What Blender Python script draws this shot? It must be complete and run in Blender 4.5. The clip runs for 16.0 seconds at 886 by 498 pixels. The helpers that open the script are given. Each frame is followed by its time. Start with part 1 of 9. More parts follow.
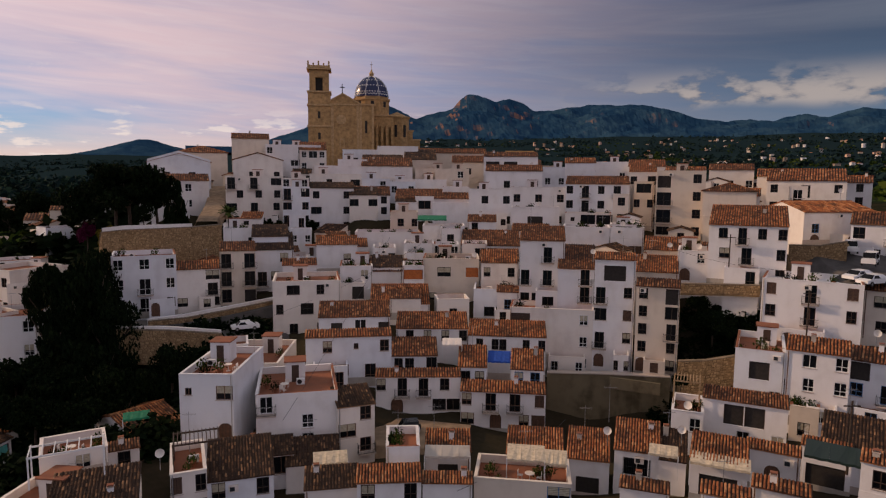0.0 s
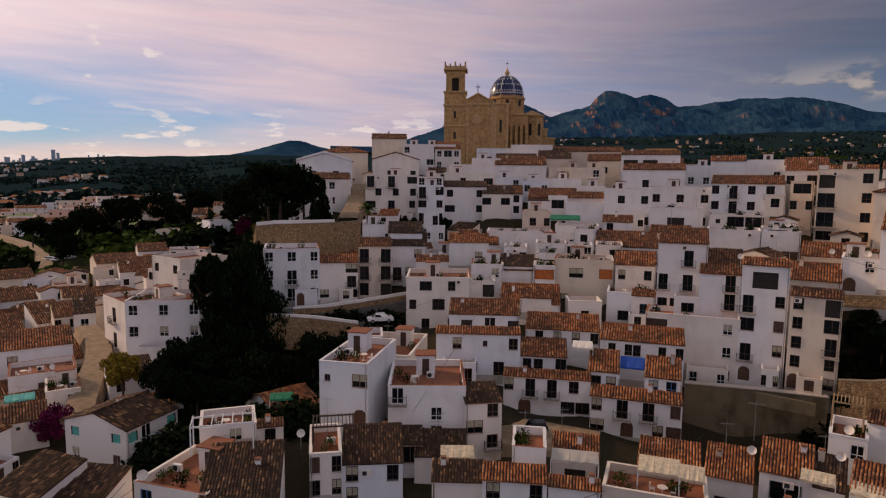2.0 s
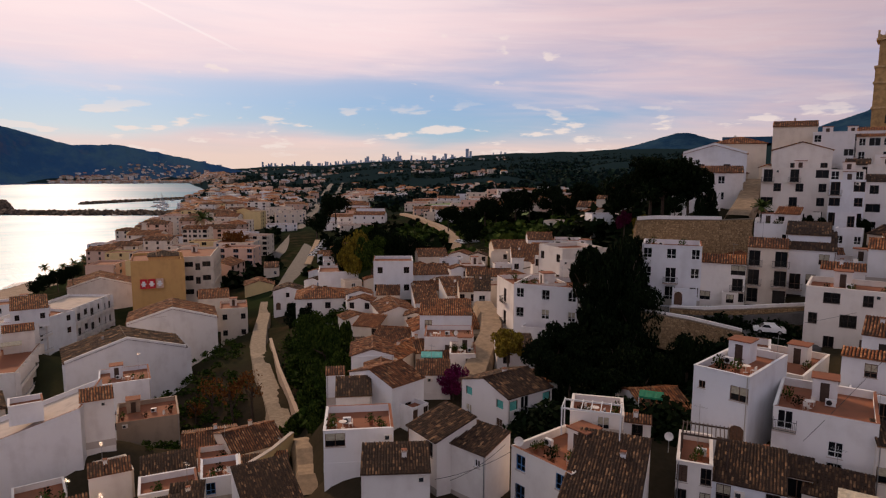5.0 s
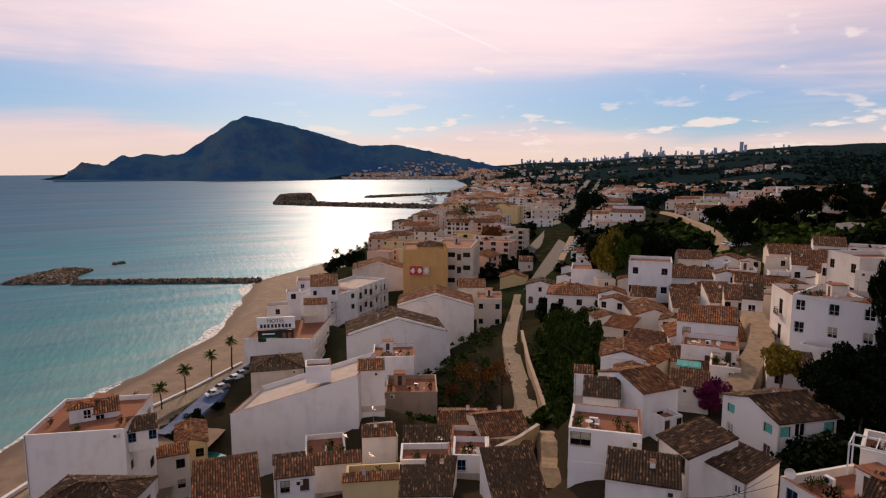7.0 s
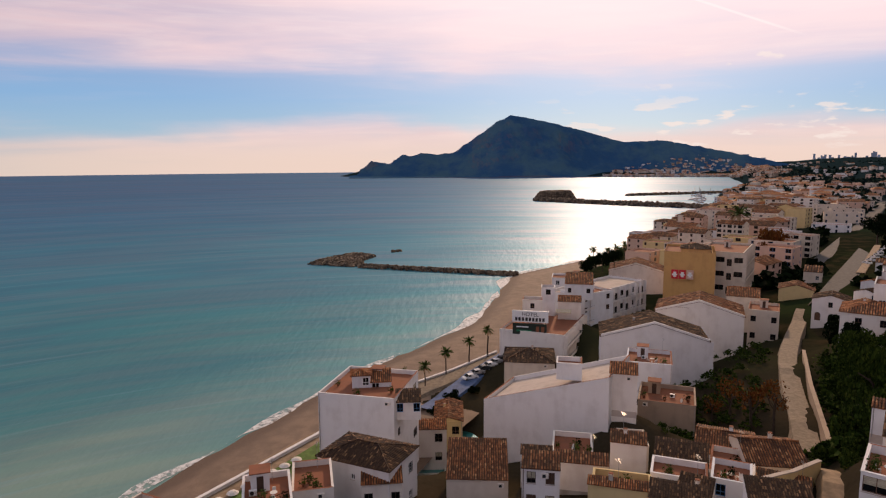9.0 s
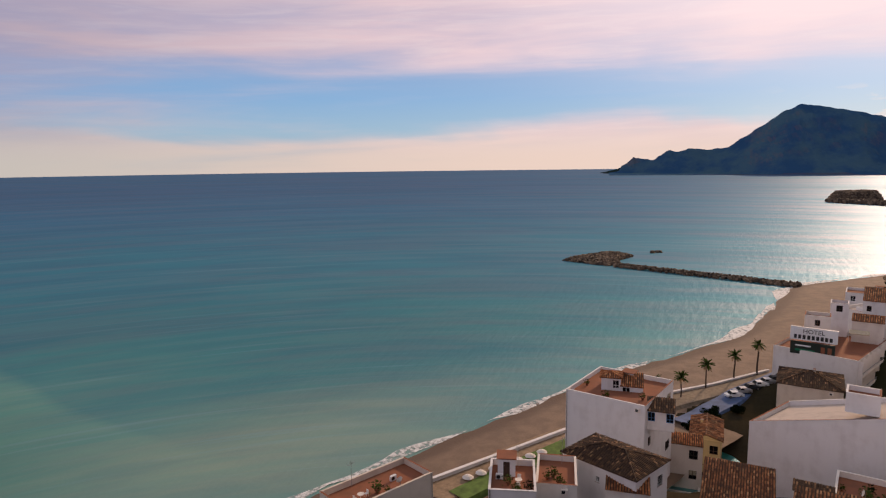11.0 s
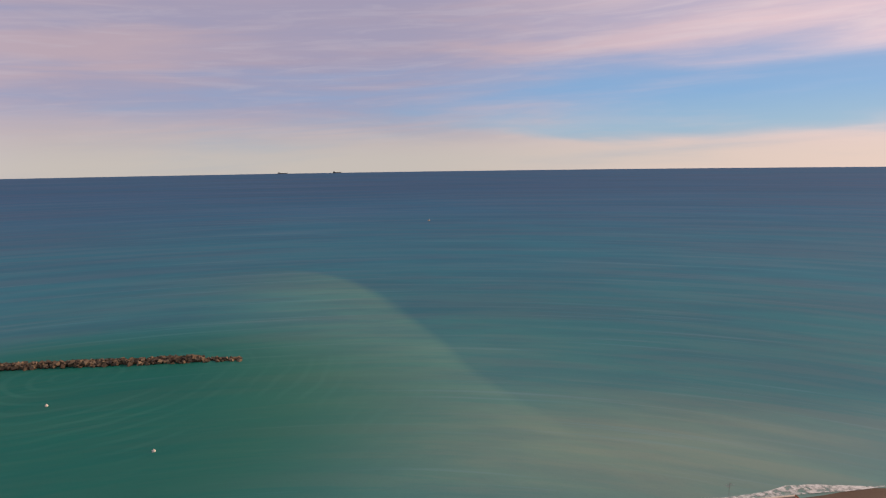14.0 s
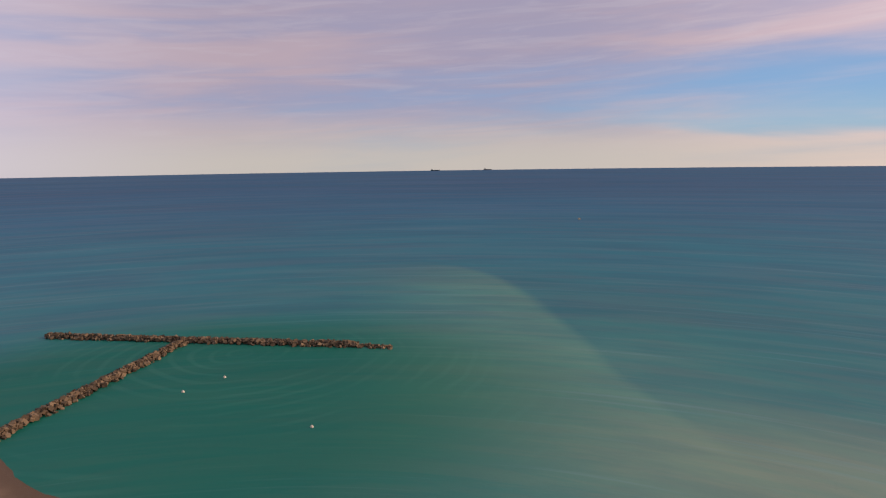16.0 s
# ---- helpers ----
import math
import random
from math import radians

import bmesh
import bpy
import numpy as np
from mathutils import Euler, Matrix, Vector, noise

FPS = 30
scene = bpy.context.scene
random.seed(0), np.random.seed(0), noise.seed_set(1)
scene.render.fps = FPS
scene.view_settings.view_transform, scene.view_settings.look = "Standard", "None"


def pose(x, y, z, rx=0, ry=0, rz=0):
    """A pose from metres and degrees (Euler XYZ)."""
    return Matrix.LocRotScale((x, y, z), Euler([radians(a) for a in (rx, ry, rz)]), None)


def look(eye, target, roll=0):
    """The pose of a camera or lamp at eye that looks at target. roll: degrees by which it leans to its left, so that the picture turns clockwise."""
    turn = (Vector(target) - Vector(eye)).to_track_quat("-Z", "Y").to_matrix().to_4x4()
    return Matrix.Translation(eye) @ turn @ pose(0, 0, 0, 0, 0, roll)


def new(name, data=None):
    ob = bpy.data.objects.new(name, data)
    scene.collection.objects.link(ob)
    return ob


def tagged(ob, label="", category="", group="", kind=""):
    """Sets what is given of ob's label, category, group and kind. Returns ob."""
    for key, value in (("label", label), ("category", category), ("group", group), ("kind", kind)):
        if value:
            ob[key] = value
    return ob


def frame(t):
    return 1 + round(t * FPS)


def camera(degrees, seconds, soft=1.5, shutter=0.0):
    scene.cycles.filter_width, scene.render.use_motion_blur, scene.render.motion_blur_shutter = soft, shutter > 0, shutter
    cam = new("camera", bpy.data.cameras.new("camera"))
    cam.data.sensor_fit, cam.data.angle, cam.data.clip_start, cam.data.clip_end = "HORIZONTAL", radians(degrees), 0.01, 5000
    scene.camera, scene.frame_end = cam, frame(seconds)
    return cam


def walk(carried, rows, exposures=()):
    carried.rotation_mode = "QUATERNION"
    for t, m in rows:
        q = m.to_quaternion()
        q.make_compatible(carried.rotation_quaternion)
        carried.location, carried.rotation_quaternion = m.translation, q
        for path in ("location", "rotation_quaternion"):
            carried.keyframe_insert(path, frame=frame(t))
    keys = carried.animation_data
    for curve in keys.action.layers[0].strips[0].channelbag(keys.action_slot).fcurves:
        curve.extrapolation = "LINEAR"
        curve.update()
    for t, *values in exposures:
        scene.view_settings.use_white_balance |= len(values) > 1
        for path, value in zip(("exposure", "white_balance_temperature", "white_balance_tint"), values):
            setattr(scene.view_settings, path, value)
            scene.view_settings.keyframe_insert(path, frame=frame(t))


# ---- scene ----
cam = camera(70.13, 16.0, soft=1.2)
PATH = [
    (0, pose(0, 0, 60, 83.85, -0.47, 0.00)),
    (0.5, pose(0, 0, 60, 83.85, -0.56, 0.10)),
    (1, pose(0, 0, 60, 83.82, -0.57, 3.32)),
    (1.5, pose(0, 0, 60, 83.73, -0.61, 7.62)),
    (2, pose(0, 0, 60, 83.63, -0.62, 11.96)),
    (2.5, pose(0, 0, 60, 83.52, -0.60, 16.96)),
    (3, pose(0, 0, 60, 83.40, -0.58, 22.66)),
    (3.5, pose(0, 0, 60, 83.27, -0.49, 28.39)),
    (4, pose(0, 0, 60, 83.12, -0.47, 34.15)),
    (6.5, pose(0, 0, 60, 82.53, 0.02, 62.66)),
    (7, pose(0, 0, 60, 82.46, 0.06, 68.44)),
    (7.5, pose(0, 0, 60, 82.42, 0.14, 74.22)),
    (8, pose(0, 0, 60, 82.35, 0.22, 80.02)),
    (8.5, pose(0, 0, 60, 82.32, 0.30, 85.80)),
    (9, pose(0, 0, 60, 82.31, 0.40, 91.58)),
    (11.5, pose(0, 0, 60, 82.25, 0.72, 120.42)),
    (12, pose(0, 0, 60, 82.30, 0.76, 126.24)),
    (12.5, pose(0, 0, 60, 82.36, 0.80, 132.08)),
    (13, pose(0, 0, 60, 82.39, 0.80, 138.00)),
    (13.5, pose(0, 0, 60, 82.30, 0.80, 143.85)),
    (14, pose(0, 0, 60, 82.27, 0.80, 149.12)),
    (14.5, pose(0, 0, 60, 82.30, 0.82, 153.45)),
    (15, pose(0, 0, 60, 82.26, 0.82, 157.80)),
    (15.5, pose(0, 0, 60, 82.24, 0.81, 161.30)),
    (16, pose(0, 0, 60, 82.20, 0.80, 162.60)),
]
walk(cam, PATH, ((0, -0.1), (4.2, -0.1), (6.5, 0.03), (9.2, 0.03), (11.3, 0.0), (16, 0.0)))

# ---------------------------------------------------------------- light
SUN_AZ, SUN_EL = radians(77.0), radians(23.0)
SUN_DIR = Vector((-math.sin(SUN_AZ) * math.cos(SUN_EL), math.cos(SUN_AZ) * math.cos(SUN_EL), math.sin(SUN_EL)))
sun = new("sun", bpy.data.lights.new("sun", "SUN"))
sun.data.energy, sun.data.angle, sun.data.color = 2.8, radians(3.0), (1.0, 0.66, 0.42)
sun.matrix_world = look(SUN_DIR * 3000, (0, 0, 0))
scene.view_settings.exposure = 0.0


class Nodes:
    """A short way to write node trees."""

    def __init__(self, tree):
        self.t = tree
        tree.nodes.clear()

    def add(self, kind, ins=None, **props):
        n = self.t.nodes.new(kind)
        for k, v in props.items():
            setattr(n, k, v)
        for k, v in (ins or {}).items():
            if isinstance(v, bpy.types.NodeSocket):
                self.t.links.new(v, n.inputs[k])
            else:
                n.inputs[k].default_value = v
        return n

    def math(self, op, a, b=0.0, clamp=False):
        return self.add("ShaderNodeMath", {0: a, 1: b}, operation=op, use_clamp=clamp).outputs[0]

    def mix(self, f, a, b, mode="MIX"):
        n = self.add("ShaderNodeMix", {0: f, 6: a, 7: b}, data_type="RGBA", blend_type=mode)
        return n.outputs[2]

    def ramp(self, f, stops, interp="LINEAR"):
        n = self.add("ShaderNodeValToRGB", {0: f})
        n.color_ramp.interpolation = interp
        e = n.color_ramp.elements
        while len(e) < len(stops):
            e.new(0.5)
        for el, (p, c) in zip(e, stops):
            el.position, el.color = p, (c if len(c) == 4 else (*c, 1)) if isinstance(c, tuple) else (c, c, c, 1)
        return n.outputs[0]

    def noise(self, vec, scale, detail=4.0, rough=0.55, dist=0.0):
        ins = {"Scale": scale, "Detail": detail, "Roughness": rough, "Distortion": dist}
        if vec is not None:
            ins["Vector"] = vec
        return self.add("ShaderNodeTexNoise", ins).outputs[0]

    def remap(self, v, a, b, c=0.0, d=1.0, smooth=True):
        return self.add("ShaderNodeMapRange", {0: v, 1: a, 2: b, 3: c, 4: d}, interpolation_type="SMOOTHSTEP" if smooth else "LINEAR").outputs[0]


def make_world():
    world = bpy.data.worlds.new("sky")
    scene.world = world
    world.use_nodes = True
    N = Nodes(world.node_tree)
    d = N.add("ShaderNodeTexCoord").outputs["Generated"]
    s = N.add("ShaderNodeSeparateXYZ", {0: d})
    x, y, z = s.outputs[0], s.outputs[1], s.outputs[2]
    zz = N.math("ABSOLUTE", N.math("ADD", z, 0.012))
    def towards(deg):
        """How near a direction lies to a bearing, along the ground."""
        return N.math("ADD", N.math("MULTIPLY", x, -math.sin(radians(deg))), N.math("MULTIPLY", y, math.cos(radians(deg))))

    near_sun = N.remap(towards(74), 0.15, 0.97)
    north = N.remap(towards(-48), 0.50, 1.0, 0.0, 0.94)
    gap = N.remap(towards(90), 0.22, 0.86)
    sky = N.add("ShaderNodeTexSky", sky_type="NISHITA", sun_disc=False, sun_elevation=SUN_EL, sun_rotation=2 * math.pi - SUN_AZ,
                altitude=60.0, air_density=1.0, dust_density=1.5, ozone_density=2.0).outputs[0]
    clear = N.ramp(zz, [(0.0, (0.42, 0.46, 0.52)), (0.06, (0.29, 0.48, 0.66)), (0.11, (0.20, 0.41, 0.70)), (0.17, (0.24, 0.37, 0.64)), (0.35, (0.26, 0.28, 0.46)), (0.6, (0.14, 0.19, 0.33))])
    clear = N.mix(0.12, clear, N.mix(1.0, sky, (0.10, 0.10, 0.10, 1), "MULTIPLY"))
    # high veil of cloud: broad sheets seen in perspective, combed into long level streaks
    inv = N.math("DIVIDE", 1.0, N.math("ADD", zz, 0.12))
    flat = N.add("ShaderNodeCombineXYZ", {0: N.math("MULTIPLY", x, inv), 1: N.math("MULTIPLY", y, inv), 2: 0.0}).outputs[0]
    turned = N.add("ShaderNodeMapping", {0: flat, 3: (0.5, 1.15, 1.0)}).outputs[0]
    broad = N.noise(turned, 0.55, 4.0, 0.45, 0.4)
    tilt = N.math("ADD", z, N.math("MULTIPLY", x, 0.05))
    level = N.add("ShaderNodeCombineXYZ", {0: N.math("MULTIPLY", x, 2.4), 1: N.math("MULTIPLY", y, 2.4), 2: N.math("MULTIPLY", tilt, 26.0)}).outputs[0]
    wisps = N.noise(level, 1.0, 6.0, 0.52, 0.5)
    threads = N.noise(level, 3.3, 5.0, 0.6, 0.7)
    zw = N.math("ADD", zz, N.math("MULTIPLY", N.math("SUBTRACT", broad, 0.5), 0.10))
    band = N.math("MULTIPLY", N.remap(zw, 0.035, 0.085), N.remap(zw, 0.205, 0.105))
    cover = N.math("ADD", 1.0, N.math("MULTIPLY", N.math("SUBTRACT", wisps, 0.55), 1.1))
    cover = N.math("ADD", cover, N.math("MULTIPLY", N.math("SUBTRACT", threads, 0.5), 0.24))
    cover = N.math("SUBTRACT", cover, N.math("MULTIPLY", N.math("MULTIPLY", band, N.remap(gap, 0, 1, 0.12, 1.0, smooth=False)), 0.95))
    mask = N.remap(cover, 0.02, 1.0, 0.04, 0.94)
    pink = N.mix(near_sun, (0.50, 0.385, 0.44, 1), (0.95, 0.69, 0.70, 1))
    mauve = N.mix(near_sun, (0.38, 0.335, 0.45, 1), (0.78, 0.60, 0.66, 1))
    pink = N.mix(N.remap(N.math("ADD", broad, N.math("MULTIPLY", N.math("SUBTRACT", wisps, 0.5), 0.6)), 0.36, 0.62), mauve, pink)
    pink = N.mix(N.remap(threads, 0.42, 0.72, 0.0, 0.22), pink, N.mix(near_sun, (0.60, 0.54, 0.60, 1), (1.0, 0.84, 0.80, 1)))
    pink = N.mix(N.remap(zz, 0.10, 0.01), pink, N.mix(near_sun, (0.58, 0.52, 0.47, 1), (0.88, 0.66, 0.56, 1)))
    pink = N.mix(N.remap(zz, 0.32, 0.6), pink, (0.42, 0.40, 0.42, 1))
    # Sky towards the east, mostly unseen, brightened to light the walls facing it.
    pink = N.mix(N.remap(towards(-115), 0.40, 0.95, 0.0, 0.9), pink, (0.72, 0.64, 0.78, 1))
    col = N.mix(mask, clear, pink)
    dark = N.ramp(zz, [(0.0, (0.20, 0.25, 0.31)), (0.07, (0.13, 0.20, 0.29)), (0.13, (0.085, 0.145, 0.23)), (0.2, (0.042, 0.080, 0.140)), (0.3, (0.040, 0.068, 0.125)), (0.6, (0.20, 0.19, 0.21))])
    dark = N.mix(N.remap(wisps, 0.45, 0.78, 0.0, 0.40), dark, (0.17, 0.20, 0.25, 1))
    col = N.mix(north, col, dark)
    # small low cumulus over the coast, flatter towards the horizon, and larger heaps over the range
    cu = N.noise(N.add("ShaderNodeMapping", {0: d, 3: (15.0, 15.0, 62.0)}).outputs[0], 1.0, 5.0, 0.52)
    low_puffs = N.math("MULTIPLY", N.remap(cu, 0.56, 0.64), N.math("MULTIPLY", N.remap(zz, 0.02, 0.045), N.remap(zz, 0.13, 0.07)))
    cu_high = N.noise(N.add("ShaderNodeMapping", {0: d, 1: (3.1, 1.7, 0.4), 3: (16.0, 16.0, 34.0)}).outputs[0], 1.0, 5.0, 0.5)
    high_puffs = N.math("MULTIPLY", N.remap(cu_high, 0.63, 0.70, 0.0, 0.8), N.math("MULTIPLY", N.remap(zz, 0.09, 0.13), N.remap(zz, 0.26, 0.18)))
    puffs = N.math("MULTIPLY", N.math("MULTIPLY", N.math("MAXIMUM", low_puffs, N.math("MULTIPLY", high_puffs, N.remap(towards(52), 0.90, 0.96))), 0.85), N.remap(towards(35), 0.55, 0.80))
    puff_col = N.mix(N.remap(towards(60), -0.2, 0.7), (0.34, 0.31, 0.31, 1), (0.92, 0.78, 0.72, 1))
    col = N.mix(puffs, col, puff_col)
    heap = N.noise(N.add("ShaderNodeMapping", {0: d, 1: (0.35, 0.0, 0.0), 3: (11.0, 11.0, 27.0)}).outputs[0], 1.0, 6.0, 0.55)
    base = N.noise(N.add("ShaderNodeMapping", {0: d, 3: (5.0, 5.0, 1.0)}).outputs[0], 1.0, 2.0)
    floor_z = N.math("ADD", 0.085, N.math("MULTIPLY", base, 0.055))
    heaps = N.math("MULTIPLY", N.remap(heap, 0.45, 0.52), N.math("MULTIPLY", N.remap(N.math("SUBTRACT", zz, floor_z), 0.0, 0.018), N.remap(zz, 0.185, 0.135)))
    heaps = N.math("MULTIPLY", N.math("MULTIPLY", heaps, N.remap(towards(-30), 0.925, 0.985)), 0.8)
    col = N.mix(heaps, col, N.mix(N.remap(heap, 0.44, 0.58), (0.15, 0.16, 0.20, 1), (0.50, 0.42, 0.38, 1)))
    # an old vapour trail
    e0, e1 = [Vector((-math.sin(radians(a)) * math.sqrt(1 - h * h), math.cos(radians(a)) * math.sqrt(1 - h * h), h)) for a, h in ((72.5, 0.236), (64.0, 0.176))]
    axis = e0.cross(e1).normalized()
    off = N.add("ShaderNodeVectorMath", {0: d, 1: tuple(axis)}, operation="DOT_PRODUCT").outputs["Value"]
    trail = N.math("MULTIPLY", N.remap(N.math("ABSOLUTE", off), 0.0024, 0.0004), N.math("MULTIPLY", N.remap(zz, 0.172, 0.20), N.remap(towards(69), 0.93, 0.96)))
    col = N.mix(N.math("MULTIPLY", trail, 0.55), col, (1.0, 0.90, 0.86, 1))
    sunward = N.math("MULTIPLY", N.remap(towards(72), 0.72, 1.0), N.remap(zz, 0.08, 0.32))
    col = N.mix(N.math("MULTIPLY", sunward, 0.7), col, (1.2, 1.0, 1.0, 1))
    bg = N.add("ShaderNodeBackground", {0: col, 1: 1.0})
    N.add("ShaderNodeOutputWorld", {0: bg.outputs[0]})


make_world()

# ---------------------------------------------------------------- materials
MATS = {}


def material(name, build):
    m = bpy.data.materials.new(name)
    m.use_nodes = True
    N = Nodes(m.node_tree)
    p = N.add("ShaderNodeBsdfPrincipled")
    N.add("ShaderNodeOutputMaterial", {0: p.outputs[0]})
    build(N, p)
    MATS[name] = m
    return m


def bump(N, p, height, strength=0.3, dist=0.05):
    b = N.add("ShaderNodeBump", {"Height": height, "Strength": strength, "Distance": dist})
    N.t.links.new(b.outputs[0], p.inputs["Normal"])


def put(N, p, **ins):
    for k, v in ins.items():
        k = k.replace("_", " ")
        if isinstance(v, bpy.types.NodeSocket):
            N.t.links.new(v, p.inputs[k])
        else:
            p.inputs[k].default_value = v


def plaster(name, c, stain, amount=0.5):
    def build(N, p):
        g = N.add("ShaderNodeNewGeometry").outputs["Position"]
        big = N.noise(g, 0.35, 5.0, 0.6)
        streak = N.noise(N.add("ShaderNodeMapping", {0: g, 3: (0.75, 0.75, 0.16)}).outputs[0], 1.0, 3.0, 0.5)
        fine = N.noise(g, 9.0, 3.0, 0.6)
        f = N.math("MULTIPLY", N.remap(N.math("ADD", N.math("MULTIPLY", big, 0.65), N.math("MULTIPLY", streak, 0.35)), 0.44, 0.68), amount)
        rnd = N.add("ShaderNodeObjectInfo").outputs["Random"]
        tint = N.mix(rnd, (1, 1, 1, 1), (0.94, 0.92, 0.90, 1))
        col = N.mix(1.0, N.mix(f, (*c, 1), (*stain, 1)), tint, "MULTIPLY")
        col = N.mix(N.math("MULTIPLY", fine, 0.12), col, (*stain, 1))
        put(N, p, Base_Color=col, Roughness=0.9)
        p.inputs["Specular IOR Level"].default_value = 0.2
        bump(N, p, fine, 0.25, 0.03)
    return material(name, build)


plaster("white", (0.80, 0.785, 0.79), (0.52, 0.48, 0.46), 0.36)
plaster("white_warm", (0.80, 0.755, 0.71), (0.54, 0.47, 0.42), 0.42)
plaster("white_cool", (0.745, 0.765, 0.81), (0.48, 0.47, 0.49), 0.40)
plaster("cream", (0.70, 0.62, 0.53), (0.48, 0.40, 0.33), 0.45)
plaster("ochre", (0.62, 0.38, 0.15), (0.46, 0.27, 0.11), 0.5)
plaster("yellow", (0.66, 0.52, 0.27), (0.5, 0.38, 0.2), 0.5)
plaster("brown", (0.42, 0.32, 0.24), (0.25, 0.2, 0.16), 0.6)
plaster("pink", (0.68, 0.47, 0.37), (0.5, 0.34, 0.27), 0.4)
plaster("terracotta_floor", (0.27, 0.105, 0.06), (0.17, 0.085, 0.055), 0.7)
plaster("concrete", (0.46, 0.43, 0.39), (0.24, 0.21, 0.18), 0.8)
plaster("old_concrete", (0.20, 0.165, 0.105), (0.075, 0.062, 0.038), 0.9)
plaster("pale_floor", (0.52, 0.45, 0.40), (0.36, 0.31, 0.28), 0.7)


def tile_mat(name, stops):
    def build(N, p):
        geo = N.add("ShaderNodeNewGeometry")
        g = geo.outputs["Position"]
        col = N.ramp(geo.outputs["Random Per Island"], stops)
        moss = N.remap(N.noise(g, 0.55, 6.0, 0.7), 0.46, 0.64)
        col = N.mix(N.math("MULTIPLY", moss, 0.78), col, (0.036, 0.021, 0.014, 1))
        speck = N.remap(N.noise(g, 5.0, 3.0, 0.6), 0.55, 0.75)
        col = N.mix(N.math("MULTIPLY", speck, 0.35), col, (0.34, 0.22, 0.14, 1))
        put(N, p, Base_Color=col, Roughness=0.85)
        p.inputs["Specular IOR Level"].default_value = 0.25
        bump(N, p, N.noise(g, 14.0, 3.0), 0.2, 0.02)
    return material(name, build)


tile_mat("tile_orange", [(0.0, (0.150, 0.048, 0.020)), (0.35, (0.290, 0.098, 0.036)), (0.8, (0.420, 0.160, 0.058)), (1.0, (0.52, 0.27, 0.13))])
tile_mat("tile_brown", [(0.0, (0.070, 0.026, 0.013)), (0.4, (0.175, 0.064, 0.027)), (0.85, (0.300, 0.120, 0.050)), (1.0, (0.46, 0.25, 0.125))])
tile_mat("tile_dark", [(0.0, (0.018, 0.010, 0.007)), (0.5, (0.052, 0.027, 0.016)), (0.86, (0.125, 0.064, 0.032)), (1.0, (0.38, 0.21, 0.11))])


def make_gap(N, p):
    g = N.add("ShaderNodeNewGeometry").outputs["Position"]
    put(N, p, Base_Color=N.mix(N.noise(g, 6.0), (0.02, 0.012, 0.008, 1), (0.07, 0.036, 0.02, 1)), Roughness=0.95)


material("tile_gap", make_gap)


def plain(name, c, rough=0.6, metal=0.0, vary=0.25, scale=3.0, spec=0.4):
    def build(N, p):
        g = N.add("ShaderNodeNewGeometry").outputs["Position"]
        n = N.noise(g, scale, 4.0, 0.6)
        f = N.remap(n, 0.3, 0.7, 1.0 - vary, 1.0 + vary, smooth=False)
        col = N.add("ShaderNodeVectorMath", {0: c, 1: N.add("ShaderNodeCombineXYZ", {0: f, 1: f, 2: f}).outputs[0]}, operation="MULTIPLY").outputs[0]
        put(N, p, Base_Color=col, Roughness=rough, Metallic=metal)
        p.inputs["Specular IOR Level"].default_value = spec
        bump(N, p, n, 0.1, 0.02)
    return material(name, build)


plain("dark_wood", (0.055, 0.032, 0.022), 0.6)
plain("brown_wood", (0.12, 0.06, 0.035), 0.6)
plain("white_frame", (0.7, 0.7, 0.7), 0.5, vary=0.05)
plain("blue_paint", (0.05, 0.16, 0.36), 0.5)
plain("teal_paint", (0.10, 0.42, 0.38), 0.55)
plain("shutter", (0.10, 0.055, 0.035), 0.6)
plain("iron", (0.02, 0.02, 0.022), 0.5, 0.3)
plain("pane", (0.008, 0.009, 0.011), 0.12, vary=0.4, scale=0.8, spec=0.15)
plain("blind", (0.40, 0.36, 0.27), 0.7)
# Near-black fill that stands in for the unlit depth of openings.
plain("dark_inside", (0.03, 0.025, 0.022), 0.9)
plain("awning_blue", (0.01, 0.06, 0.32), 0.8)
plain("awning_green", (0.01, 0.16, 0.08), 0.8)
plain("awning_cream", (0.55, 0.46, 0.33), 0.85)
plain("cane", (0.36, 0.24, 0.13), 0.9, scale=8.0)
plain("dish_white", (0.72, 0.66, 0.60), 0.9, vary=0.08)
plain("steel", (0.35, 0.35, 0.36), 0.4, 0.8)
plain("stone_ochre", (0.40, 0.245, 0.105), 0.9, vary=0.35, scale=0.9)
plain("stone_trim", (0.47, 0.31, 0.155), 0.9, vary=0.25, scale=1.4)
plain("dome_blue", (0.012, 0.02, 0.075), 0.25, vary=0.5, scale=4.0)
plain("dome_white", (0.70, 0.68, 0.66), 0.4, vary=0.1)
plain("bark", (0.05, 0.034, 0.024), 0.9, vary=0.4)
plain("asphalt", (0.075, 0.070, 0.068), 0.9, vary=0.3, scale=0.7)
plain("street", (0.25, 0.175, 0.11), 0.9, vary=0.3, scale=0.8)
plain("paving", (0.20, 0.155, 0.11), 0.9, vary=0.3, scale=1.2)
plain("car_white", (0.75, 0.75, 0.75), 0.25, vary=0.03)
plain("car_dark", (0.03, 0.035, 0.04), 0.25, vary=0.05)
plain("car_red", (0.4, 0.02, 0.015), 0.25, vary=0.05)
plain("car_silver", (0.4, 0.4, 0.42), 0.3, 0.4, vary=0.05)
plain("tyre", (0.02, 0.02, 0.02), 0.8)
plain("rubble", (0.22, 0.145, 0.075), 0.95, vary=0.45, scale=1.6)
plain("parking_blue", (0.075, 0.12, 0.24), 0.85, vary=0.3, scale=0.6)
plain("lawn", (0.09, 0.15, 0.03), 0.95, vary=0.4, scale=0.6)
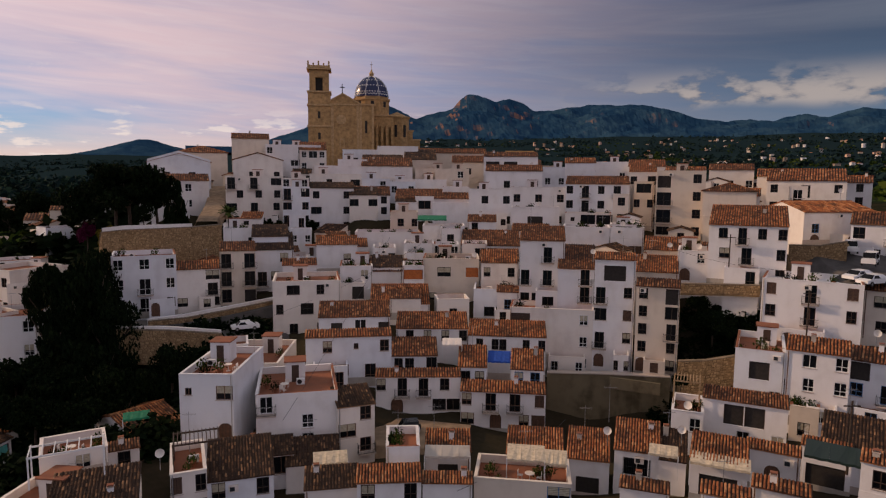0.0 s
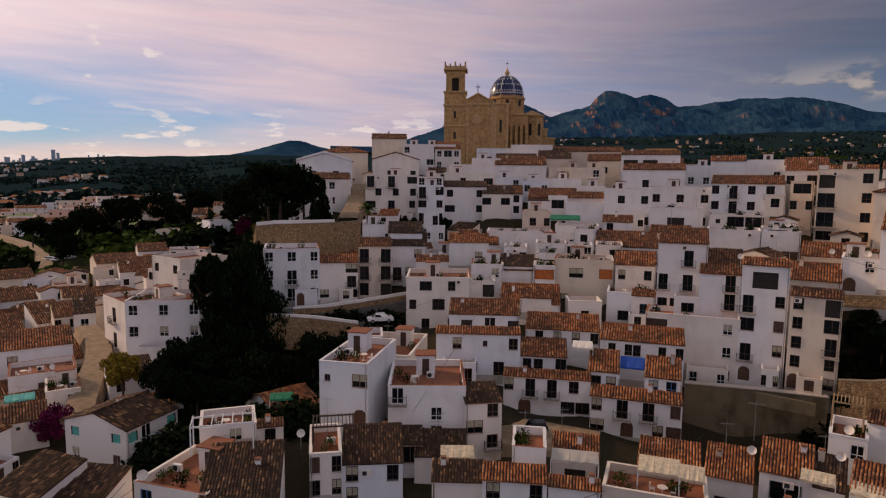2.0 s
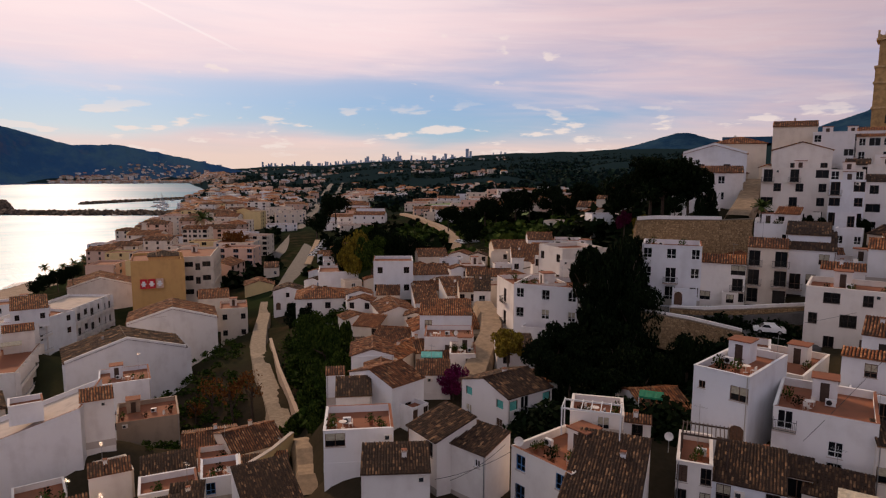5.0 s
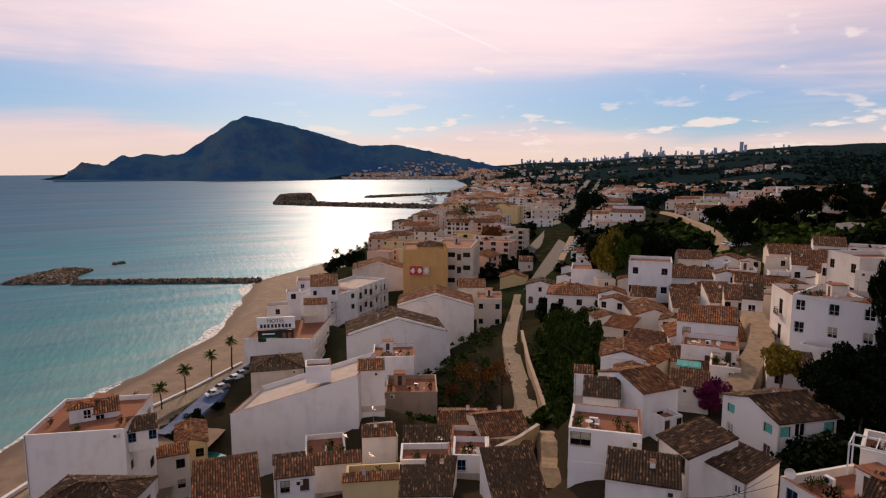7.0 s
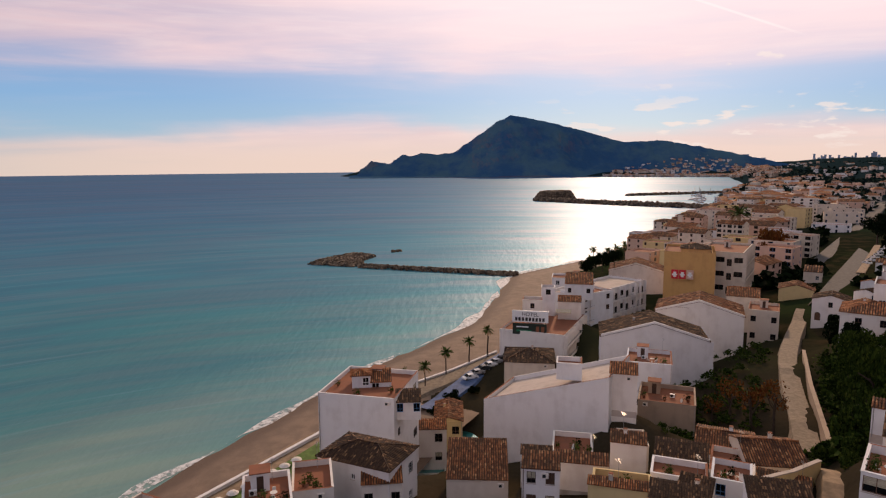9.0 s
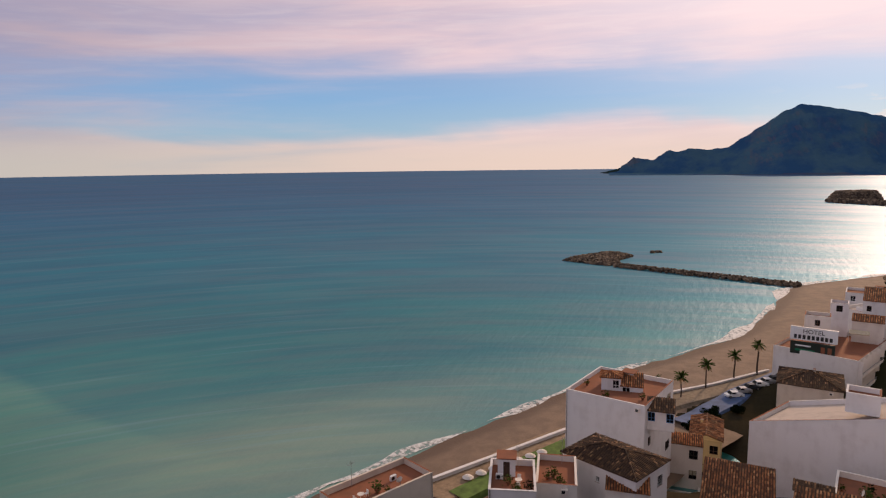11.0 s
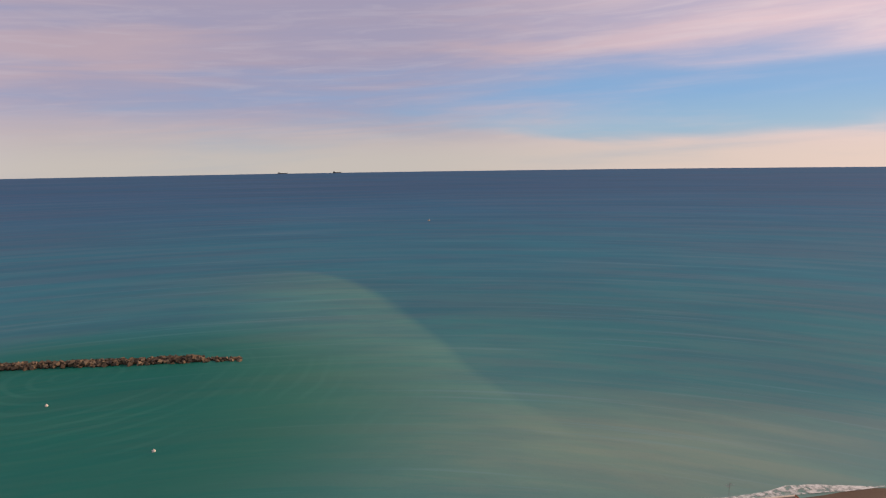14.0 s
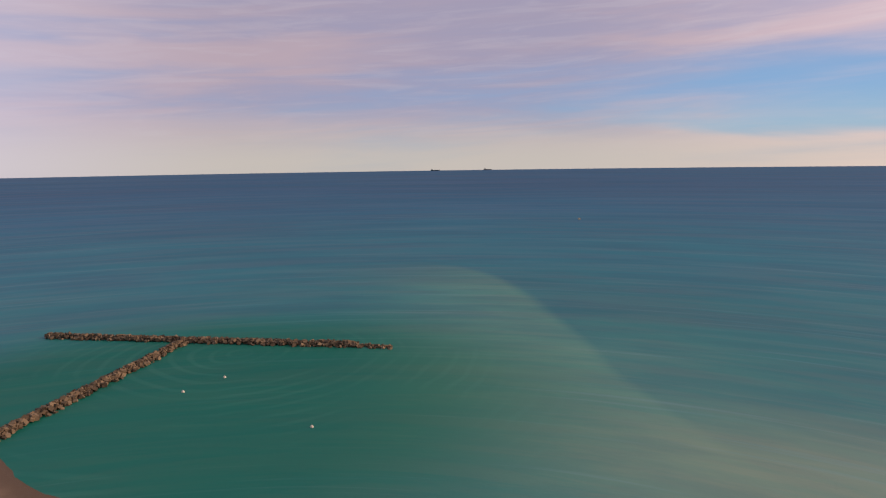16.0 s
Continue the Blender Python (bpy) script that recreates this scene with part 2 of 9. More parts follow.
plain("sign_red", (0.55, 0.02, 0.03), 0.5, vary=0.05)
plain("sign_dark", (0.012, 0.025, 0.02), 0.4, vary=0.1)
plain("sign_white", (0.8, 0.8, 0.8), 0.5, vary=0.03)
# Pale blue stands in for haze before the distant backlit towers.
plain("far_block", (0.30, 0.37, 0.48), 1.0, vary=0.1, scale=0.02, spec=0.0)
plain("ink", (0.03, 0.03, 0.03), 0.6, vary=0.05)


def leaf_mat(name, a, b, c):
    def build(N, p):
        geo = N.add("ShaderNodeNewGeometry")
        col = N.ramp(geo.outputs["Random Per Island"], [(0.0, a), (0.55, b), (1.0, c)])
        col = N.mix(N.add("ShaderNodeObjectInfo").outputs["Random"], col, N.mix(1.0, col, (0.75, 0.8, 0.7, 1), "MULTIPLY"))
        put(N, p, Base_Color=col, Roughness=0.9)
        p.inputs["Specular IOR Level"].default_value = 0.03
    return material(name, build)


# Near-black leaves: the garden hollow's deep shade is put into this colour.
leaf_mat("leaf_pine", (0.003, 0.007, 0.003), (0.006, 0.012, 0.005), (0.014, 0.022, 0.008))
leaf_mat("leaf_green", (0.012, 0.024, 0.005), (0.032, 0.054, 0.010), (0.075, 0.100, 0.018))
leaf_mat("leaf_yellow", (0.10, 0.075, 0.015), (0.20, 0.14, 0.02), (0.30, 0.22, 0.03))
plain("orange_blind", (0.42, 0.12, 0.025), 0.6)
leaf_mat("leaf_rust", (0.10, 0.035, 0.012), (0.17, 0.06, 0.018), (0.24, 0.11, 0.03))
leaf_mat("leaf_magenta", (0.05, 0.006, 0.024), (0.11, 0.010, 0.052), (0.17, 0.02, 0.09))
# Distant leaves are bluer: the haze is put into their colour.
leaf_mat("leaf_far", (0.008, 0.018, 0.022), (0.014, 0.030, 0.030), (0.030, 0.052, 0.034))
leaf_mat("leaf_palm", (0.03, 0.05, 0.015), (0.055, 0.08, 0.02), (0.10, 0.12, 0.03))


def make_rock(N, p):
    geo = N.add("ShaderNodeNewGeometry")
    col = N.ramp(geo.outputs["Random Per Island"], [(0.0, (0.055, 0.038, 0.026)), (0.5, (0.125, 0.086, 0.055)), (1.0, (0.24, 0.17, 0.11))])
    put(N, p, Base_Color=col, Roughness=0.85)
    bump(N, p, N.noise(geo.outputs["Position"], 3.0), 0.4, 0.1)


material("rock", make_rock)


def make_blocks(N, p):
    geo = N.add("ShaderNodeNewGeometry")
    col = N.ramp(geo.outputs["Random Per Island"], [(0.0, (0.20, 0.125, 0.060)), (0.5, (0.31, 0.205, 0.105)), (1.0, (0.42, 0.29, 0.16))])
    put(N, p, Base_Color=col, Roughness=0.9)
    bump(N, p, N.noise(geo.outputs["Position"], 4.0), 0.4, 0.06)


material("stone_block", make_blocks)


def make_ground(N, p):
    g = N.add("ShaderNodeNewGeometry").outputs["Position"]
    a = N.noise(g, 0.02, 6.0, 0.6)
    b = N.noise(g, 0.16, 6.0, 0.62)
    c = N.noise(g, 1.3, 4.0, 0.6)
    col = N.mix(N.remap(b, 0.42, 0.68), (0.012, 0.018, 0.008, 1), (0.050, 0.036, 0.020, 1))
    col = N.mix(N.remap(a, 0.45, 0.65), col, (0.020, 0.034, 0.012, 1))
    col = N.mix(N.math("MULTIPLY", c, 0.5), col, (0.03, 0.028, 0.018, 1))
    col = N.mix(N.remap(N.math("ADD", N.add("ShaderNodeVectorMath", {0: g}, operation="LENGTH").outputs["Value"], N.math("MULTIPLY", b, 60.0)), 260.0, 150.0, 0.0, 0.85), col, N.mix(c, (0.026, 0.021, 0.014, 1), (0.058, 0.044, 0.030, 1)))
    # Far land turns dark blue: aerial haze put into the ground colour.
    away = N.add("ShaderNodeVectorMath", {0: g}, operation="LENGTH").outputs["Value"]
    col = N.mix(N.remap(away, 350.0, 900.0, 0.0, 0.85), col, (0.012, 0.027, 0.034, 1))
    put(N, p, Base_Color=col, Roughness=1.0)
    p.inputs["Specular IOR Level"].default_value = 0.0
    bump(N, p, b, 0.5, 0.5)


material("earth", make_ground)


def make_beach(N, p):
    g = N.add("ShaderNodeNewGeometry").outputs["Position"]
    b = N.noise(g, 0.25, 6.0, 0.65)
    c = N.noise(g, 3.0, 4.0, 0.65)
    h = N.add("ShaderNodeSeparateXYZ", {0: g}).outputs[2]
    col = N.mix(N.remap(b, 0.35, 0.65), (0.155, 0.105, 0.072, 1), (0.215, 0.145, 0.100, 1))
    col = N.mix(N.remap(h, 1.1, 0.2), col, (0.105, 0.066, 0.045, 1))
    col = N.mix(N.remap(c, 0.55, 0.75), col, (0.14, 0.10, 0.07, 1))
    put(N, p, Base_Color=col, Roughness=0.9)
    bump(N, p, c, 0.4, 0.15)


material("sand", make_beach)


# Blue aerial haze is mixed into the low and high base colours.
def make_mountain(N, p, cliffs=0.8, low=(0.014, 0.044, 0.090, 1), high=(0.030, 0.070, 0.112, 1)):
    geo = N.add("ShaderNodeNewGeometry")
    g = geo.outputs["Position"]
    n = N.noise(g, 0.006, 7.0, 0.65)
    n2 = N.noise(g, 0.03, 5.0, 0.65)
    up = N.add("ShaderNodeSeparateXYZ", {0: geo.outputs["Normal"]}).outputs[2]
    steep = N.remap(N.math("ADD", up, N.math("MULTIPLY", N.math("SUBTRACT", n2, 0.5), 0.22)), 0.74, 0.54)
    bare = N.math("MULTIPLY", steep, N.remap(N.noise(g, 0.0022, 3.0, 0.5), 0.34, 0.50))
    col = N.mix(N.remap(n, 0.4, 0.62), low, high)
    # Bare cliff rock, with warm sunlight on it put into the colour.
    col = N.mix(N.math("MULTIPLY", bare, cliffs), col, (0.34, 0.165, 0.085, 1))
    put(N, p, Base_Color=col, Roughness=1.0)
    p.inputs["Specular IOR Level"].default_value = 0.0
    bump(N, p, n2, 0.6, 12.0)


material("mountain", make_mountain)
# The headland's two colours carry more of the haze blue.
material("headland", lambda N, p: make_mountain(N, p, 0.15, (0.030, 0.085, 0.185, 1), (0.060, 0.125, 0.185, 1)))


def make_sea(N, p):
    g = N.add("ShaderNodeNewGeometry").outputs["Position"]
    s = N.add("ShaderNodeSeparateXYZ", {0: g})
    x, y = s.outputs[0], s.outputs[1]
    wob = N.math("MULTIPLY", N.math("SUBTRACT", N.noise(g, 0.006, 5.0, 0.6), 0.5), 160.0)
    far = N.math("SQRT", N.math("ADD", N.math("MULTIPLY", x, x), N.math("MULTIPLY", y, y)))
    t = N.math("ADD", far, wob)
    deep = N.ramp(N.remap(t, 100.0, 1500.0, 0, 1, smooth=False), [(0.0, (0.001, 0.118, 0.084)), (0.08, (0.0005, 0.130, 0.106)), (0.2, (0.0, 0.125, 0.160)), (0.5, (0.0, 0.078, 0.165)), (1.0, (0.0, 0.046, 0.135))])

    def blob(cx, cy, turn, ku, kv, r0, r1, jag):
        sx, sy = N.math("SUBTRACT", x, cx), N.math("SUBTRACT", y, cy)
        c, k = math.cos(radians(turn)), math.sin(radians(turn))
        u = N.math("ADD", N.math("MULTIPLY", sx, c), N.math("MULTIPLY", sy, k))
        v = N.math("ADD", N.math("MULTIPLY", sx, -k), N.math("MULTIPLY", sy, c))
        q = N.math("SQRT", N.math("ADD", N.math("MULTIPLY", N.math("MULTIPLY", u, u), ku), N.math("MULTIPLY", N.math("MULTIPLY", v, v), kv)))
        return N.remap(N.math("ADD", q, N.math("MULTIPLY", wob, jag)), r0, r1)

    # clear green water in the lee of the near groyne, a plume of stirred-up sand with a sharp curved outer edge, sand along the beach
    lee = blob(22, -168, 0, 0.7, 1.0, 112.0, 50.0, 0.10)
    col = N.mix(N.math("MULTIPLY", lee, 0.97), deep, (0.0, 0.120, 0.072, 1))
    edge = N.add("ShaderNodeFloatCurve", {"Value": N.remap(y, -400.0, -60.0, 0, 1, smooth=False)})
    cv = edge.mapping.curves[0]
    for px, py in ((0.0, 0.62), (0.07, 0.40), (0.184, 0.205), (0.314, 0.165), (0.393, 0.18), (0.54, 0.24), (0.625, 0.27), (0.737, 0.33), (1.0, 0.42)):
        if px in (0.0, 1.0):
            cv.points[int(px)].location = (px, py)
        else:
            cv.points.new(px, py)
    edge.mapping.update()
    edge_x = N.remap(edge.outputs[0], 0.0, 1.0, -150.0, 0.0, smooth=False)
    off = N.math("ADD", N.math("SUBTRACT", x, edge_x), N.math("MULTIPLY", wob, 0.05))
    plume = N.math("MULTIPLY", N.remap(off, -3.0, 6.0), N.remap(off, 95.0, 2.0))
    plume = N.math("MULTIPLY", plume, N.math("MULTIPLY", N.remap(y, -385.0, -290.0), N.remap(y, -50.0, -95.0)))
    veil = N.math("MULTIPLY", N.remap(off, -70.0, 0.0), N.remap(off, 30.0, 0.0))
    veil = N.math("MULTIPLY", veil, N.math("MULTIPLY", N.remap(y, -250.0, -130.0), 0.5))
    col = N.mix(N.math("MULTIPLY", N.math("MAXIMUM", plume, veil), 0.6), col, (0.13, 0.29, 0.165, 1))
    col = N.mix(N.math("MULTIPLY", blob(-104, -84, -33, 0.6, 2.1, 64.0, 5.0, 0.2), 0.6), col, (0.25, 0.27, 0.12, 1))
    col = N.mix(N.math("MULTIPLY", blob(-165, -48, -30, 0.2, 4.5, 62.0, 5.0, 0.25), 0.35), col, (0.20, 0.30, 0.20, 1))
    # swell in long soft arcs round the bay
    rx, ry = N.math("SUBTRACT", x, 40.0), N.math("SUBTRACT", y, 30.0)
    rr = N.math("SQRT", N.math("ADD", N.math("MULTIPLY", rx, rx), N.math("MULTIPLY", ry, ry)))
    arc = N.add("ShaderNodeCombineXYZ", {0: N.math("MULTIPLY", N.math("LOGARITHM", rr, 2.718), 9.0), 1: N.math("MULTIPLY", N.math("ARCTAN2", ry, N.math("MULTIPLY", rx, -1.0)), 2.2), 2: 0.0}).outputs[0]
    st = N.noise(arc, 1.0, 6.0, 0.55, 0.35)
    fine = N.noise(arc, 4.0, 4.0, 0.6, 0.2)
    streak = N.remap(N.math("ADD", st, N.math("MULTIPLY", N.math("SUBTRACT", fine, 0.5), 0.6)), 0.32, 0.68)
    col = N.mix(N.math("MULTIPLY", N.math("MULTIPLY", streak, N.remap(lee, 0.0, 1.0, 0.8, 0.3, smooth=False)), N.remap(far, 110.0, 260.0, 0.5, 1.0)), col, N.mix(1.0, col, (0.50, 0.58, 0.70, 1), "MULTIPLY"))
    crest = N.remap(N.noise(N.add("ShaderNodeMapping", {0: arc, 3: (9.0, 0.9, 1.0)}).outputs[0], 1.0, 4.0, 0.6, 0.25), 0.56, 0.72)
    ox, oy = N.math("SUBTRACT", x, 4.0), N.math("SUBTRACT", y, -208.0)
    ring = N.math("SQRT", N.math("ADD", N.math("MULTIPLY", ox, ox), N.math("MULTIPLY", oy, oy)))
    ring = N.math("SINE", N.math("ADD", N.math("MULTIPLY", ring, 1.05), N.math("MULTIPLY", N.noise(g, 0.03, 2.0), 9.0)))
    ring = N.math("MULTIPLY", N.remap(ring, 0.2, 1.0, 0.0, 0.11), N.math("MULTIPLY", lee, N.remap(N.noise(g, 0.02, 3.0), 0.42, 0.62)))
    col = N.mix(ring, col, (0.10, 0.30, 0.22, 1))
    calm = N.remap(lee, 0.0, 1.0, 1.0, 0.3, smooth=False)
    col = N.mix(N.math("MULTIPLY", crest, N.math("MULTIPLY", calm, 0.24)), col, (0.20, 0.32, 0.34, 1))
    w1 = N.noise(N.add("ShaderNodeMapping", {0: g, 3: (0.10, 0.34, 1.0)}).outputs[0], 1.0, 5.0, 0.6)
    w2 = N.noise(g, 1.1, 4.0, 0.6)
    h = N.math("ADD", w1, N.math("MULTIPLY", w2, 0.3))
    put(N, p, Base_Color=col, Roughness=1.0, Specular_IOR_Level=0.0)
    waves = N.add("ShaderNodeBump", {"Height": h, "Strength": 0.30, "Distance": 0.9}).outputs[0]
    # wind lanes: rougher and smoother water side by side
    windy = N.remap(N.noise(N.add("ShaderNodeMapping", {0: arc, 3: (3.2, 1.3, 1.0)}).outputs[0], 1.0, 6.0, 0.66, 0.5), 0.36, 0.66)
    shine = N.add("ShaderNodeBsdfGlossy", {"Color": (0.80, 0.82, 1, 1), "Roughness": N.remap(windy, 0.0, 1.0, 0.34, 0.46), "Normal": waves})
    broad = N.add("ShaderNodeBsdfGlossy", {"Color": (0.36, 0.76, 1, 1), "Roughness": 0.60, "Normal": waves})
    shines = N.add("ShaderNodeMixShader", {0: N.remap(windy, 0.0, 1.0, 0.72, 0.34), 1: shine.outputs[0], 2: broad.outputs[0]})
    fres = N.math("MINIMUM", N.math("MULTIPLY", N.add("ShaderNodeFresnel", {"IOR": 1.33}).outputs[0], 0.46), 0.20)
    fres = N.math("MULTIPLY", fres, N.remap(lee, 0.0, 1.0, 1.0, 0.45, smooth=False))
    both = N.add("ShaderNodeMixShader", {0: fres, 1: p.outputs[0], 2: shines.outputs[0]})
    out = next(n for n in N.t.nodes if n.type == "OUTPUT_MATERIAL")
    N.t.links.new(both.outputs[0], out.inputs[0])


material("water", make_sea)


def make_foam(N, p):
    g = N.add("ShaderNodeNewGeometry").outputs["Position"]
    n = N.math("ADD", N.math("MULTIPLY", N.noise(g, 0.55, 6.0, 0.7), 0.75), N.math("MULTIPLY", N.noise(g, 0.06, 2.0, 0.5), 0.25))
    put(N, p, Base_Color=(0.75, 0.75, 0.75, 1), Roughness=0.8, Alpha=N.remap(n, 0.36, 0.56, 0.0, 0.92))


material("foam", make_foam)

# ---------------------------------------------------------------- mesh helpers
class Geo:
    """Gathers faces and their materials for one mesh."""

    def __init__(self):
        self.v, self.f, self.m, self.mats = [], [], [], []

    def slot(self, mat):
        if mat not in self.mats:
            self.mats.append(mat)
        return self.mats.index(mat)

    def face(self, pts, mat):
        n = len(self.v)
        self.v.extend(tuple(p) for p in pts)
        self.f.append(tuple(range(n, n + len(pts))))
        self.m.append(self.slot(mat))

    def box(self, x0, y0, z0, x1, y1, z1, mat, turn=None):
        c = [Vector((x, y, z)) for z in (z0, z1) for y in (y0, y1) for x in (x0, x1)]
        if turn:
            c = [turn @ p for p in c]
        n, s = len(self.v), self.slot(mat)
        self.v.extend(tuple(p) for p in c)
        for q in ((0, 2, 3, 1), (4, 5, 7, 6), (0, 1, 5, 4), (2, 6, 7, 3), (0, 4, 6, 2), (1, 3, 7, 5)):
            self.f.append(tuple(n + i for i in q))
            self.m.append(s)

    def tube(self, path, radii, sides, mat, cap=True):
        """A tube through the points of path."""
        n, s = len(self.v), self.slot(mat)
        for k, (p, r) in enumerate(zip(path, radii)):
            a = Vector(path[min(k + 1, len(path) - 1)]) - Vector(path[max(k - 1, 0)])
            a.normalize()
            b = a.orthogonal().normalized() if abs(a.z) < 0.99 else Vector((1, 0, 0))
            c = a.cross(b)
            for i in range(sides):
                w = 2 * math.pi * i / sides
                self.v.append(tuple(Vector(p) + (b * math.cos(w) + c * math.sin(w)) * r))
        for k in range(len(path) - 1):
            for i in range(sides):
                j = (i + 1) % sides
                self.f.append((n + k * sides + i, n + k * sides + j, n + (k + 1) * sides + j, n + (k + 1) * sides + i))
                self.m.append(s)
        if cap:
            for k in (0, len(path) - 1):
                self.f.append(tuple(n + k * sides + i for i in range(sides)))
                self.m.append(s)

    def lathe(self, profile, sides, mat, cx=0.0, cy=0.0, a0=0.0):
        """A body of revolution: profile of (radius, height)."""
        n, s = len(self.v), self.slot(mat)
        for r, z in profile:
            for i in range(sides):
                w = a0 + 2 * math.pi * i / sides
                self.v.append((cx + r * math.cos(w), cy + r * math.sin(w), z))
        for k in range(len(profile) - 1):
            for i in range(sides):
                j = (i + 1) % sides
                self.f.append((n + k * sides + i, n + k * sides + j, n + (k + 1) * sides + j, n + (k + 1) * sides + i))
                self.m.append(s)
        self.f.append(tuple(n + (len(profile) - 1) * sides + i for i in range(sides)))
        self.m.append(s)

    def lattice(self, xs, zs, solid, y0, y1, mat):
        """One welded frame: the solid cells of a grid, given a thickness."""
        ids, s = {}, self.slot(mat)

        def vid(i, k, y):
            if (i, k, y) not in ids:
                ids[(i, k, y)] = len(self.v)
                self.v.append((xs[i], y, zs[k]))
            return ids[(i, k, y)]

        for i, k in sorted(solid):
            c = [(i, k), (i + 1, k), (i + 1, k + 1), (i, k + 1)]
            self.f.append(tuple(vid(*q, y0) for q in c))
            self.f.append(tuple(vid(*q, y1) for q in reversed(c)))
            self.m += [s, s]
            for (a, b), nb in (((c[0], c[1]), (i, k - 1)), ((c[1], c[2]), (i + 1, k)), ((c[2], c[3]), (i, k + 1)), ((c[3], c[0]), (i - 1, k))):
                if nb not in solid:
                    self.f.append((vid(*a, y1), vid(*b, y1), vid(*b, y0), vid(*a, y0)))
                    self.m.append(s)

    def mesh(self, name, smooth=False):
        me = bpy.data.meshes.new(name)
        me.from_pydata(self.v, [], self.f)
        for mat in self.mats:
            me.materials.append(MATS[mat])
        me.polygons.foreach_set("material_index", self.m)
        if smooth:
            me.polygons.foreach_set("use_smooth", [True] * len(self.f))
        me.update()
        return me


def part(name, geo, parent, label="", smooth=False, m=None):
    ob = new(name, geo.mesh(name, smooth) if isinstance(geo, Geo) else geo)
    ob.parent = parent
    if m is not None:
        ob.matrix_basis = m
    if label:
        tagged(ob, label)
    return ob


def thing(name, label, category, m, group="", kind=""):
    ob = new(name)
    ob.matrix_basis = m
    ob.empty_display_size = 0.5
    return tagged(ob, label, category, group, kind)


def grid_mesh(name, pts, rows, cols, mat, smooth=True, wrap=False):
    """A sheet of rows x cols points."""
    me = bpy.data.meshes.new(name)
    fs = []
    for i in range(rows - 1):
        for j in range(cols if wrap else cols - 1):
            k = (j + 1) % cols
            fs.append((i * cols + j, i * cols + k, (i + 1) * cols + k, (i + 1) * cols + j))
    me.from_pydata([tuple(p) for p in pts], [], fs)
    me.materials.append(MATS[mat])
    if smooth:
        me.polygons.foreach_set("use_smooth", [True] * len(fs))
    me.update()
    return me


# ---------------------------------------------------------------- roof tiles
def tile_sheet(o, u, v, width, length, sp, course, mat, inside=None, rng=random):
    """Barrel tiles laid in courses up a slope: o is the eave's left end, u along it, v up the slope."""
    o, u, v = np.array(o), np.array(u), np.array(v)
    n = np.cross(u, v)
    cols, rows = max(2, int(round(width / sp))), max(2, int(round(length / course)))
    sp, course = width / cols, length / rows
    verts, faces = [], []
    prof = np.array([(0.10, 0.0), (0.25, 0.36), (0.55, 0.36), (0.70, 0.0)])
    lift = min(0.03, course * 0.07)
    for i in range(cols):
        wave = rng.uniform(-0.02, 0.02)
        for j in range(rows):
            uc, vc = (i + 0.5) * sp, (j + 0.5) * course
            if inside and not inside(uc, vc):
                continue
            du, dz = rng.uniform(-0.07, 0.07) * sp, rng.uniform(-0.6, 0.6) * lift
            k = len(verts)
            for v0, up in ((j * course - 0.03, lift + 0.02), ((j + 1) * course, 0.012)):
                for a, b in prof:
                    p = o + u * ((i + a) * sp + du) + v * v0 + n * (b * sp * 0.62 + up + dz + wave)
                    verts.append(tuple(p))
            faces += [(k, k + 1, k + 5, k + 4), (k + 1, k + 2, k + 6, k + 5), (k + 2, k + 3, k + 7, k + 6), (k, k + 3, k + 2, k + 1)]
    return verts, faces


class Roof:
    def __init__(self, mat):
        self.g, self.mat = Geo(), mat
        self.s = self.g.slot(mat)

    def plane(self, o, u, v, width, length, sp, course, inside=None, poly=None):
        vs, fs = tile_sheet(o, u, v, width, length, sp, course, self.mat, inside)
        n = len(self.g.v)
        self.g.v += vs
        self.g.f += [tuple(i + n for i in f) for f in fs]
        self.g.m += [self.s] * len(fs)
        o, u, v = Vector(o), Vector(u), Vector(v)
        nn = u.cross(v) * 0.10
        pts = [o + u * a + v * b for a, b in (poly or ((0, 0), (width, 0), (width, length), (0, length)))]
        self.g.face(pts, "tile_gap")
        self.g.face([p - nn for p in reversed(pts)], self.mat)
        for a, b in zip(pts, pts[1:] + pts[:1]):
            self.g.face((a - nn, b - nn, b, a), self.mat)

    def ridge(self, a, b, r=0.13):
        a, b = Vector(a), Vector(b)
        n = max(2, int((b - a).length / 0.5))
        for i in range(n):
            p, q = a.lerp(b, i / n), a.lerp(b, (i + 1.06) / n)
            self.g.tube([p, q], [r * 1.1, r], 6, self.mat)


# ---------------------------------------------------------------- houses
SIZES = {"w": (1.05, 1.4, 0.85), "s": (0.6, 0.7, 1.2), "W": (1.8, 1.35, 0.85), "d": (1.2, 2.15, 0.05), "D": (1.35, 2.25, 0.0),
         "g": (2.5, 2.2, 0.0), "P": (2.2, 1.6, 0.75), "o": (1.9, 1.9, 0.1), "O": (2.7, 2.0, 0.1), "B": (2.6, 2.1, 0.05), "t": (1.3, 1.1, 0.95), "r": (2.4, 1.4, 0.8)}
WINDOWS = {}
BASES = []
FLATS = []
TILED = []


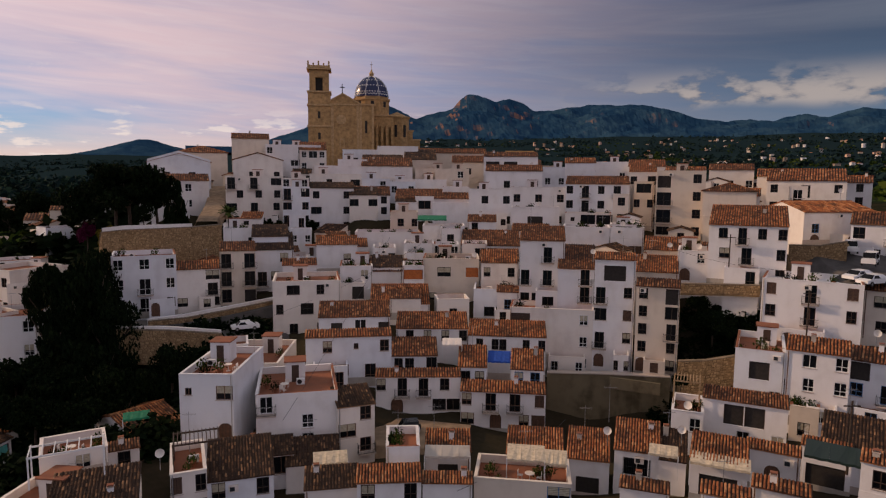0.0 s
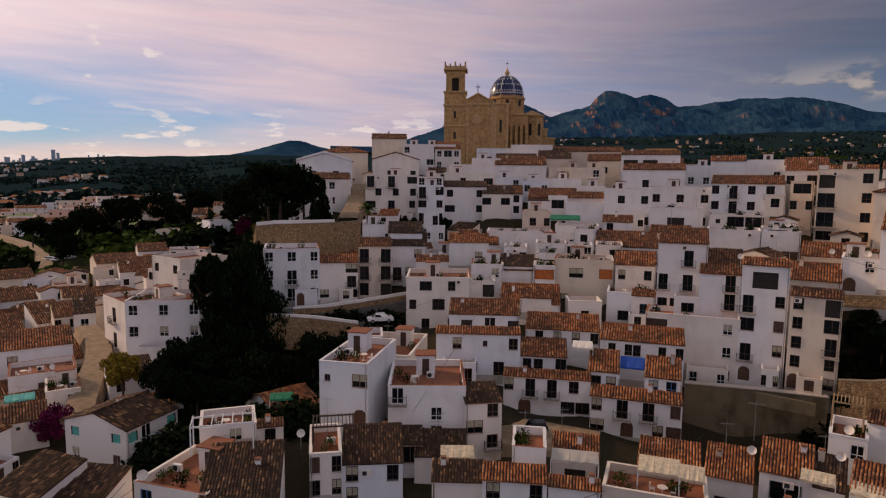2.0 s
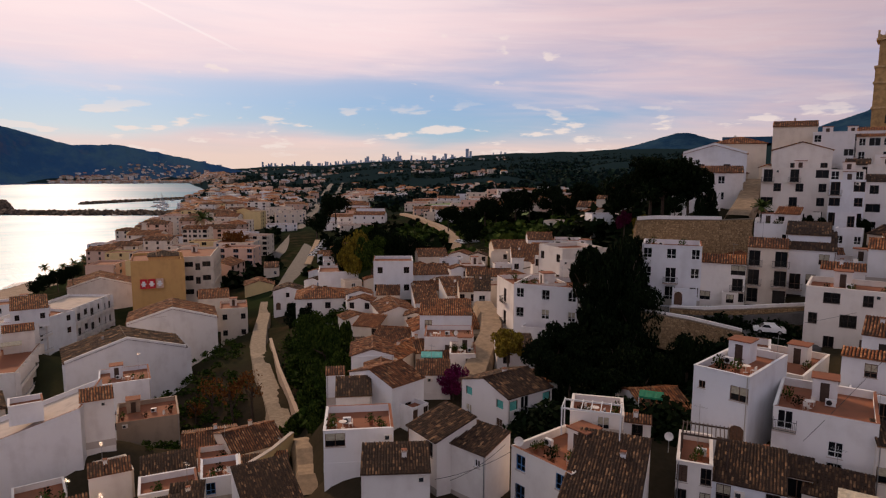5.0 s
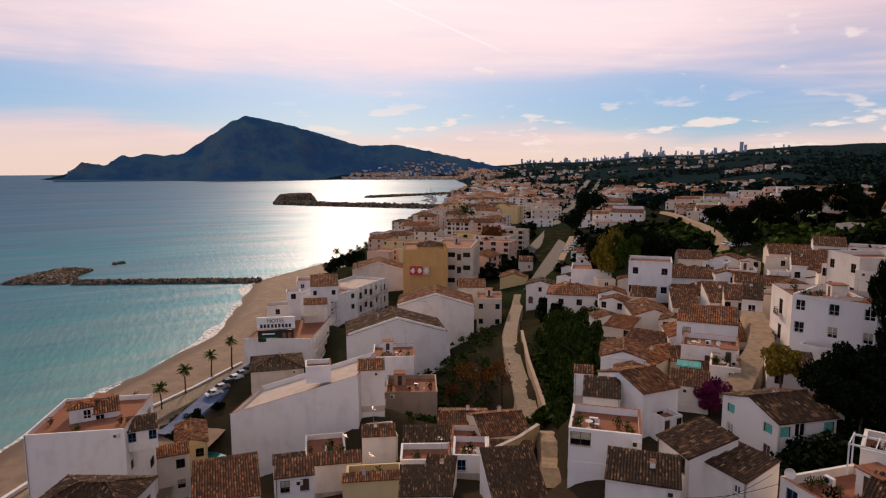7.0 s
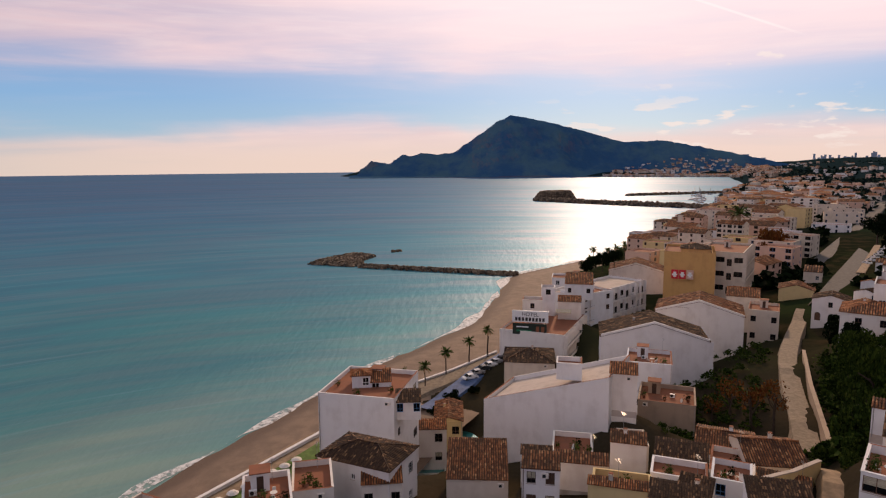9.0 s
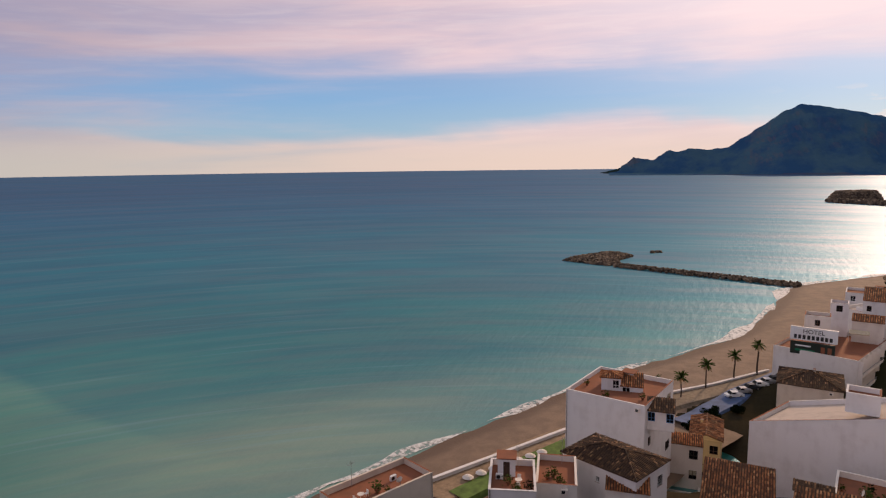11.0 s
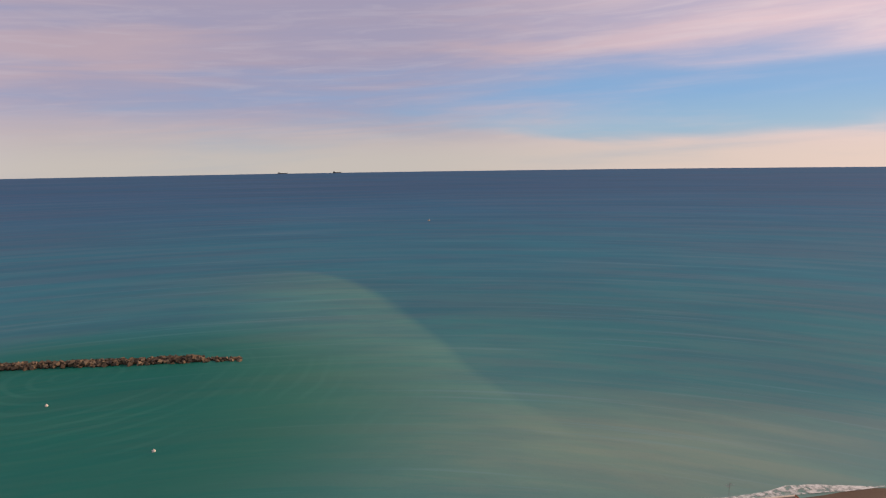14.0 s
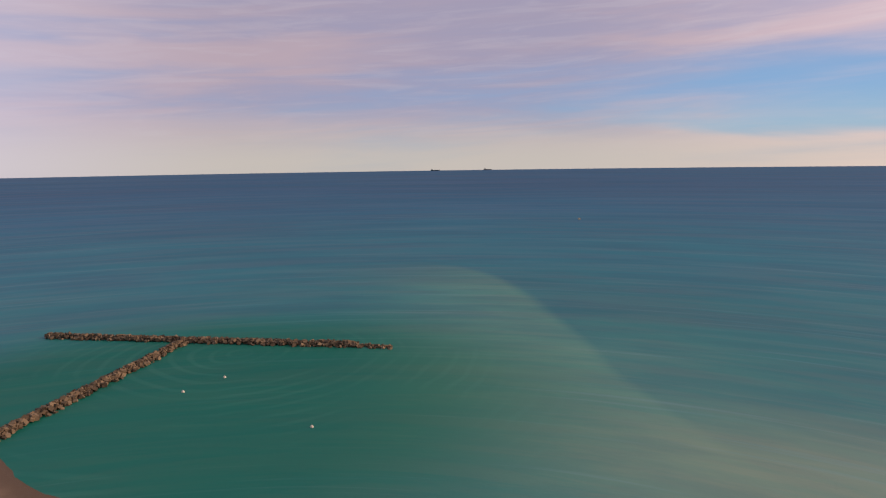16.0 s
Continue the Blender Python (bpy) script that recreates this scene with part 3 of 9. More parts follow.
def window_meshes(code, w, h, trim, dress=0):
    """Frame and filling of an opening; dress 1 is a half-lowered blind, 2 a pair of closed shutters, 3 an iron grille."""
    key = (code, round(w, 1), round(h, 1), trim, dress)
    if key in WINDOWS:
        return WINDOWS[key]
    w, h = round(w, 1), round(h, 1)
    f, p, t = Geo(), Geo(), 0.07
    arch = code == "D"
    sash = code in "wWPsdB"
    xs = [-w / 2, -w / 2 + t, -0.035, 0.035, w / 2 - t, w / 2] if sash else [-w / 2, -w / 2 + t, w / 2 - t, w / 2]
    zs = [0, t, h * 0.34, h * 0.34 + 0.05, h - t, h] if code in "dw" else [0, t, h - t, h]
    solid = {(i, k) for i in range(len(xs) - 1) for k in range(len(zs) - 1)
             if i in (0, len(xs) - 2) or k == len(zs) - 2 or (sash and (i == 2 or k == 0 or (code in "dw" and k == 2)))}
    f.lattice(xs, zs, solid, 0.08, 0.20, trim)
    # o and O openings get a dark sheet as their unlit depth.
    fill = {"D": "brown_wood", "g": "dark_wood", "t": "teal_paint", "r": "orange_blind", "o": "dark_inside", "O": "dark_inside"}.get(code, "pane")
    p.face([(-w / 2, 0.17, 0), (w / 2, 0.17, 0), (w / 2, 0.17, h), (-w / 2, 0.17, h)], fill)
    if arch:
        n = 8
        for i in range(n):
            a0, a1 = math.pi * i / n, math.pi * (i + 1) / n
            r, zc = w / 2, h - w / 2
            f.face([(r * math.cos(a0), 0.07, zc + r * math.sin(a0)), (r * math.cos(a0), 0.07, h), (r * math.cos(a1), 0.07, h), (r * math.cos(a1), 0.07, zc + r * math.sin(a1))], "white")
        for k in range(1, 4):
            p.box(-w / 2 + w * k / 4 - 0.015, 0.14, 0, -w / 2 + w * k / 4 + 0.015, 0.169, h, "dark_wood")
    if dress == 1:
        # a lowered roller blind: one pleated strip
        n, sl, k0 = 10, p.slot("blind"), len(p.v)
        for k in range(n + 1):
            zz = h * 0.45 + (h * 0.55 - t) * k / n
            p.v += [(-w / 2 + t, 0.10 + 0.03 * (k % 2), zz), (w / 2 - t, 0.10 + 0.03 * (k % 2), zz)]
        for k in range(n):
            a = k0 + 2 * k
            p.f.append((a, a + 1, a + 3, a + 2))
            p.m.append(sl)
    elif dress == 2:
        for sx in (-1, 1):
            x0, x1 = sx * w / 4 - w / 4 + t * 0.6, sx * w / 4 + w / 4 - t * 0.6
            p.box(x0, 0.085, t, x1, 0.11, h - t, "dark_wood")
            rails = [t + (h - 2 * t) * k / 17 for k in range(18)]
            p.lattice([x0, x0 + 0.06, x1 - 0.06, x1], rails, {(c, k) for c in range(3) for k in range(17) if c != 1 or k % 2 == 0}, 0.05, 0.08, "shutter")
    elif dress == 3:
        n = max(4, int(w / 0.16))
        gx = sorted(q for k in range(n + 1) for q in (-w / 2 + 0.02 + (w - 0.04) * k / n - 0.012, -w / 2 + 0.02 + (w - 0.04) * k / n + 0.012))
        gz_ = [0.0, 0.03, h * 0.5, h * 0.5 + 0.03, h - 0.05, h - 0.02]
        f.lattice(gx, gz_, {(c, k) for c in range(len(gx) - 1) for k in range(5) if c % 2 == 0 or k % 2 == 0}, -0.06, -0.036, "iron")
    if code == "g":
        for k in range(1, 7):
            p.box(-w / 2, 0.15, h * k / 7 - 0.02, w / 2, 0.169, h * k / 7, "iron")
    WINDOWS[key] = (f.mesh("window_frame"), p.mesh("pane"))
    return WINDOWS[key]


def whole_window(fm, pm):
    """Frame and pane as one mesh, for windows far off."""
    key = ("whole", fm.name, pm.name)
    if key not in WINDOWS:
        bm = bmesh.new()
        bm.from_mesh(fm)
        n = len(bm.faces)
        bm.from_mesh(pm)
        bm.faces.ensure_lookup_table()
        k = len(fm.materials)
        for i, f in enumerate(bm.faces):
            if i >= n:
                f.material_index += k
        me = bpy.data.meshes.new("window")
        bm.to_mesh(me)
        bm.free()
        for q in (*fm.materials, *pm.materials):
            me.materials.append(q)
        WINDOWS[key] = me
    return WINDOWS[key]


def sill_mesh(w):
    key = ("sill", round(w, 1))
    if key not in WINDOWS:
        g = Geo()
        g.box(-round(w, 1) / 2 - 0.08, -0.08, -0.07, round(w, 1) / 2 + 0.08, 0.10, -0.002, "pale_floor")
        WINDOWS[key] = g.mesh("sill")
    return WINDOWS[key]


def balcony_meshes(w):
    key = ("balcony", round(w, 1))
    if key in WINDOWS:
        return WINDOWS[key]
    w = round(w, 1)
    s, r = Geo(), Geo()
    s.box(-w / 2, -0.75, -0.16, w / 2, 0.0, -0.02, "pale_floor")
    s.box(-w / 2 + 0.1, -0.5, -0.30, -w / 2 + 0.22, 0.0, -0.16, "white")
    s.box(w / 2 - 0.22, -0.5, -0.30, w / 2 - 0.1, 0.0, -0.16, "white")
    for z in (0.0, 0.95):
        r.box(-w / 2, -0.74, z, w / 2, -0.70, z + 0.04, "iron")
        for sx in (-1, 1):
            r.box(sx * (w / 2 - 0.02) - 0.02, -0.70, z, sx * (w / 2 - 0.02) + 0.02, 0.0, z + 0.04, "iron")
    n = max(6, int(w / 0.14))
    for i in range(n + 1):
        x = -w / 2 + 0.01 + (w - 0.02) * i / n
        r.box(x - 0.011, -0.73, 0.04, x + 0.011, -0.71, 0.95, "iron")
    for sx in (-1, 1):
        for k in range(1, 5):
            r.box(sx * (w / 2 - 0.02) - 0.011, -0.72 + k * 0.14, 0.04, sx * (w / 2 - 0.02) + 0.011, -0.70 + k * 0.14, 0.95, "iron")
    WINDOWS[key] = (s.mesh("balcony"), r.mesh("railing"))
    return WINDOWS[key]


def wall_panel(g, o, ux, n, w, z0, h, plan, mat, holes_out, rng, grow=1.0):
    """A wall from o along ux with outward normal n; plan gives its openings, top floor first."""
    floors = plan.split("/") if plan else [""]
    nf = len(floors)
    fh = h / nf
    P = lambda a, z, dep=0.0: o + ux * a + Vector((0, 0, z)) - n * dep
    if z0 < 0:
        g.face((P(0, z0), P(w, z0), P(w, 0), P(0, 0)), mat)
    for k, row in enumerate(floors):
        zb = h - (k + 1) * fh
        hs = []
        for i, c in enumerate(row):
            if c not in SIZES:
                continue
            slot = w / len(row)
            ww, hh, sill = SIZES[c]
            ww, hh = ww * grow, hh * min(grow, 1.2)
            ww = min(ww * rng.uniform(0.94, 1.06), slot * (0.95 if c in "oOPgW" else 0.9), w - 0.3)
            sill = min(sill * fh / 2.8, max(0.0, fh - hh - 0.3))
            hh = min(hh, fh - sill - 0.2)
            a = slot * (i + 0.5)
            hs.append((a - ww / 2, a + ww / 2, zb + sill, zb + sill + hh, c))
        cuts = sorted({0.0, w, *(q for hh in hs for q in hh[:2])})
        for a, b in zip(cuts, cuts[1:]):
            if b - a < 1e-5:
                continue
            hit = [q for q in hs if q[0] - 1e-6 <= a and b <= q[1] + 1e-6]
            if hit:
                q = hit[0]
                g.face((P(a, zb), P(b, zb), P(b, q[2]), P(a, q[2])), mat)
                g.face((P(a, q[3]), P(b, q[3]), P(b, zb + fh), P(a, zb + fh)), mat)
            else:
                g.face((P(a, zb), P(b, zb), P(b, zb + fh), P(a, zb + fh)), mat)
        for a, b, c, d, code in hs:
            r = 0.2
            g.face((P(a, c), P(b, c), P(b, c, r), P(a, c, r)), mat)
            g.face((P(a, d, r), P(b, d, r), P(b, d), P(a, d)), mat)
            g.face((P(a, c, r), P(a, d, r), P(a, d), P(a, c)), mat)
            g.face((P(b, c), P(b, d), P(b, d, r), P(b, c, r)), mat)
            holes_out.append((P((a + b) / 2, c), math.atan2(ux.y, ux.x), b - a, d - c, code))


WALL_WORDS = {"white": "whitewashed", "cream": "cream rendered", "ochre": "ochre rendered", "yellow": "yellow rendered", "brown": "brown rendered", "pink": "salmon rendered"}
ROOF_WORDS = {"orange": "orange barrel tiles", "brown": "brown weathered barrel tiles", "dark": "dark mossy barrel tiles"}


def house(x, y, z, w, d, h, rot, roof="F", win="", wall="white", tile="brown", side="", roofc="terracotta_floor", rise=0.0, found=6.0, pitch=0.30, far=False, name="house", lean="", ground=True, gal=""):
    """One house: the facade's middle stands at x, y, z; it is w wide, d deep, h high to the eaves."""
    rng = random.Random(int(x * 37 + y * 91 + w * 7))
    dist = math.hypot(x, y)
    storeys = max(1, len(win.split("/")), len(side.split("/")))
    what = "flat roof terrace" if roof in ("F", "Sl") else "roof of " + ROOF_WORDS[tile]
    root = thing(name, f"{WALL_WORDS[wall]} {'village house' if storeys < 4 else 'tall town house'} with {what}", "house", pose(x, y, z, 0, 0, rot))
    if wall == "white":
        wall = random.Random(int(x * 53 + y * 17)).choice(["white"] * 5 + ["white_warm"] * 3 + ["white_cool"] * 2)
    c, s = math.cos(radians(rot)), math.sin(radians(rot))
    if ground:
        BASES.append((x - s * d / 2, y + c * d / 2, z, max(w, d) / 2))
    g, holes = Geo(), []
    X, Y = Vector((1, 0, 0)), Vector((0, 1, 0))
    top = h + (pitch * d if roof == "Sf" else 0)
    wall_panel(g, Vector((-w / 2, 0, 0)), X, -Y, w, -found, h, win, wall, holes, rng, 1.34 if dist > 105 and not far else 1.1)
    wall_panel(g, Vector((w / 2, 0, 0)), Y, X, d, -found, h, side, wall, holes, rng)
    wall_panel(g, Vector((-w / 2, d, 0)), -Y, -X, d, -found, h, lean, wall, holes, rng)
    g.face([(w / 2, d, -found), (-w / 2, d, -found), (-w / 2, d, top), (w / 2, d, top)], wall)
    sp, course = (0.27, 0.45) if dist < 72 else (0.34, 0.55) if dist < 100 else (0.38, 0.7) if dist < 150 else (0.5, 1.0) if dist < 230 else (0.9, 1.6)
    over = 0.28
    made = None
    if roof in ("F", "Sl"):
        t, low = 0.22, h - 0.75
        zl, zr = h, h + rise
        ring = [(-w / 2, 0, zl), (w / 2, 0, zr), (w / 2, d, zr), (-w / 2, d, zl)]
        inner = [(-w / 2 + t, t, zl), (w / 2 - t, t, zr), (w / 2 - t, d - t, zr), (-w / 2 + t, d - t, zl)]
        for i in range(4):
            j = (i + 1) % 4
            g.face((ring[i], ring[j], inner[j], inner[i]), wall)
            g.face((inner[i], inner[j], (*inner[j][:2], inner[j][2] - 0.75), (*inner[i][:2], inner[i][2] - 0.75)), wall)
        if rise:
            g.face([(-w / 2, 0, h), (w / 2, 0, h), (w / 2, 0, h + rise)], wall)
            g.face([(-w / 2, d, h), (w / 2, d, h + rise), (w / 2, d, h)], wall)
            g.face([(w / 2, 0, h), (w / 2, d, h), (w / 2, d, h + rise), (w / 2, 0, h + rise)], wall)
        f = Geo()
        f.face([(p[0], p[1], p[2] - 0.75) for p in inner], roofc)
        part("roof_terrace", f, root, "flat roof floor")
        cop = Geo()
        for i in range(4):
            a, b = Vector(ring[i]), Vector(ring[(i + 1) % 4])
            u = (b - a).normalized()
            nrm = Vector((u.y, -u.x, 0))
            q = [a + nrm * 0.04 - u * 0.04, b + nrm * 0.04 + u * 0.04, b - nrm * 0.26 - u * 0.22, a - nrm * 0.26 + u * 0.22]
            up = Vector((0, 0, 0.07))
            cop.face([p + up for p in q], wall if rng.random() < 0.7 else "terracotta_floor")
            cop.face([q[0], q[1], q[1] + up, q[0] + up], wall)
            cop.face([q[3] + up, q[2] + up, q[2], q[3]], wall)
        part("coping", cop, root)
        if not far and not rise:
            FLATS.append((x, y, z + h - 0.75, w, d, rot))
    elif roof == "Sf":
        for sx in (-1, 1):
            g.face([(sx * w / 2, 0, h), (sx * w / 2, d, h), (sx * w / 2, d, top)][::sx], wall)
        made = Roof("tile_" + tile)
        L = math.hypot(1, pitch)
        v = (0, 1 / L, pitch / L)
        made.plane((-w / 2 - 0.1, -over, h - over * pitch + 0.06), (1, 0, 0), v, w + 0.2, (d + over) * L, sp, course)
    elif roof == "Gx":
        zr = h + pitch * d / 2
        for sx in (-1, 1):
            g.face([(sx * w / 2, 0, h), (sx * w / 2, d, h), (sx * w / 2, d / 2, zr)][::sx], wall)
        made = Roof("tile_" + tile)
        L = math.hypot(1, pitch)
        ln = (d / 2 + over) * L
        made.plane((-w / 2 - 0.15, -over, h - over * pitch + 0.06), (1, 0, 0), (0, 1 / L, pitch / L), w + 0.3, ln, sp, course)
        made.plane((w / 2 + 0.15, d + over, h - over * pitch + 0.06), (-1, 0, 0), (0, -1 / L, pitch / L), w + 0.3, ln, sp, course)
        made.ridge((-w / 2 - 0.15, d / 2, zr + 0.12), (w / 2 + 0.15, d / 2, zr + 0.12))
    elif roof == "Gy":
        zr = h + pitch * w / 2
        g.face([(-w / 2, 0, h), (w / 2, 0, h), (0, 0, zr)], wall)
        g.face([(w / 2, d, h), (-w / 2, d, h), (0, d, zr)], wall)
        made = Roof("tile_" + tile)
        L = math.hypot(1, pitch)
        ln = (w / 2 + over) * L
        made.plane((-w / 2 - over, d + 0.15, h - over * pitch + 0.06), (0, -1, 0), (1 / L, 0, pitch / L), d + 0.3, ln, sp, course)
        made.plane((w / 2 + over, -0.15, h - over * pitch + 0.06), (0, 1, 0), (-1 / L, 0, pitch / L), d + 0.3, ln, sp, course)
        made.ridge((0, -0.15, zr + 0.12), (0, d + 0.15, zr + 0.12))
        if w > 12:
            for sx in (-1, 1):
                e, k = Vector((sx * w / 2, -0.18, h + 0.05)), Vector((0, -0.18, zr + 0.05))
                up, back = Vector((0, 0, 0.55)), Vector((0, 0.35, 0))
                g.face([e, k, k + up, e + up][::-sx], wall)
                g.face([e + up, k + up, k + up + back, e + up + back][::-sx], wall)
                g.face([e + up + back, k + up + back, k + back, e + back][::-sx], wall)
    elif roof == "Hp":
        made = Roof("tile_" + tile)
        L = math.hypot(1, pitch)
        a, b = w + 2 * over, d + 2 * over
        m = min(a, b) / 2
        ze = h - 0.02
        for o, u, vv, W in (((-a / 2, -over, ze), (1, 0, 0), (0, 1 / L, pitch / L), a), ((a / 2, d + over, ze), (-1, 0, 0), (0, -1 / L, pitch / L), a),
                            ((a / 2, -over, ze), (0, 1, 0), (-1 / L, 0, pitch / L), b), ((-a / 2, d + over, ze), (0, -1, 0), (1 / L, 0, pitch / L), b)):
            made.plane(o, u, vv, W, m * L, sp, course, inside=lambda p, q, W=W: q / L < p and q / L < W - p, poly=((0, 0), (W, 0), (W - m, m * L), (m, m * L)))
        zr = ze + m * pitch + 0.08
        if a > b:
            e0, e1 = Vector((-a / 2 + m, d / 2, zr)), Vector((a / 2 - m, d / 2, zr))
        else:
            e0, e1 = Vector((0, -over + m, zr)), Vector((0, d + over - m, zr))
        if (e1 - e0).length > 0.3:
            made.ridge(e0, e1)
        for cx, cy in ((-1, 0), (1, 0), (1, 1), (-1, 1)):
            k = Vector((cx * a / 2, -over if cy == 0 else d + over, ze + 0.06))
            made.ridge(k, min((e0, e1), key=lambda e: (e - k).length), 0.11)
    part("wall", g, root)
    if roof == "Sf" and not far:
        TILED.append((x, y, z, w, d, top, rot))
    if made:
        part("roof", made.g, root)
    # chimneys
    if made and not far and rng.random() < 0.5:
        k = Geo()
        cx, cy = rng.uniform(-0.35, 0.35) * w, d * rng.uniform(0.45, 0.8)
        zc = h + pitch * (cy if roof == "Sf" else min(cy, d - cy) if roof != "Gy" else (w / 2 - abs(cx))) - 0.2
        hc = rng.uniform(0.55, 1.15)
        k.box(cx - 0.24, cy - 0.19, zc, cx + 0.24, cy + 0.19, zc + hc, wall if rng.random() < 0.7 else "concrete")
        k.box(cx - 0.29, cy - 0.24, zc + hc, cx + 0.29, cy + 0.24, zc + hc + 0.06, "pale_floor")
        for sx in (-1, 1):
            k.box(cx + sx * 0.19 - 0.03, cy - 0.16, zc + hc + 0.06, cx + sx * 0.19 + 0.03, cy + 0.16, zc + hc + 0.2, "terracotta_floor")
        k.box(cx - 0.27, cy - 0.22, zc + hc + 0.2, cx + 0.27, cy + 0.22, zc + hc + 0.25, "terracotta_floor")
        part("chimney", k, root)
    if roof == "F" and not far and d > 6 and w > 4 and rng.random() < 0.6:
        k = Geo()
        cx, cy = rng.uniform(-0.25, 0.25) * w, d * 0.72
        zc = h - 0.75
        k.box(cx - 1.1, cy - 1.0, zc, cx + 1.1, cy + 1.2, zc + 2.3, wall)
        k.box(cx - 1.25, cy - 1.15, zc + 2.3, cx + 1.25, cy + 1.35, zc + 2.42, "terracotta_floor")
        k.box(cx - 0.4, cy - 1.03, zc, cx + 0.4, cy - 0.99, zc + 1.95, "dark_wood")
        part("stair_hut", k, root)
    # plinth, drainpipe, cornice and a low block with a terrace before the house
    if not far and dist < 140 and roof != "Sl":
        k = Geo()
        k.box(-w / 2 - 0.03, -0.03, -0.6, w / 2 + 0.03, 0.0, rng.uniform(0.35, 0.7), rng.choice(["pale_floor", "concrete", wall]))
        part("plinth", k, root)
        if rng.random() < 0.6:
            k = Geo()
            xp = rng.choice([-1, 1]) * (w / 2 - 0.18)
            k.tube([(xp, -0.08, 0.1), (xp, -0.08, h - 0.15), (xp, 0.02, h - 0.05)], [0.05] * 3, 6, rng.choice(["concrete", "brown_wood", "steel"]))
            part("drainpipe", k, root)
        if roof != "F":
            k = Geo()
            k.box(-w / 2 - 0.05, -0.14, h - 0.22, w / 2 + 0.05, 0.0, h - 0.08, rng.choice([wall, wall, "pale_floor"]))
            part("cornice", k, root)
    if not far and 76 < dist < 200 and storeys >= 2 and w > 5 and rng.random() < 0.55:
        bw, bh, bd = w * rng.uniform(0.35, 0.6), h / storeys * rng.uniform(0.85, 1.0), rng.uniform(1.6, 2.6)
        bx = rng.uniform(-1, 1) * (w - bw) / 2
        k, hs = Geo(), []
        wall_panel(k, Vector((bx - bw / 2, -bd, 0)), X, -Y, bw, -found, bh, rng.choice(["w", "w.w", "W", ".d", "D."]), wall, hs, rng)
        wall_panel(k, Vector((bx + bw / 2, -bd, 0)), Y, X, bd, -found, bh, "", wall, [], rng)
        wall_panel(k, Vector((bx - bw / 2, 0, 0)), -Y, -X, bd, -found, bh, "", wall, [], rng)
        a0, a1, t = bx - bw / 2, bx + bw / 2, 0.18
        ring = [(a0, 0, bh), (a0, -bd, bh), (a1, -bd, bh), (a1, 0, bh)]
        inn = [(a0 + t, 0, bh), (a0 + t, -bd + t, bh), (a1 - t, -bd + t, bh), (a1 - t, 0, bh)]
        for i in range(3):
            k.face((ring[i], ring[i + 1], inn[i + 1], inn[i]), wall)
            k.face((inn[i], inn[i + 1], (*inn[i + 1][:2], bh - 0.6), (*inn[i][:2], bh - 0.6)), wall)
        k.face([(p[0], p[1], bh - 0.6) for p in inn], "terracotta_floor")
        part("terrace_block", k, root)
        holes += hs
    if not far and dist < 150 and w > 4 and h > 3.2 and rng.random() < 0.4:
        k = Geo()
        xc, zc = rng.uniform(-0.42, 0.42) * w, h - rng.uniform(0.6, 0.9)
        k.box(xc - 0.42, -0.34, zc - 0.3, xc + 0.42, -0.02, zc + 0.28, "dish_white")
        k.box(xc - 0.32, -0.36, zc - 0.2, xc + 0.1, -0.34, zc + 0.2, "car_dark")
        part("air_conditioner", k, root, "white air conditioner on the wall")
    # long balconies, one to each storey
    for k in range(storeys if gal else 0):
        zf = h - h / storeys * (k + 1)
        q = Geo()
        rows = ((-w / 2, -1.15, w / 2, 0.0),) if gal == "front" else ((w / 2, 0.2, w / 2 + 1.15, d - 0.2),)
        for x0, y0, x1, y1 in rows:
            q.box(x0, y0, zf - 0.10, x1, y1, zf + 0.06, wall)
            m0, m1 = (x0 if gal == "front" else x1 - 0.1), (y0 + 0.1 if gal == "front" else y1)
            q.box(m0, y0, zf + 0.06, x1, m1, zf + 0.55, wall)
            q.box(m0, y0, zf + 0.95, x1, m1, zf + 1.02, "steel")
            ln = w if gal == "front" else d - 0.4
            for i in range(int(ln / 3.4) + 1):
                u = ln * i / max(1, int(ln / 3.4))
                if gal == "front":
                    q.box(x0 + min(u, ln - 0.15), y0 + 0.1, zf + 0.06, x0 + min(u, ln - 0.15) + 0.15, 0.0, zf + h / storeys - 0.1, wall)
                else:
                    q.box(x0, y0 + min(u, ln - 0.15), zf + 0.06, x1 - 0.1, y0 + min(u, ln - 0.15) + 0.15, zf + h / storeys - 0.1, wall)
        part("balcony", q, root, "long balcony with a steel rail")
    trim_of = rng.choice(["dark_wood"] * 4 + ["brown_wood", "brown_wood", "white_frame", "white_frame", "blue_paint"])
    for p, ang, ww, hh, code in holes:
        trim = "dark_wood" if code in "gOoDtr" else trim_of
        dress = rng.choice([0, 0, 0, 0, 1, 1, 2, 3, 3]) if code in "wWP" and not far and dist < 122 else 0
        fm, pm = window_meshes(code, ww, hh, trim, dress)
        m = Matrix.Translation(p) @ Matrix.Rotation(ang, 4, "Z")
        if far or dist > 150:
            part("door" if code in "DdgB" else "window", whole_window(fm, pm), root, m=m)
            continue
        fo = part("door" if code in "DdgB" else "window", fm, root, m=m)
        part("pane" if code != "D" else "door_leaf", pm, fo)
        if code in "wWPs" and dist < 105:
            part("sill", sill_mesh(ww), fo)
        if code in "dB" and p.z > 1.5:
            sm, rm = balcony_meshes(ww + 0.7)
            b = part("balcony", sm, root, m=m)
            tagged(part("railing", rm, b), kind="stuff")
    return root


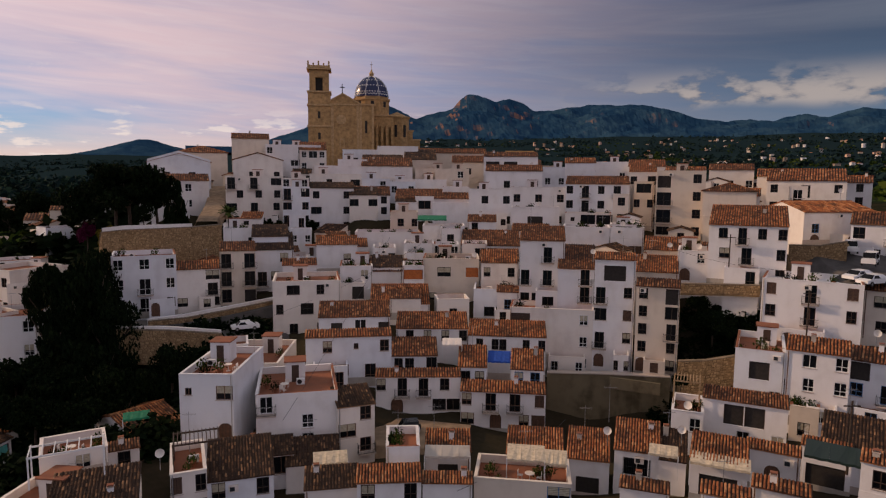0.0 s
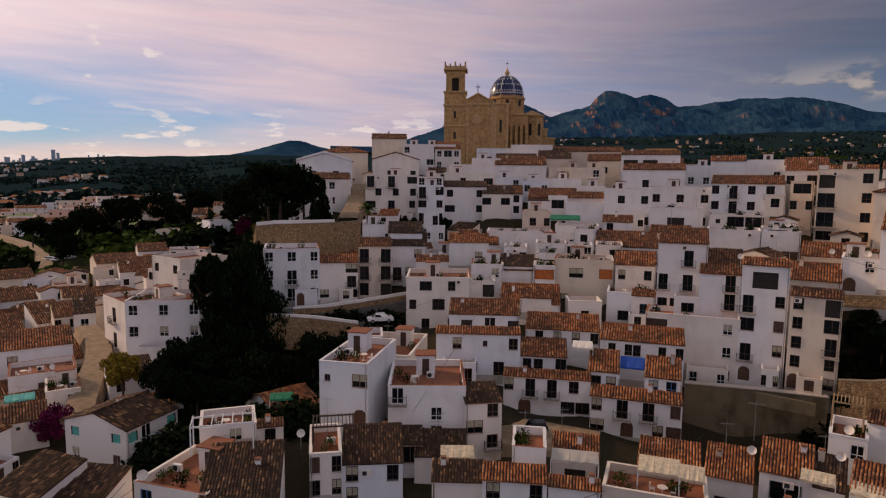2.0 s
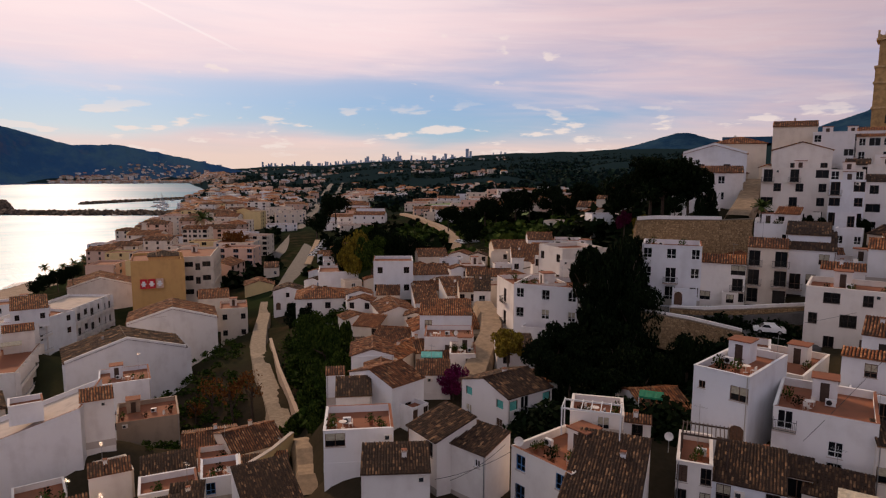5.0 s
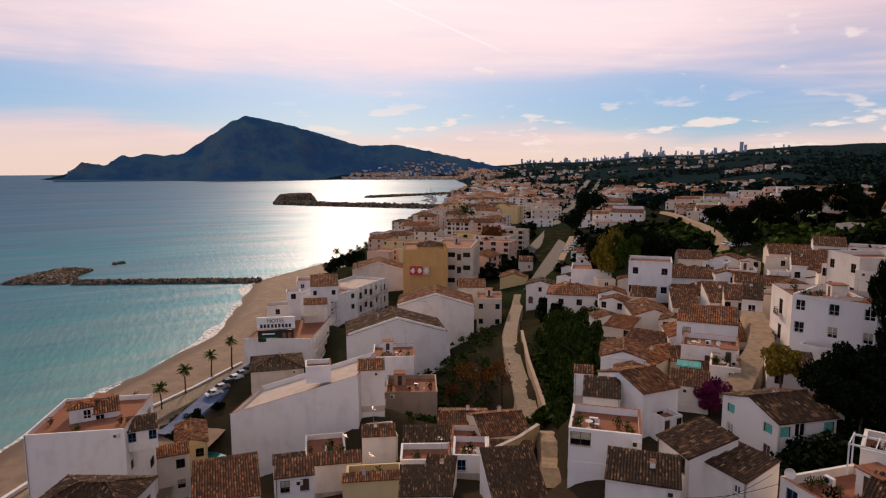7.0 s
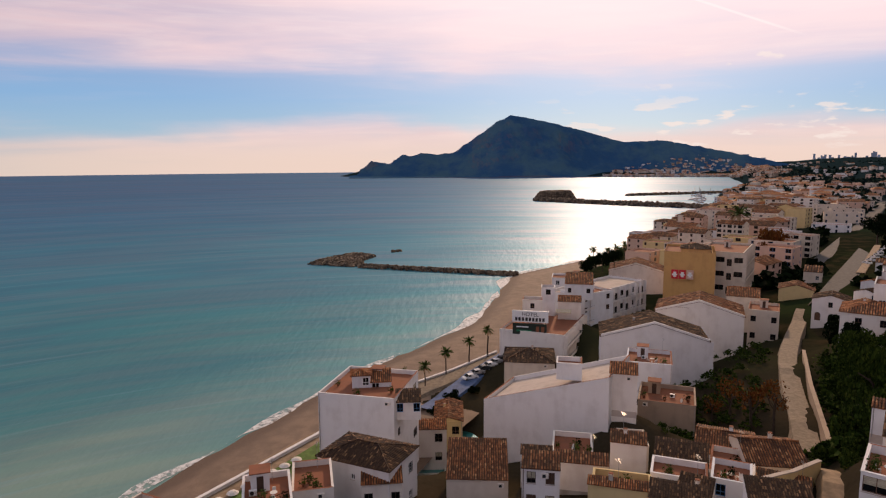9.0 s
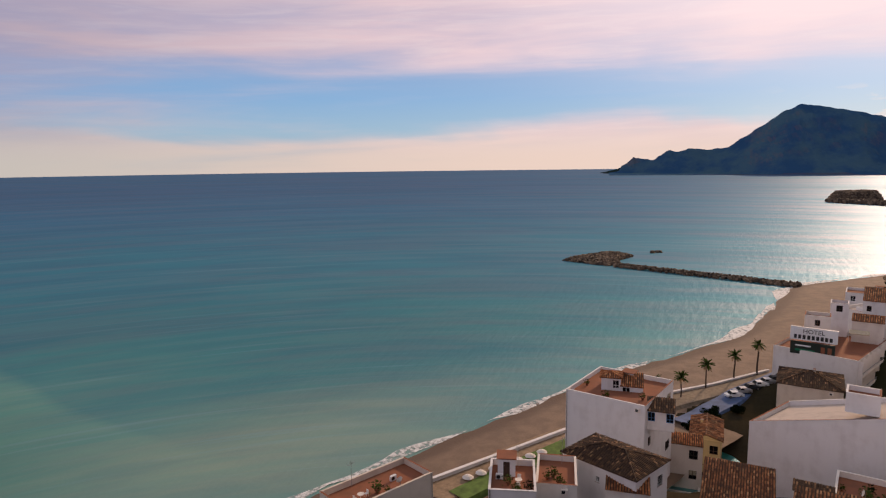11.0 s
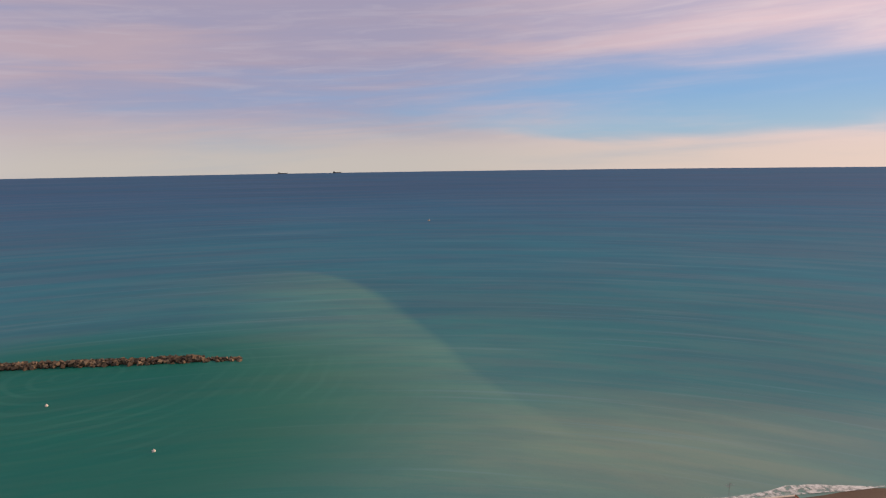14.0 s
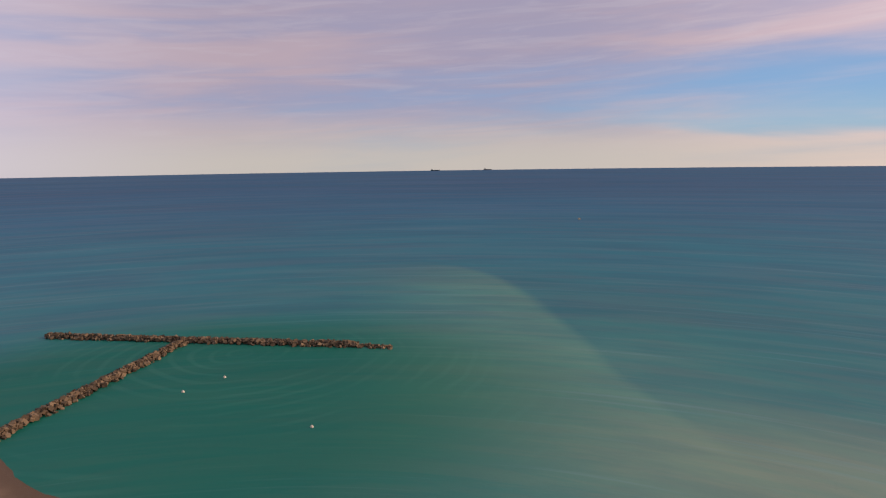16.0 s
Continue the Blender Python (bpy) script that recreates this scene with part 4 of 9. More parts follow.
# ---------------------------------------------------------------- the village, from the front row upwards
house(-4.4, 51.7, 30.5, 5.5, 2, 3.9, 5, "Sf", "w.w/..", tile="orange")
house(-3.5, 55.9, 32.4, 3.1, 5, 3.2, 4, "F", "./.")
house(0.6, 52.0, 30.2, 4.3, 1.2, 4.0, -1, "Sf", "./.", tile="orange")
house(0.7, 59.0, 30.3, 4.4, 3, 3.7, -1, "Sf", "o", tile="orange")
house(7.1, 52.4, 29.7, 8.4, 5, 4.4, -8, "F", "...W/...", wall="cream")
house(9.2, 59.2, 30.0, 5.5, 4, 3.5, -9, "Sf", "o.o", tile="orange")
house(14.2, 58.3, 29.4, 4.0, 4.5, 4.1, -14, "Sf", "o", tile="orange")
house(18.5, 57.1, 31.4, 4.1, 4.5, 3.5, -18, "Sf", "P", tile="orange")
house(17.0, 50.2, 31.1, 3.9, 1.2, 3.5, -19, "Sf", "./.", tile="brown")
house(21.5, 56.0, 30.7, 2.3, 4.4, 3.8, -21, "Sf", ".", tile="dark")
house(24.2, 52.6, 32.2, 4.6, 3.5, 3.8, -25, "Sf", "O", tile="orange")
house(21.4, 45.1, 33.5, 3.4, 1.2, 3.2, -25, "Sf", ".", tile="orange")
house(25.6, 45.2, 33.3, 3.9, 1.2, 3.8, -29, "Sf", ".", tile="orange")
house(29.8, 54.3, 32.3, 4.3, 1.2, 3.9, -29, "Sf", ".D.", tile="orange")
house(34.9, 54.8, 32.2, 3.9, 1.2, 4.1, -33, "Sf", "O", tile="orange")
house(32.0, 64.4, 31.5, 8.1, 2.2, 5.6, -26, "Sf", ".OO./..w.w", tile="brown")
house(26.2, 64.9, 32.7, 3.2, 6, 3.1, -22, "F", ".w")
house(39.9, 67.0, 30.9, 2.8, 6, 4.7, -31, "F", "w", wall="cream")
house(37.2, 54.5, 32.2, 5.2, 5, 4.2, -34, "Sf", ".", tile="dark")
house(34.2, 46.8, 35.4, 2.7, 1.4, 3.1, -36, "Sf", "w", tile="orange")
house(36.7, 71.0, 33.7, 5.2, 10, 7.2, -27, "F", "o/..w")
house(41.7, 68.2, 33.3, 6.1, 3.2, 8.2, -31, "Sf", ".W.w/.w.w/....", tile="orange")
house(47.7, 66.6, 33.9, 5.7, 3, 6.9, -36, "Sf", "o.w/w.d./....", tile="brown")
house(46.8, 79.0, 39.1, 11.2, 9, 8.6, -31, "F", "w.d.w/w.d.w/....", roofc="white")
house(56.1, 79.1, 40.1, 4.0, 3.3, 6.5, -35, "Sf", "W/w", tile="brown", wall="cream")
house(43.6, 89.9, 45.5, 10.2, 8.4, 8.6, -26, "Sf", ".W.d.w.w/.W.d..w/...g..w", tile="orange")
house(37.9, 94.7, 44.9, 4.4, 8, 4.9, -22, "F", ".w/D.")
house(37.5, 103.3, 45.3, 8.1, 5.6, 3.7, -20, "Sf", "..", tile="orange", wall="cream")
house(45.6, 121.7, 48.9, 8.9, 12, 13.4, -21, "F", "o.w/B.w/B.w/W.w", wall="cream")
house(51.9, 114.7, 50.1, 8.9, 10, 8.5, -24, "Hp", "./..", tile="brown", wall="cream")
house(65.5, 104.0, 50.3, 14.0, 10, 5.2, 13, "Gx", ".w/w.w/D..", tile="orange")
house(75.4, 131.8, 49.8, 14.5, 8.3, 10.9, -30, "Sf", "w.d.w/w.d.w/w..", tile="orange")
house(63.6, 92.2, 47.9, 6.4, 10, 6.3, -35, "Gx", "w.d/wwd", tile="brown")
house(87.9, 133.7, 54.8, 4.5, 9, 5.6, -33, "Gx", "w/w", tile="orange")
house(24.5, 88.6, 32.9, 5.6, 2.4, 16.3, -15, "Sf", "O/d.w/P.w/d.w/D.w", tile="orange")
house(29.8, 85.9, 33.3, 5.7, 2.5, 12.5, -19, "Sf", "w.O/w.P/w.d/w.w/D.w", tile="brown", wall="cream")
house(31.8, 92.6, 43.0, 5.9, 6, 3.9, -19, "Sf", ".w.d", tile="orange", wall="cream")
house(19.9, 92.9, 31.9, 5.3, 8.2, 15.4, -12, "Sf", ".d/.d/.../.w/.w/.w", tile="brown")
house(15.4, 96.7, 40.4, 6.8, 5.9, 10.7, -9, "Sf", "..d./d.d./dddd", tile="brown")
house(16.0, 90.4, 32.0, 12.2, 6, 9.6, -10, "F", "g..w/...w/...w")
house(7.5, 74.4, 29.6, 10.3, 2.2, 5.0, -6, "Sf", "w.d.d.w/W.D.wW", tile="orange")
house(4.0, 78.9, 33.3, 3.6, 4.9, 3.1, -3, "Sf", "ww", tile="orange")
house(10.9, 78.2, 33.5, 4.1, 4.6, 2.8, -8, "Sf", "ww", tile="orange")
house(9.1, 86.4, 32.6, 10.8, 4.2, 6.0, -6, "Sf", ".w.ww..w.w/.....", tile="orange")
house(-2.9, 76.8, 30.5, 10.6, 1.7, 5.2, 2, "Sf", "w.d.d.w./.D..WW", tile="orange")
house(-4.3, 82.8, 33.9, 7.4, 4.5, 2.8, 3, "Sf", ".ww.P", tile="brown")
house(-1.4, 88.8, 34.5, 10.2, 4.7, 4.5, 1, "Sf", ".w.w.w.w/....", tile="orange")
house(-12.0, 79.9, 33.8, 11.0, 1.7, 6.2, 9, "Sf", ".w.s.w/W.W.d.", tile="orange")
house(-12.4, 88.0, 37.7, 10.0, 4.6, 3.1, 8, "Sf", ".o.P.o", tile="brown")
house(-9.0, 64.9, 29.3, 4.0, 3.5, 7.0, 22, "Sf", ".w/W./.d/...", tile="dark")
house(-15.1, 64.1, 31.7, 8.4, 10, 6.1, 13, "F", "d.../..w./w.w.")
house(-24.0, 62.5, 32.6, 5.5, 11, 7.6, -0, "F", "s.W/..D")
house(-24.3, 77.2, 32.9, 7.4, 12, 4.1, 2, "F", "../..")
house(-21.6, 51.7, 30.6, 2.9, 7, 4.4, 23, "F", "w.w/w.w")
house(-17.9, 54.0, 29.4, 5.7, 5.4, 4.1, 18, "Sf", "w.w/w..", tile="dark")
house(-16.7, 58.6, 30.7, 4.8, 2.7, 2.8, 16, "Sf", ".P", tile="dark")
house(-25.8, 43.3, 27.7, 6.4, 8.7, 5.2, 22, "Sf", "...", tile="dark")
house(-12.4, 58.6, 29.5, 5.1, 3.9, 3.2, 12, "Sf", ".", tile="dark")
house(-9.4, 52.1, 30.3, 4.6, 2.6, 3.3, 10, "Sf", ".", tile="dark")
house(-32.1, 53.0, 34.3, 5.2, 5, 1.8, 31, "F", "..W.")
house(-30.6, 58.5, 31.8, 2.7, 1.2, 2.3, 28, "Sf", "w", tile="brown")
house(-31.4, 67.5, 30.8, 6.0, 8, 1.9, 55, "Gx", "..", tile="orange")
house(-48.1, 101.0, 38.0, 9.5, 9, 9.6, 25, "F", "w.w.w/w.d.w/d.d.w")
house(-41.1, 105.2, 38.1, 6.8, 3.2, 6.9, 21, "Sf", "..W/..d/W.Wd", tile="orange")
house(-35.7, 109.3, 38.2, 5.9, 3.9, 9.5, 18, "Sf", "B.B/B.B/d.O", tile="brown", wall="cream")
house(-30.5, 114.0, 37.3, 6.7, 8.1, 10.1, 15, "Sf", ".w/dwd/O.g", tile="dark")
house(-63.1, 152.3, 58.2, 14.0, 9, 5.8, 23, "Gy", ".w.w.")
house(-60.8, 143.5, 52.5, 14.8, 4.8, 7.2, 23, "Sf", ".w.w./w..w.", tile="brown")
house(-66.4, 175.7, 56.4, 13.1, 12, 10.9, 21, "Hp", "...", tile="orange", wall="cream")
house(-54.3, 179.9, 62.8, 10.1, 10, 8.7, 17, "Gx", "...", wall="cream")
house(-42.8, 143.6, 49.3, 12.2, 10, 11.4, 17, "F", "d.d.W/.w.w.w/W.d.w/WW.d")
house(-34.0, 146.1, 49.1, 6.1, 10, 11.3, 13, "F", "www/.B/.B/d.W")
house(-46.3, 159.3, 58.3, 11.9, 9, 6.5, 16, "Gy", ".w.w")
house(-41.5, 177.0, 59.7, 14.9, 10, 9.9, 13, "F", ".w.w.W/w.w.w.d/w.w.W.w")
house(-26.0, 147.6, 47.5, 10.4, 4.3, 10.7, 10, "Sf", "w.w/W.w/w.w", tile="dark")
house(-16.6, 148.0, 49.1, 8.4, 6.4, 7.5, 6, "Sf", "w.w/W.w/w..", tile="brown")
house(-21.4, 98.6, 34.9, 10.5, 10, 9.2, 12, "F", ".W.w./w.P.w/.d.w.")
house(-14.7, 107.0, 38.7, 5.5, 8, 6.7, 8, "F", ".w/w.")
house(-6.6, 97.7, 37.9, 9.3, 6.7, 2.9, 4, "Sf", ".w", tile="orange")
house(1.5, 106.9, 38.0, 9.6, 8, 8.8, -1, "F", ".W.r/W.B.", wall="cream")
house(10.1, 111.5, 39.9, 7.0, 5.2, 6.1, -5, "Sf", "w.w", tile="brown")
house(8.4, 99.6, 37.8, 6.7, 8, 5.0, -5, "F", "..../.WW.")
house(-5.0, 115.9, 38.1, 3.5, 8, 8.6, 2, "F", "P/W")
house(-9.6, 109.5, 39.2, 7.1, 4.9, 5.1, 5, "Sf", ".w", tile="brown")
house(-24.8, 119.4, 40.1, 10.0, 8, 5.4, 12, "F", "O.w.")
house(-19.9, 124.3, 42.1, 10.0, 4.6, 4.9, 9, "Sf", "...", tile="orange")
house(-11.2, 129.3, 44.2, 13.5, 8, 5.2, 5, "F", "w.d.d")
house(0.2, 130.9, 45.3, 8.7, 8, 5.4, -0, "F", ".O.")
house(9.3, 121.5, 43.7, 11.3, 7.9, 4.0, -4, "Sf", ".w.", tile="brown")
house(18.0, 128.7, 45.1, 7.5, 6.8, 4.9, -8, "Sf", ".w", tile="brown")
house(26.2, 115.0, 44.6, 8.4, 8, 7.2, -13, "F", "w.w.")
house(33.2, 113.2, 45.0, 5.8, 8, 6.9, -16, "F", ".W")
house(10.6, 141.5, 49.2, 9.6, 9, 9.0, -4, "F", ".w.w/w.d.w")
house(21.2, 140.3, 49.4, 11.9, 9, 9.4, -9, "F", "w.w.w/.O.w")
house(33.1, 135.9, 50.3, 13.2, 5.4, 9.4, -14, "Sf", "w.d.w.d./w.d.w.w./P.P", tile="brown")
house(42.6, 135.4, 50.5, 5.5, 6.1, 11.9, -17, "Sf", "w.P/.P/w.w", tile="orange")
house(-2.5, 147.7, 49.5, 17.1, 6.7, 6.5, 1, "Sf", ".O.W.", tile="brown")
house(-19.6, 158.6, 54.3, 15.4, 4.2, 4.1, 7, "Sf", ".w.w.", tile="brown")
house(-2.5, 167.9, 55.6, 9.7, 10, 7.6, 1, "F", ".w.w/w..w", wall="cream")
house(7.0, 173.8, 55.5, 9.2, 6.5, 9.7, -2, "Sf", ".w./w.w", wall="cream", tile="brown")
house(17.7, 166.9, 58.7, 14.1, 4, 7.9, -6, "Sf", "OO./.W.", tile="brown")
house(27.5, 161.6, 57.4, 6.8, 9, 6.3, -10, "F", ".w.w")
house(35.4, 164.2, 57.4, 7.8, 4.4, 7.6, -12, "Sf", "w.w", tile="orange")
house(-14.7, 167.2, 56.2, 13.3, 7.8, 7.6, 5, "Sf", "w.w.w", tile="brown")
house(-27.2, 165.7, 56.2, 12.5, 9, 7.5, 9, "F", "w..w")
house(-24.3, 186.4, 63.1, 10.1, 8, 5.8, 7, "F", ".w.w")
house(-13.2, 185.4, 63.2, 11.8, 8, 6.7, 4, "F", "w.W.w")
house(44.5, 166.1, 58.9, 9.0, 9, 6.4, -15, "F", ".w")
house(51.2, 159.9, 59.0, 8.9, 5.8, 5.1, -18, "Sf", ".w", tile="orange")
house(57.0, 149.4, 57.8, 8.9, 8, 4.7, -21, "Gx", ".w.w", tile="orange")
house(70.2, 154.8, 57.2, 10.0, 9, 6.1, -24, "Gx", "w.w.w", tile="brown")
house(75.4, 141.0, 55.6, 10.2, 10, 6.1, -28, "Gx", ".w", tile="orange")
house(-5.5, 159.8, 54.3, 12.8, 9, 6.0, 2, "F", ".w.")
house(1.8, 189.7, 63.4, 21.8, 9, 4.9, -1, "Gx", "...", wall="cream")
house(17.2, 153.9, 56.7, 13.6, 9, 5.9, -6, "Gx", ".w.w", tile="brown")
house(-46.4, 61.0, 27.3, 7.6, 9, 5.2, 82, "Gx", "td.t/.w.W", tile="dark", lean="t.t/w.w")
house(-32.8, 44.8, 27.9, 7.3, 8, 5.9, -5, "F", "w.w/w.w")
house(-41.4, 43.2, 27.3, 6.5, 3.9, 5.5, 3, "Sf", "w.s/w..", tile="dark")
house(-45.5, 41.8, 27.7, 5.3, 5, 5.5, -9, "Sf", ".w/d.", tile="dark")
house(-42.8, 36.0, 28.5, 6.4, 3.9, 3.5, 50, "Sf", "...", tile="dark")
house(-51.3, 38.1, 29.0, 7.3, 7, 3.9, 53, "F", "W../...")
house(-64.5, 47.2, 27.9, 4.6, 4.1, 2.9, 54, "Sf", ".", tile="dark")
house(-61.6, 54.1, 26.6, 5.8, 9, 5.1, 92, "Gx", "./w", tile="brown")
house(-76.4, 59.6, 26.5, 6.6, 8, 4.5, 52, "Gy", "..", tile="brown")
house(-85.1, 84.4, 28.1, 10.1, 6.1, 4.0, 45, "Sf", "w..", tile="orange")
house(-74.8, 75.0, 27.0, 8.5, 8, 4.4, 45, "F", ".w.")
house(-66.6, 63.4, 26.1, 5.2, 3.7, 3.3, 46, "Sf", "..", tile="brown")
house(-72.5, 49.9, 27.2, 2.6, 1.8, 3.9, 55, "Sf", ".", tile="brown")
house(-67.6, 70.9, 26.9, 4.2, 7, 3.9, 44, "F", ".")
house(-65.0, 89.1, 29.4, 11.7, 10, 10.5, 20, "F", "w.w.w/w.w.w/..WO")
house(-74.9, 89.9, 26.9, 10.5, 10, 12.7, -33, "F", "d/d/d")
house(-74.3, 111.5, 26.9, 5.9, 14, 14.4, 34, "F", "w/w/w/w")
house(-80.7, 111.9, 30.5, 9.5, 10, 13.1, -22, "F", "w.w/w.w/w.w")
house(-143.2, 95.0, 17.0, 14.6, 12, 8.1, 56, "Hp", ".w.w.w/w.w.w.", tile="orange")
house(-168.0, 117.3, 18.2, 12.6, 14, 8.7, 55, "F", "w.w")
house(-103.6, -18.2, -1.4, 13.9, 15, 22.0, 78, "F", "....../....../....../....../......", side="w.P/w.P/w.P/w.P/w.P")
house(-79.5, -14.6, 12.2, 11.2, 8, 8.2, 67, "Hp", "w.s.w/....", tile="dark", side="ww/ww")
house(-106.5, 14.3, 1.0, 23.0, 14, 15.9, 62, "Sl", "", roofc="pale_floor", rise=7.9)
house(-102.4, 27.1, 18.1, 4.5, 3.2, 7.0, 75, "Sf", ".", tile="orange")
house(-145.9, 45.5, 2.3, 24.4, 14, 16.4, 79, "Gy", "..../.s../..../....", side="dPd/dPd/dPd/dPd/dPd", tile="dark", gal="side")
house(-169.7, 64.7, -0.2, 22.5, 16, 19.2, 69, "Gy", "..../..../..../....", tile="brown", side="wdw/wdw/wdw/wdw")
house(-223.8, 80.6, 8.7, 16.0, 22, 19.6, 70, "F", "..../..../....", wall="ochre", side="dPdP/dPdP/dPdP", gal="side")
house(-226.8, 84.3, 22.9, 9.9, 9, 6.2, 70, "Hp", "..", tile="dark", wall="ochre")
house(-232.1, 95.3, 6.6, 15.4, 30, 20.7, 60, "F", "PdPdP/PdPdP/PdPdP/PdPdP", wall="cream", side="dPdP/dPdP/dPdP/dPdP", gal="side")
house(-172.1, 19.5, 2.0, 18.5, 26, 11.3, 67, "F", "..../..../....", side="WPWPWPW/WOWPWOW/WPWPWPW", gal="side", roofc="terracotta_floor")
house(-215.8, 53.2, 3.1, 40.6, 14, 14.1, 136, "F", "OPOPOPOPO/OPOPOPOPO/OPOPOPOPO", roofc="pale_floor", gal="front")
house(-123.9, -2.6, -0.6, 5.6, 11, 8.1, 91, "Gy", ".w/..", tile="brown", wall="yellow", side="w.w/.w.")
house(-149.0, 16.6, 8.0, 12.2, 12, 4.0, 84, "Hp", "..", tile="dark", wall="cream")
house(-109.9, 36.9, 8.2, 9.9, 10, 8.9, 71, "F", "../..", wall="brown")
house(-124.3, 37.9, 10.2, 8.9, 10, 9.6, 73, "F", "../..")
house(-117.7, -7.6, -3.1, 9.4, 2.9, 11.6, 94, "Sf", "w.w/w.w/w..", tile="orange")
house(-86.1, 37.4, 15.5, 8.0, 10, 3.1, 67, "Gx", "..", tile="brown")
house(-77.5, 34.7, 15.5, 5.4, 8, 4.8, 66, "F", "w.")
house(-74.1, 39.5, 15.3, 6.1, 2.8, 4.8, 62, "Sf", "..", tile="brown")
house(-68.5, 18.2, 19.8, 7.3, 1.2, 3.4, 75, "Sf", "..", tile="orange", wall="yellow")
house(-62.0, 22.4, 20.8, 5.9, 4.5, 2.9, 70, "Sf", "..", tile="dark")
house(-73.3, 9.7, 17.0, 4.6, 2.8, 6.0, 82, "Sf", "ww/ww", tile="brown")
house(-82.9, 22.9, 15.4, 4.8, 2.4, 6.5, 75, "Sf", "..", tile="brown")
house(-78.4, 15.6, 16.8, 7.0, 2, 4.4, 79, "Sf", ".w", tile="brown")
house(-64.0, -36.8, 16.3, 13.4, 6, 3.5, 157, "F", "...", wall="cream")
house(-66.4, -22.0, 17.0, 5.6, 8, 4.8, 108, "F", ".w.")
house(-71.7, -18.1, 15.3, 5.0, 8, 5.5, 104, "F", ".w")
house(3.1, 151.9, 52.2, 6.4, 8, 6.4, -1, "F", ".o.")
house(-4.2, 145.9, 52.5, 4.3, 6, 3.9, 2, "F", "P")
house(-8.5, 145.7, 52.0, 4.7, 5.7, 3.3, 3, "Sf", "..", tile="dark")
house(1.8, 142.9, 51.4, 8.2, 6, 3.7, -1, "F", "...")
house(8.2, 131.7, 49.0, 5.9, 3.9, 2.7, -4, "Sf", "w.", tile="brown")
house(5.9, 115.8, 44.9, 4.6, 7, 3.6, -3, "F", ".P", roofc="sign_red")
house(-4.4, 117.9, 42.9, 5.6, 7, 5.4, 2, "F", ".O.")
house(0.7, 117.0, 45.4, 4.6, 6, 2.8, -0, "F", "d.w")
house(19.4, 132.5, 50.2, 10.0, 5, 4.5, -8, "F", ".O.")
house(-36.0, 176.3, 62.1, 7.3, 8.3, 6.2, 12, "Sf", "wPw/w.w", tile="orange")
house(-24.2, 170.2, 60.6, 7.8, 8, 4.9, 8, "F", "W.w")
house(-26.6, 157.6, 57.3, 12.7, 8, 4.2, 10, "F", ".w.W")
house(-18.4, 146.8, 52.9, 6.5, 5.5, 3.8, 7, "Sf", "W.W", tile="dark")
house(-16.4, 155.1, 57.2, 6.9, 7, 3.2, 6, "F", ".w")
house(-10.0, 157.6, 55.8, 6.3, 7, 3.9, 4, "F", "w.w")
house(-8.4, 137.7, 48.7, 6.1, 7, 4.5, 4, "F", ".w.w", wall="cream")
house(-32.9, 142.2, 49.4, 5.9, 7, 9.0, 13, "F", "d.P/W.w/d.w")
house(29.6, 128.6, 50.8, 9.2, 5, 2.9, -13, "F", "sPP")
house(37.2, 131.8, 50.7, 3.4, 6, 6.9, -16, "F", "w/w")
house(58.5, 121.7, 50.7, 4.4, 8, 7.0, -26, "Gx", "w/w", tile="orange")
house(68.4, 122.1, 49.7, 3.3, 8, 9.8, -29, "F", "d/d/w")
house(65.1, 105.5, 48.2, 4.9, 7, 2.8, -32, "F", ".D", wall="white")
house(10.4, 98.4, 38.7, 3.4, 2.1, 4.0, -6, "Sf", "w", tile="brown")
house(-14.9, 102.9, 37.6, 4.1, 8, 5.5, 8, "F", ".o/.w")
house(-24.9, 109.2, 40.3, 5.8, 2.6, 5.0, 13, "Sf", "w.w", tile="orange")
house(1.6, 126.0, 46.5, 4.0, 7, 4.0, -1, "F", "w")
house(-11.1, 119.5, 43.4, 4.3, 7, 3.8, 5, "F", "d.w")
house(-31.1, 120.0, 40.4, 3.1, 3.4, 6.0, 15, "Sf", "w/w", tile="brown")
house(-39.1, 121.8, 45.6, 6.3, 8, 5.0, 18, "F", "..w")
house(-189.1, 33.0, 13.7, 6.9, 7, 4.5, 80, "Gx", "./.", tile="orange")
house(-194.1, 27.2, 15.1, 4.2, 5, 6.4, 82, "F", "w/.")
house(-205.1, 44.8, 10.4, 14.5, 10, 7.3, 121, "F", "w.w/w.w")
house(-236.4, 41.0, 8.9, 13.0, 10, 7.9, 80, "F", "w.w/...", roofc="terracotta_floor")
house(-257.9, 72.1, -0.3, 21.9, 20, 15.6, 74, "Gy", "..../....", tile="brown", side="w.w.w/w.w.w")
house(-180.0, 87.1, -2.3, 8.0, 12, 19.8, 64, "F", "w.w/w.w/w.w/...", wall="cream")
house(-220.6, 117.5, 7.8, 11.0, 10, 7.6, 62, "Gy", ".W.", tile="brown", wall="yellow")
house(-196.0, 88.2, 4.1, 9.5, 12, 14.1, 66, "Gx", "w.w/w.w", tile="orange", wall="cream")
house(-87.3, 10.9, 13.0, 4.5, 1.8, 5.1, 83, "Sf", "w/w", tile="dark")
house(-88.5, 16.3, 11.7, 5.9, 7, 6.2, 80, "F", "w.w")
house(-83.9, 2.2, 11.4, 8.7, 8, 4.6, 88, "Sf", "..", tile="brown", wall="cream")
house(-77.3, -10.4, 14.6, 5.3, 6, 4.2, 98, "Sf", "w.w", tile="orange")
house(-32.0, 116.7, 46.1, 6.5, 5.7, 3.5, 15, "Sf", "..", tile="dark")
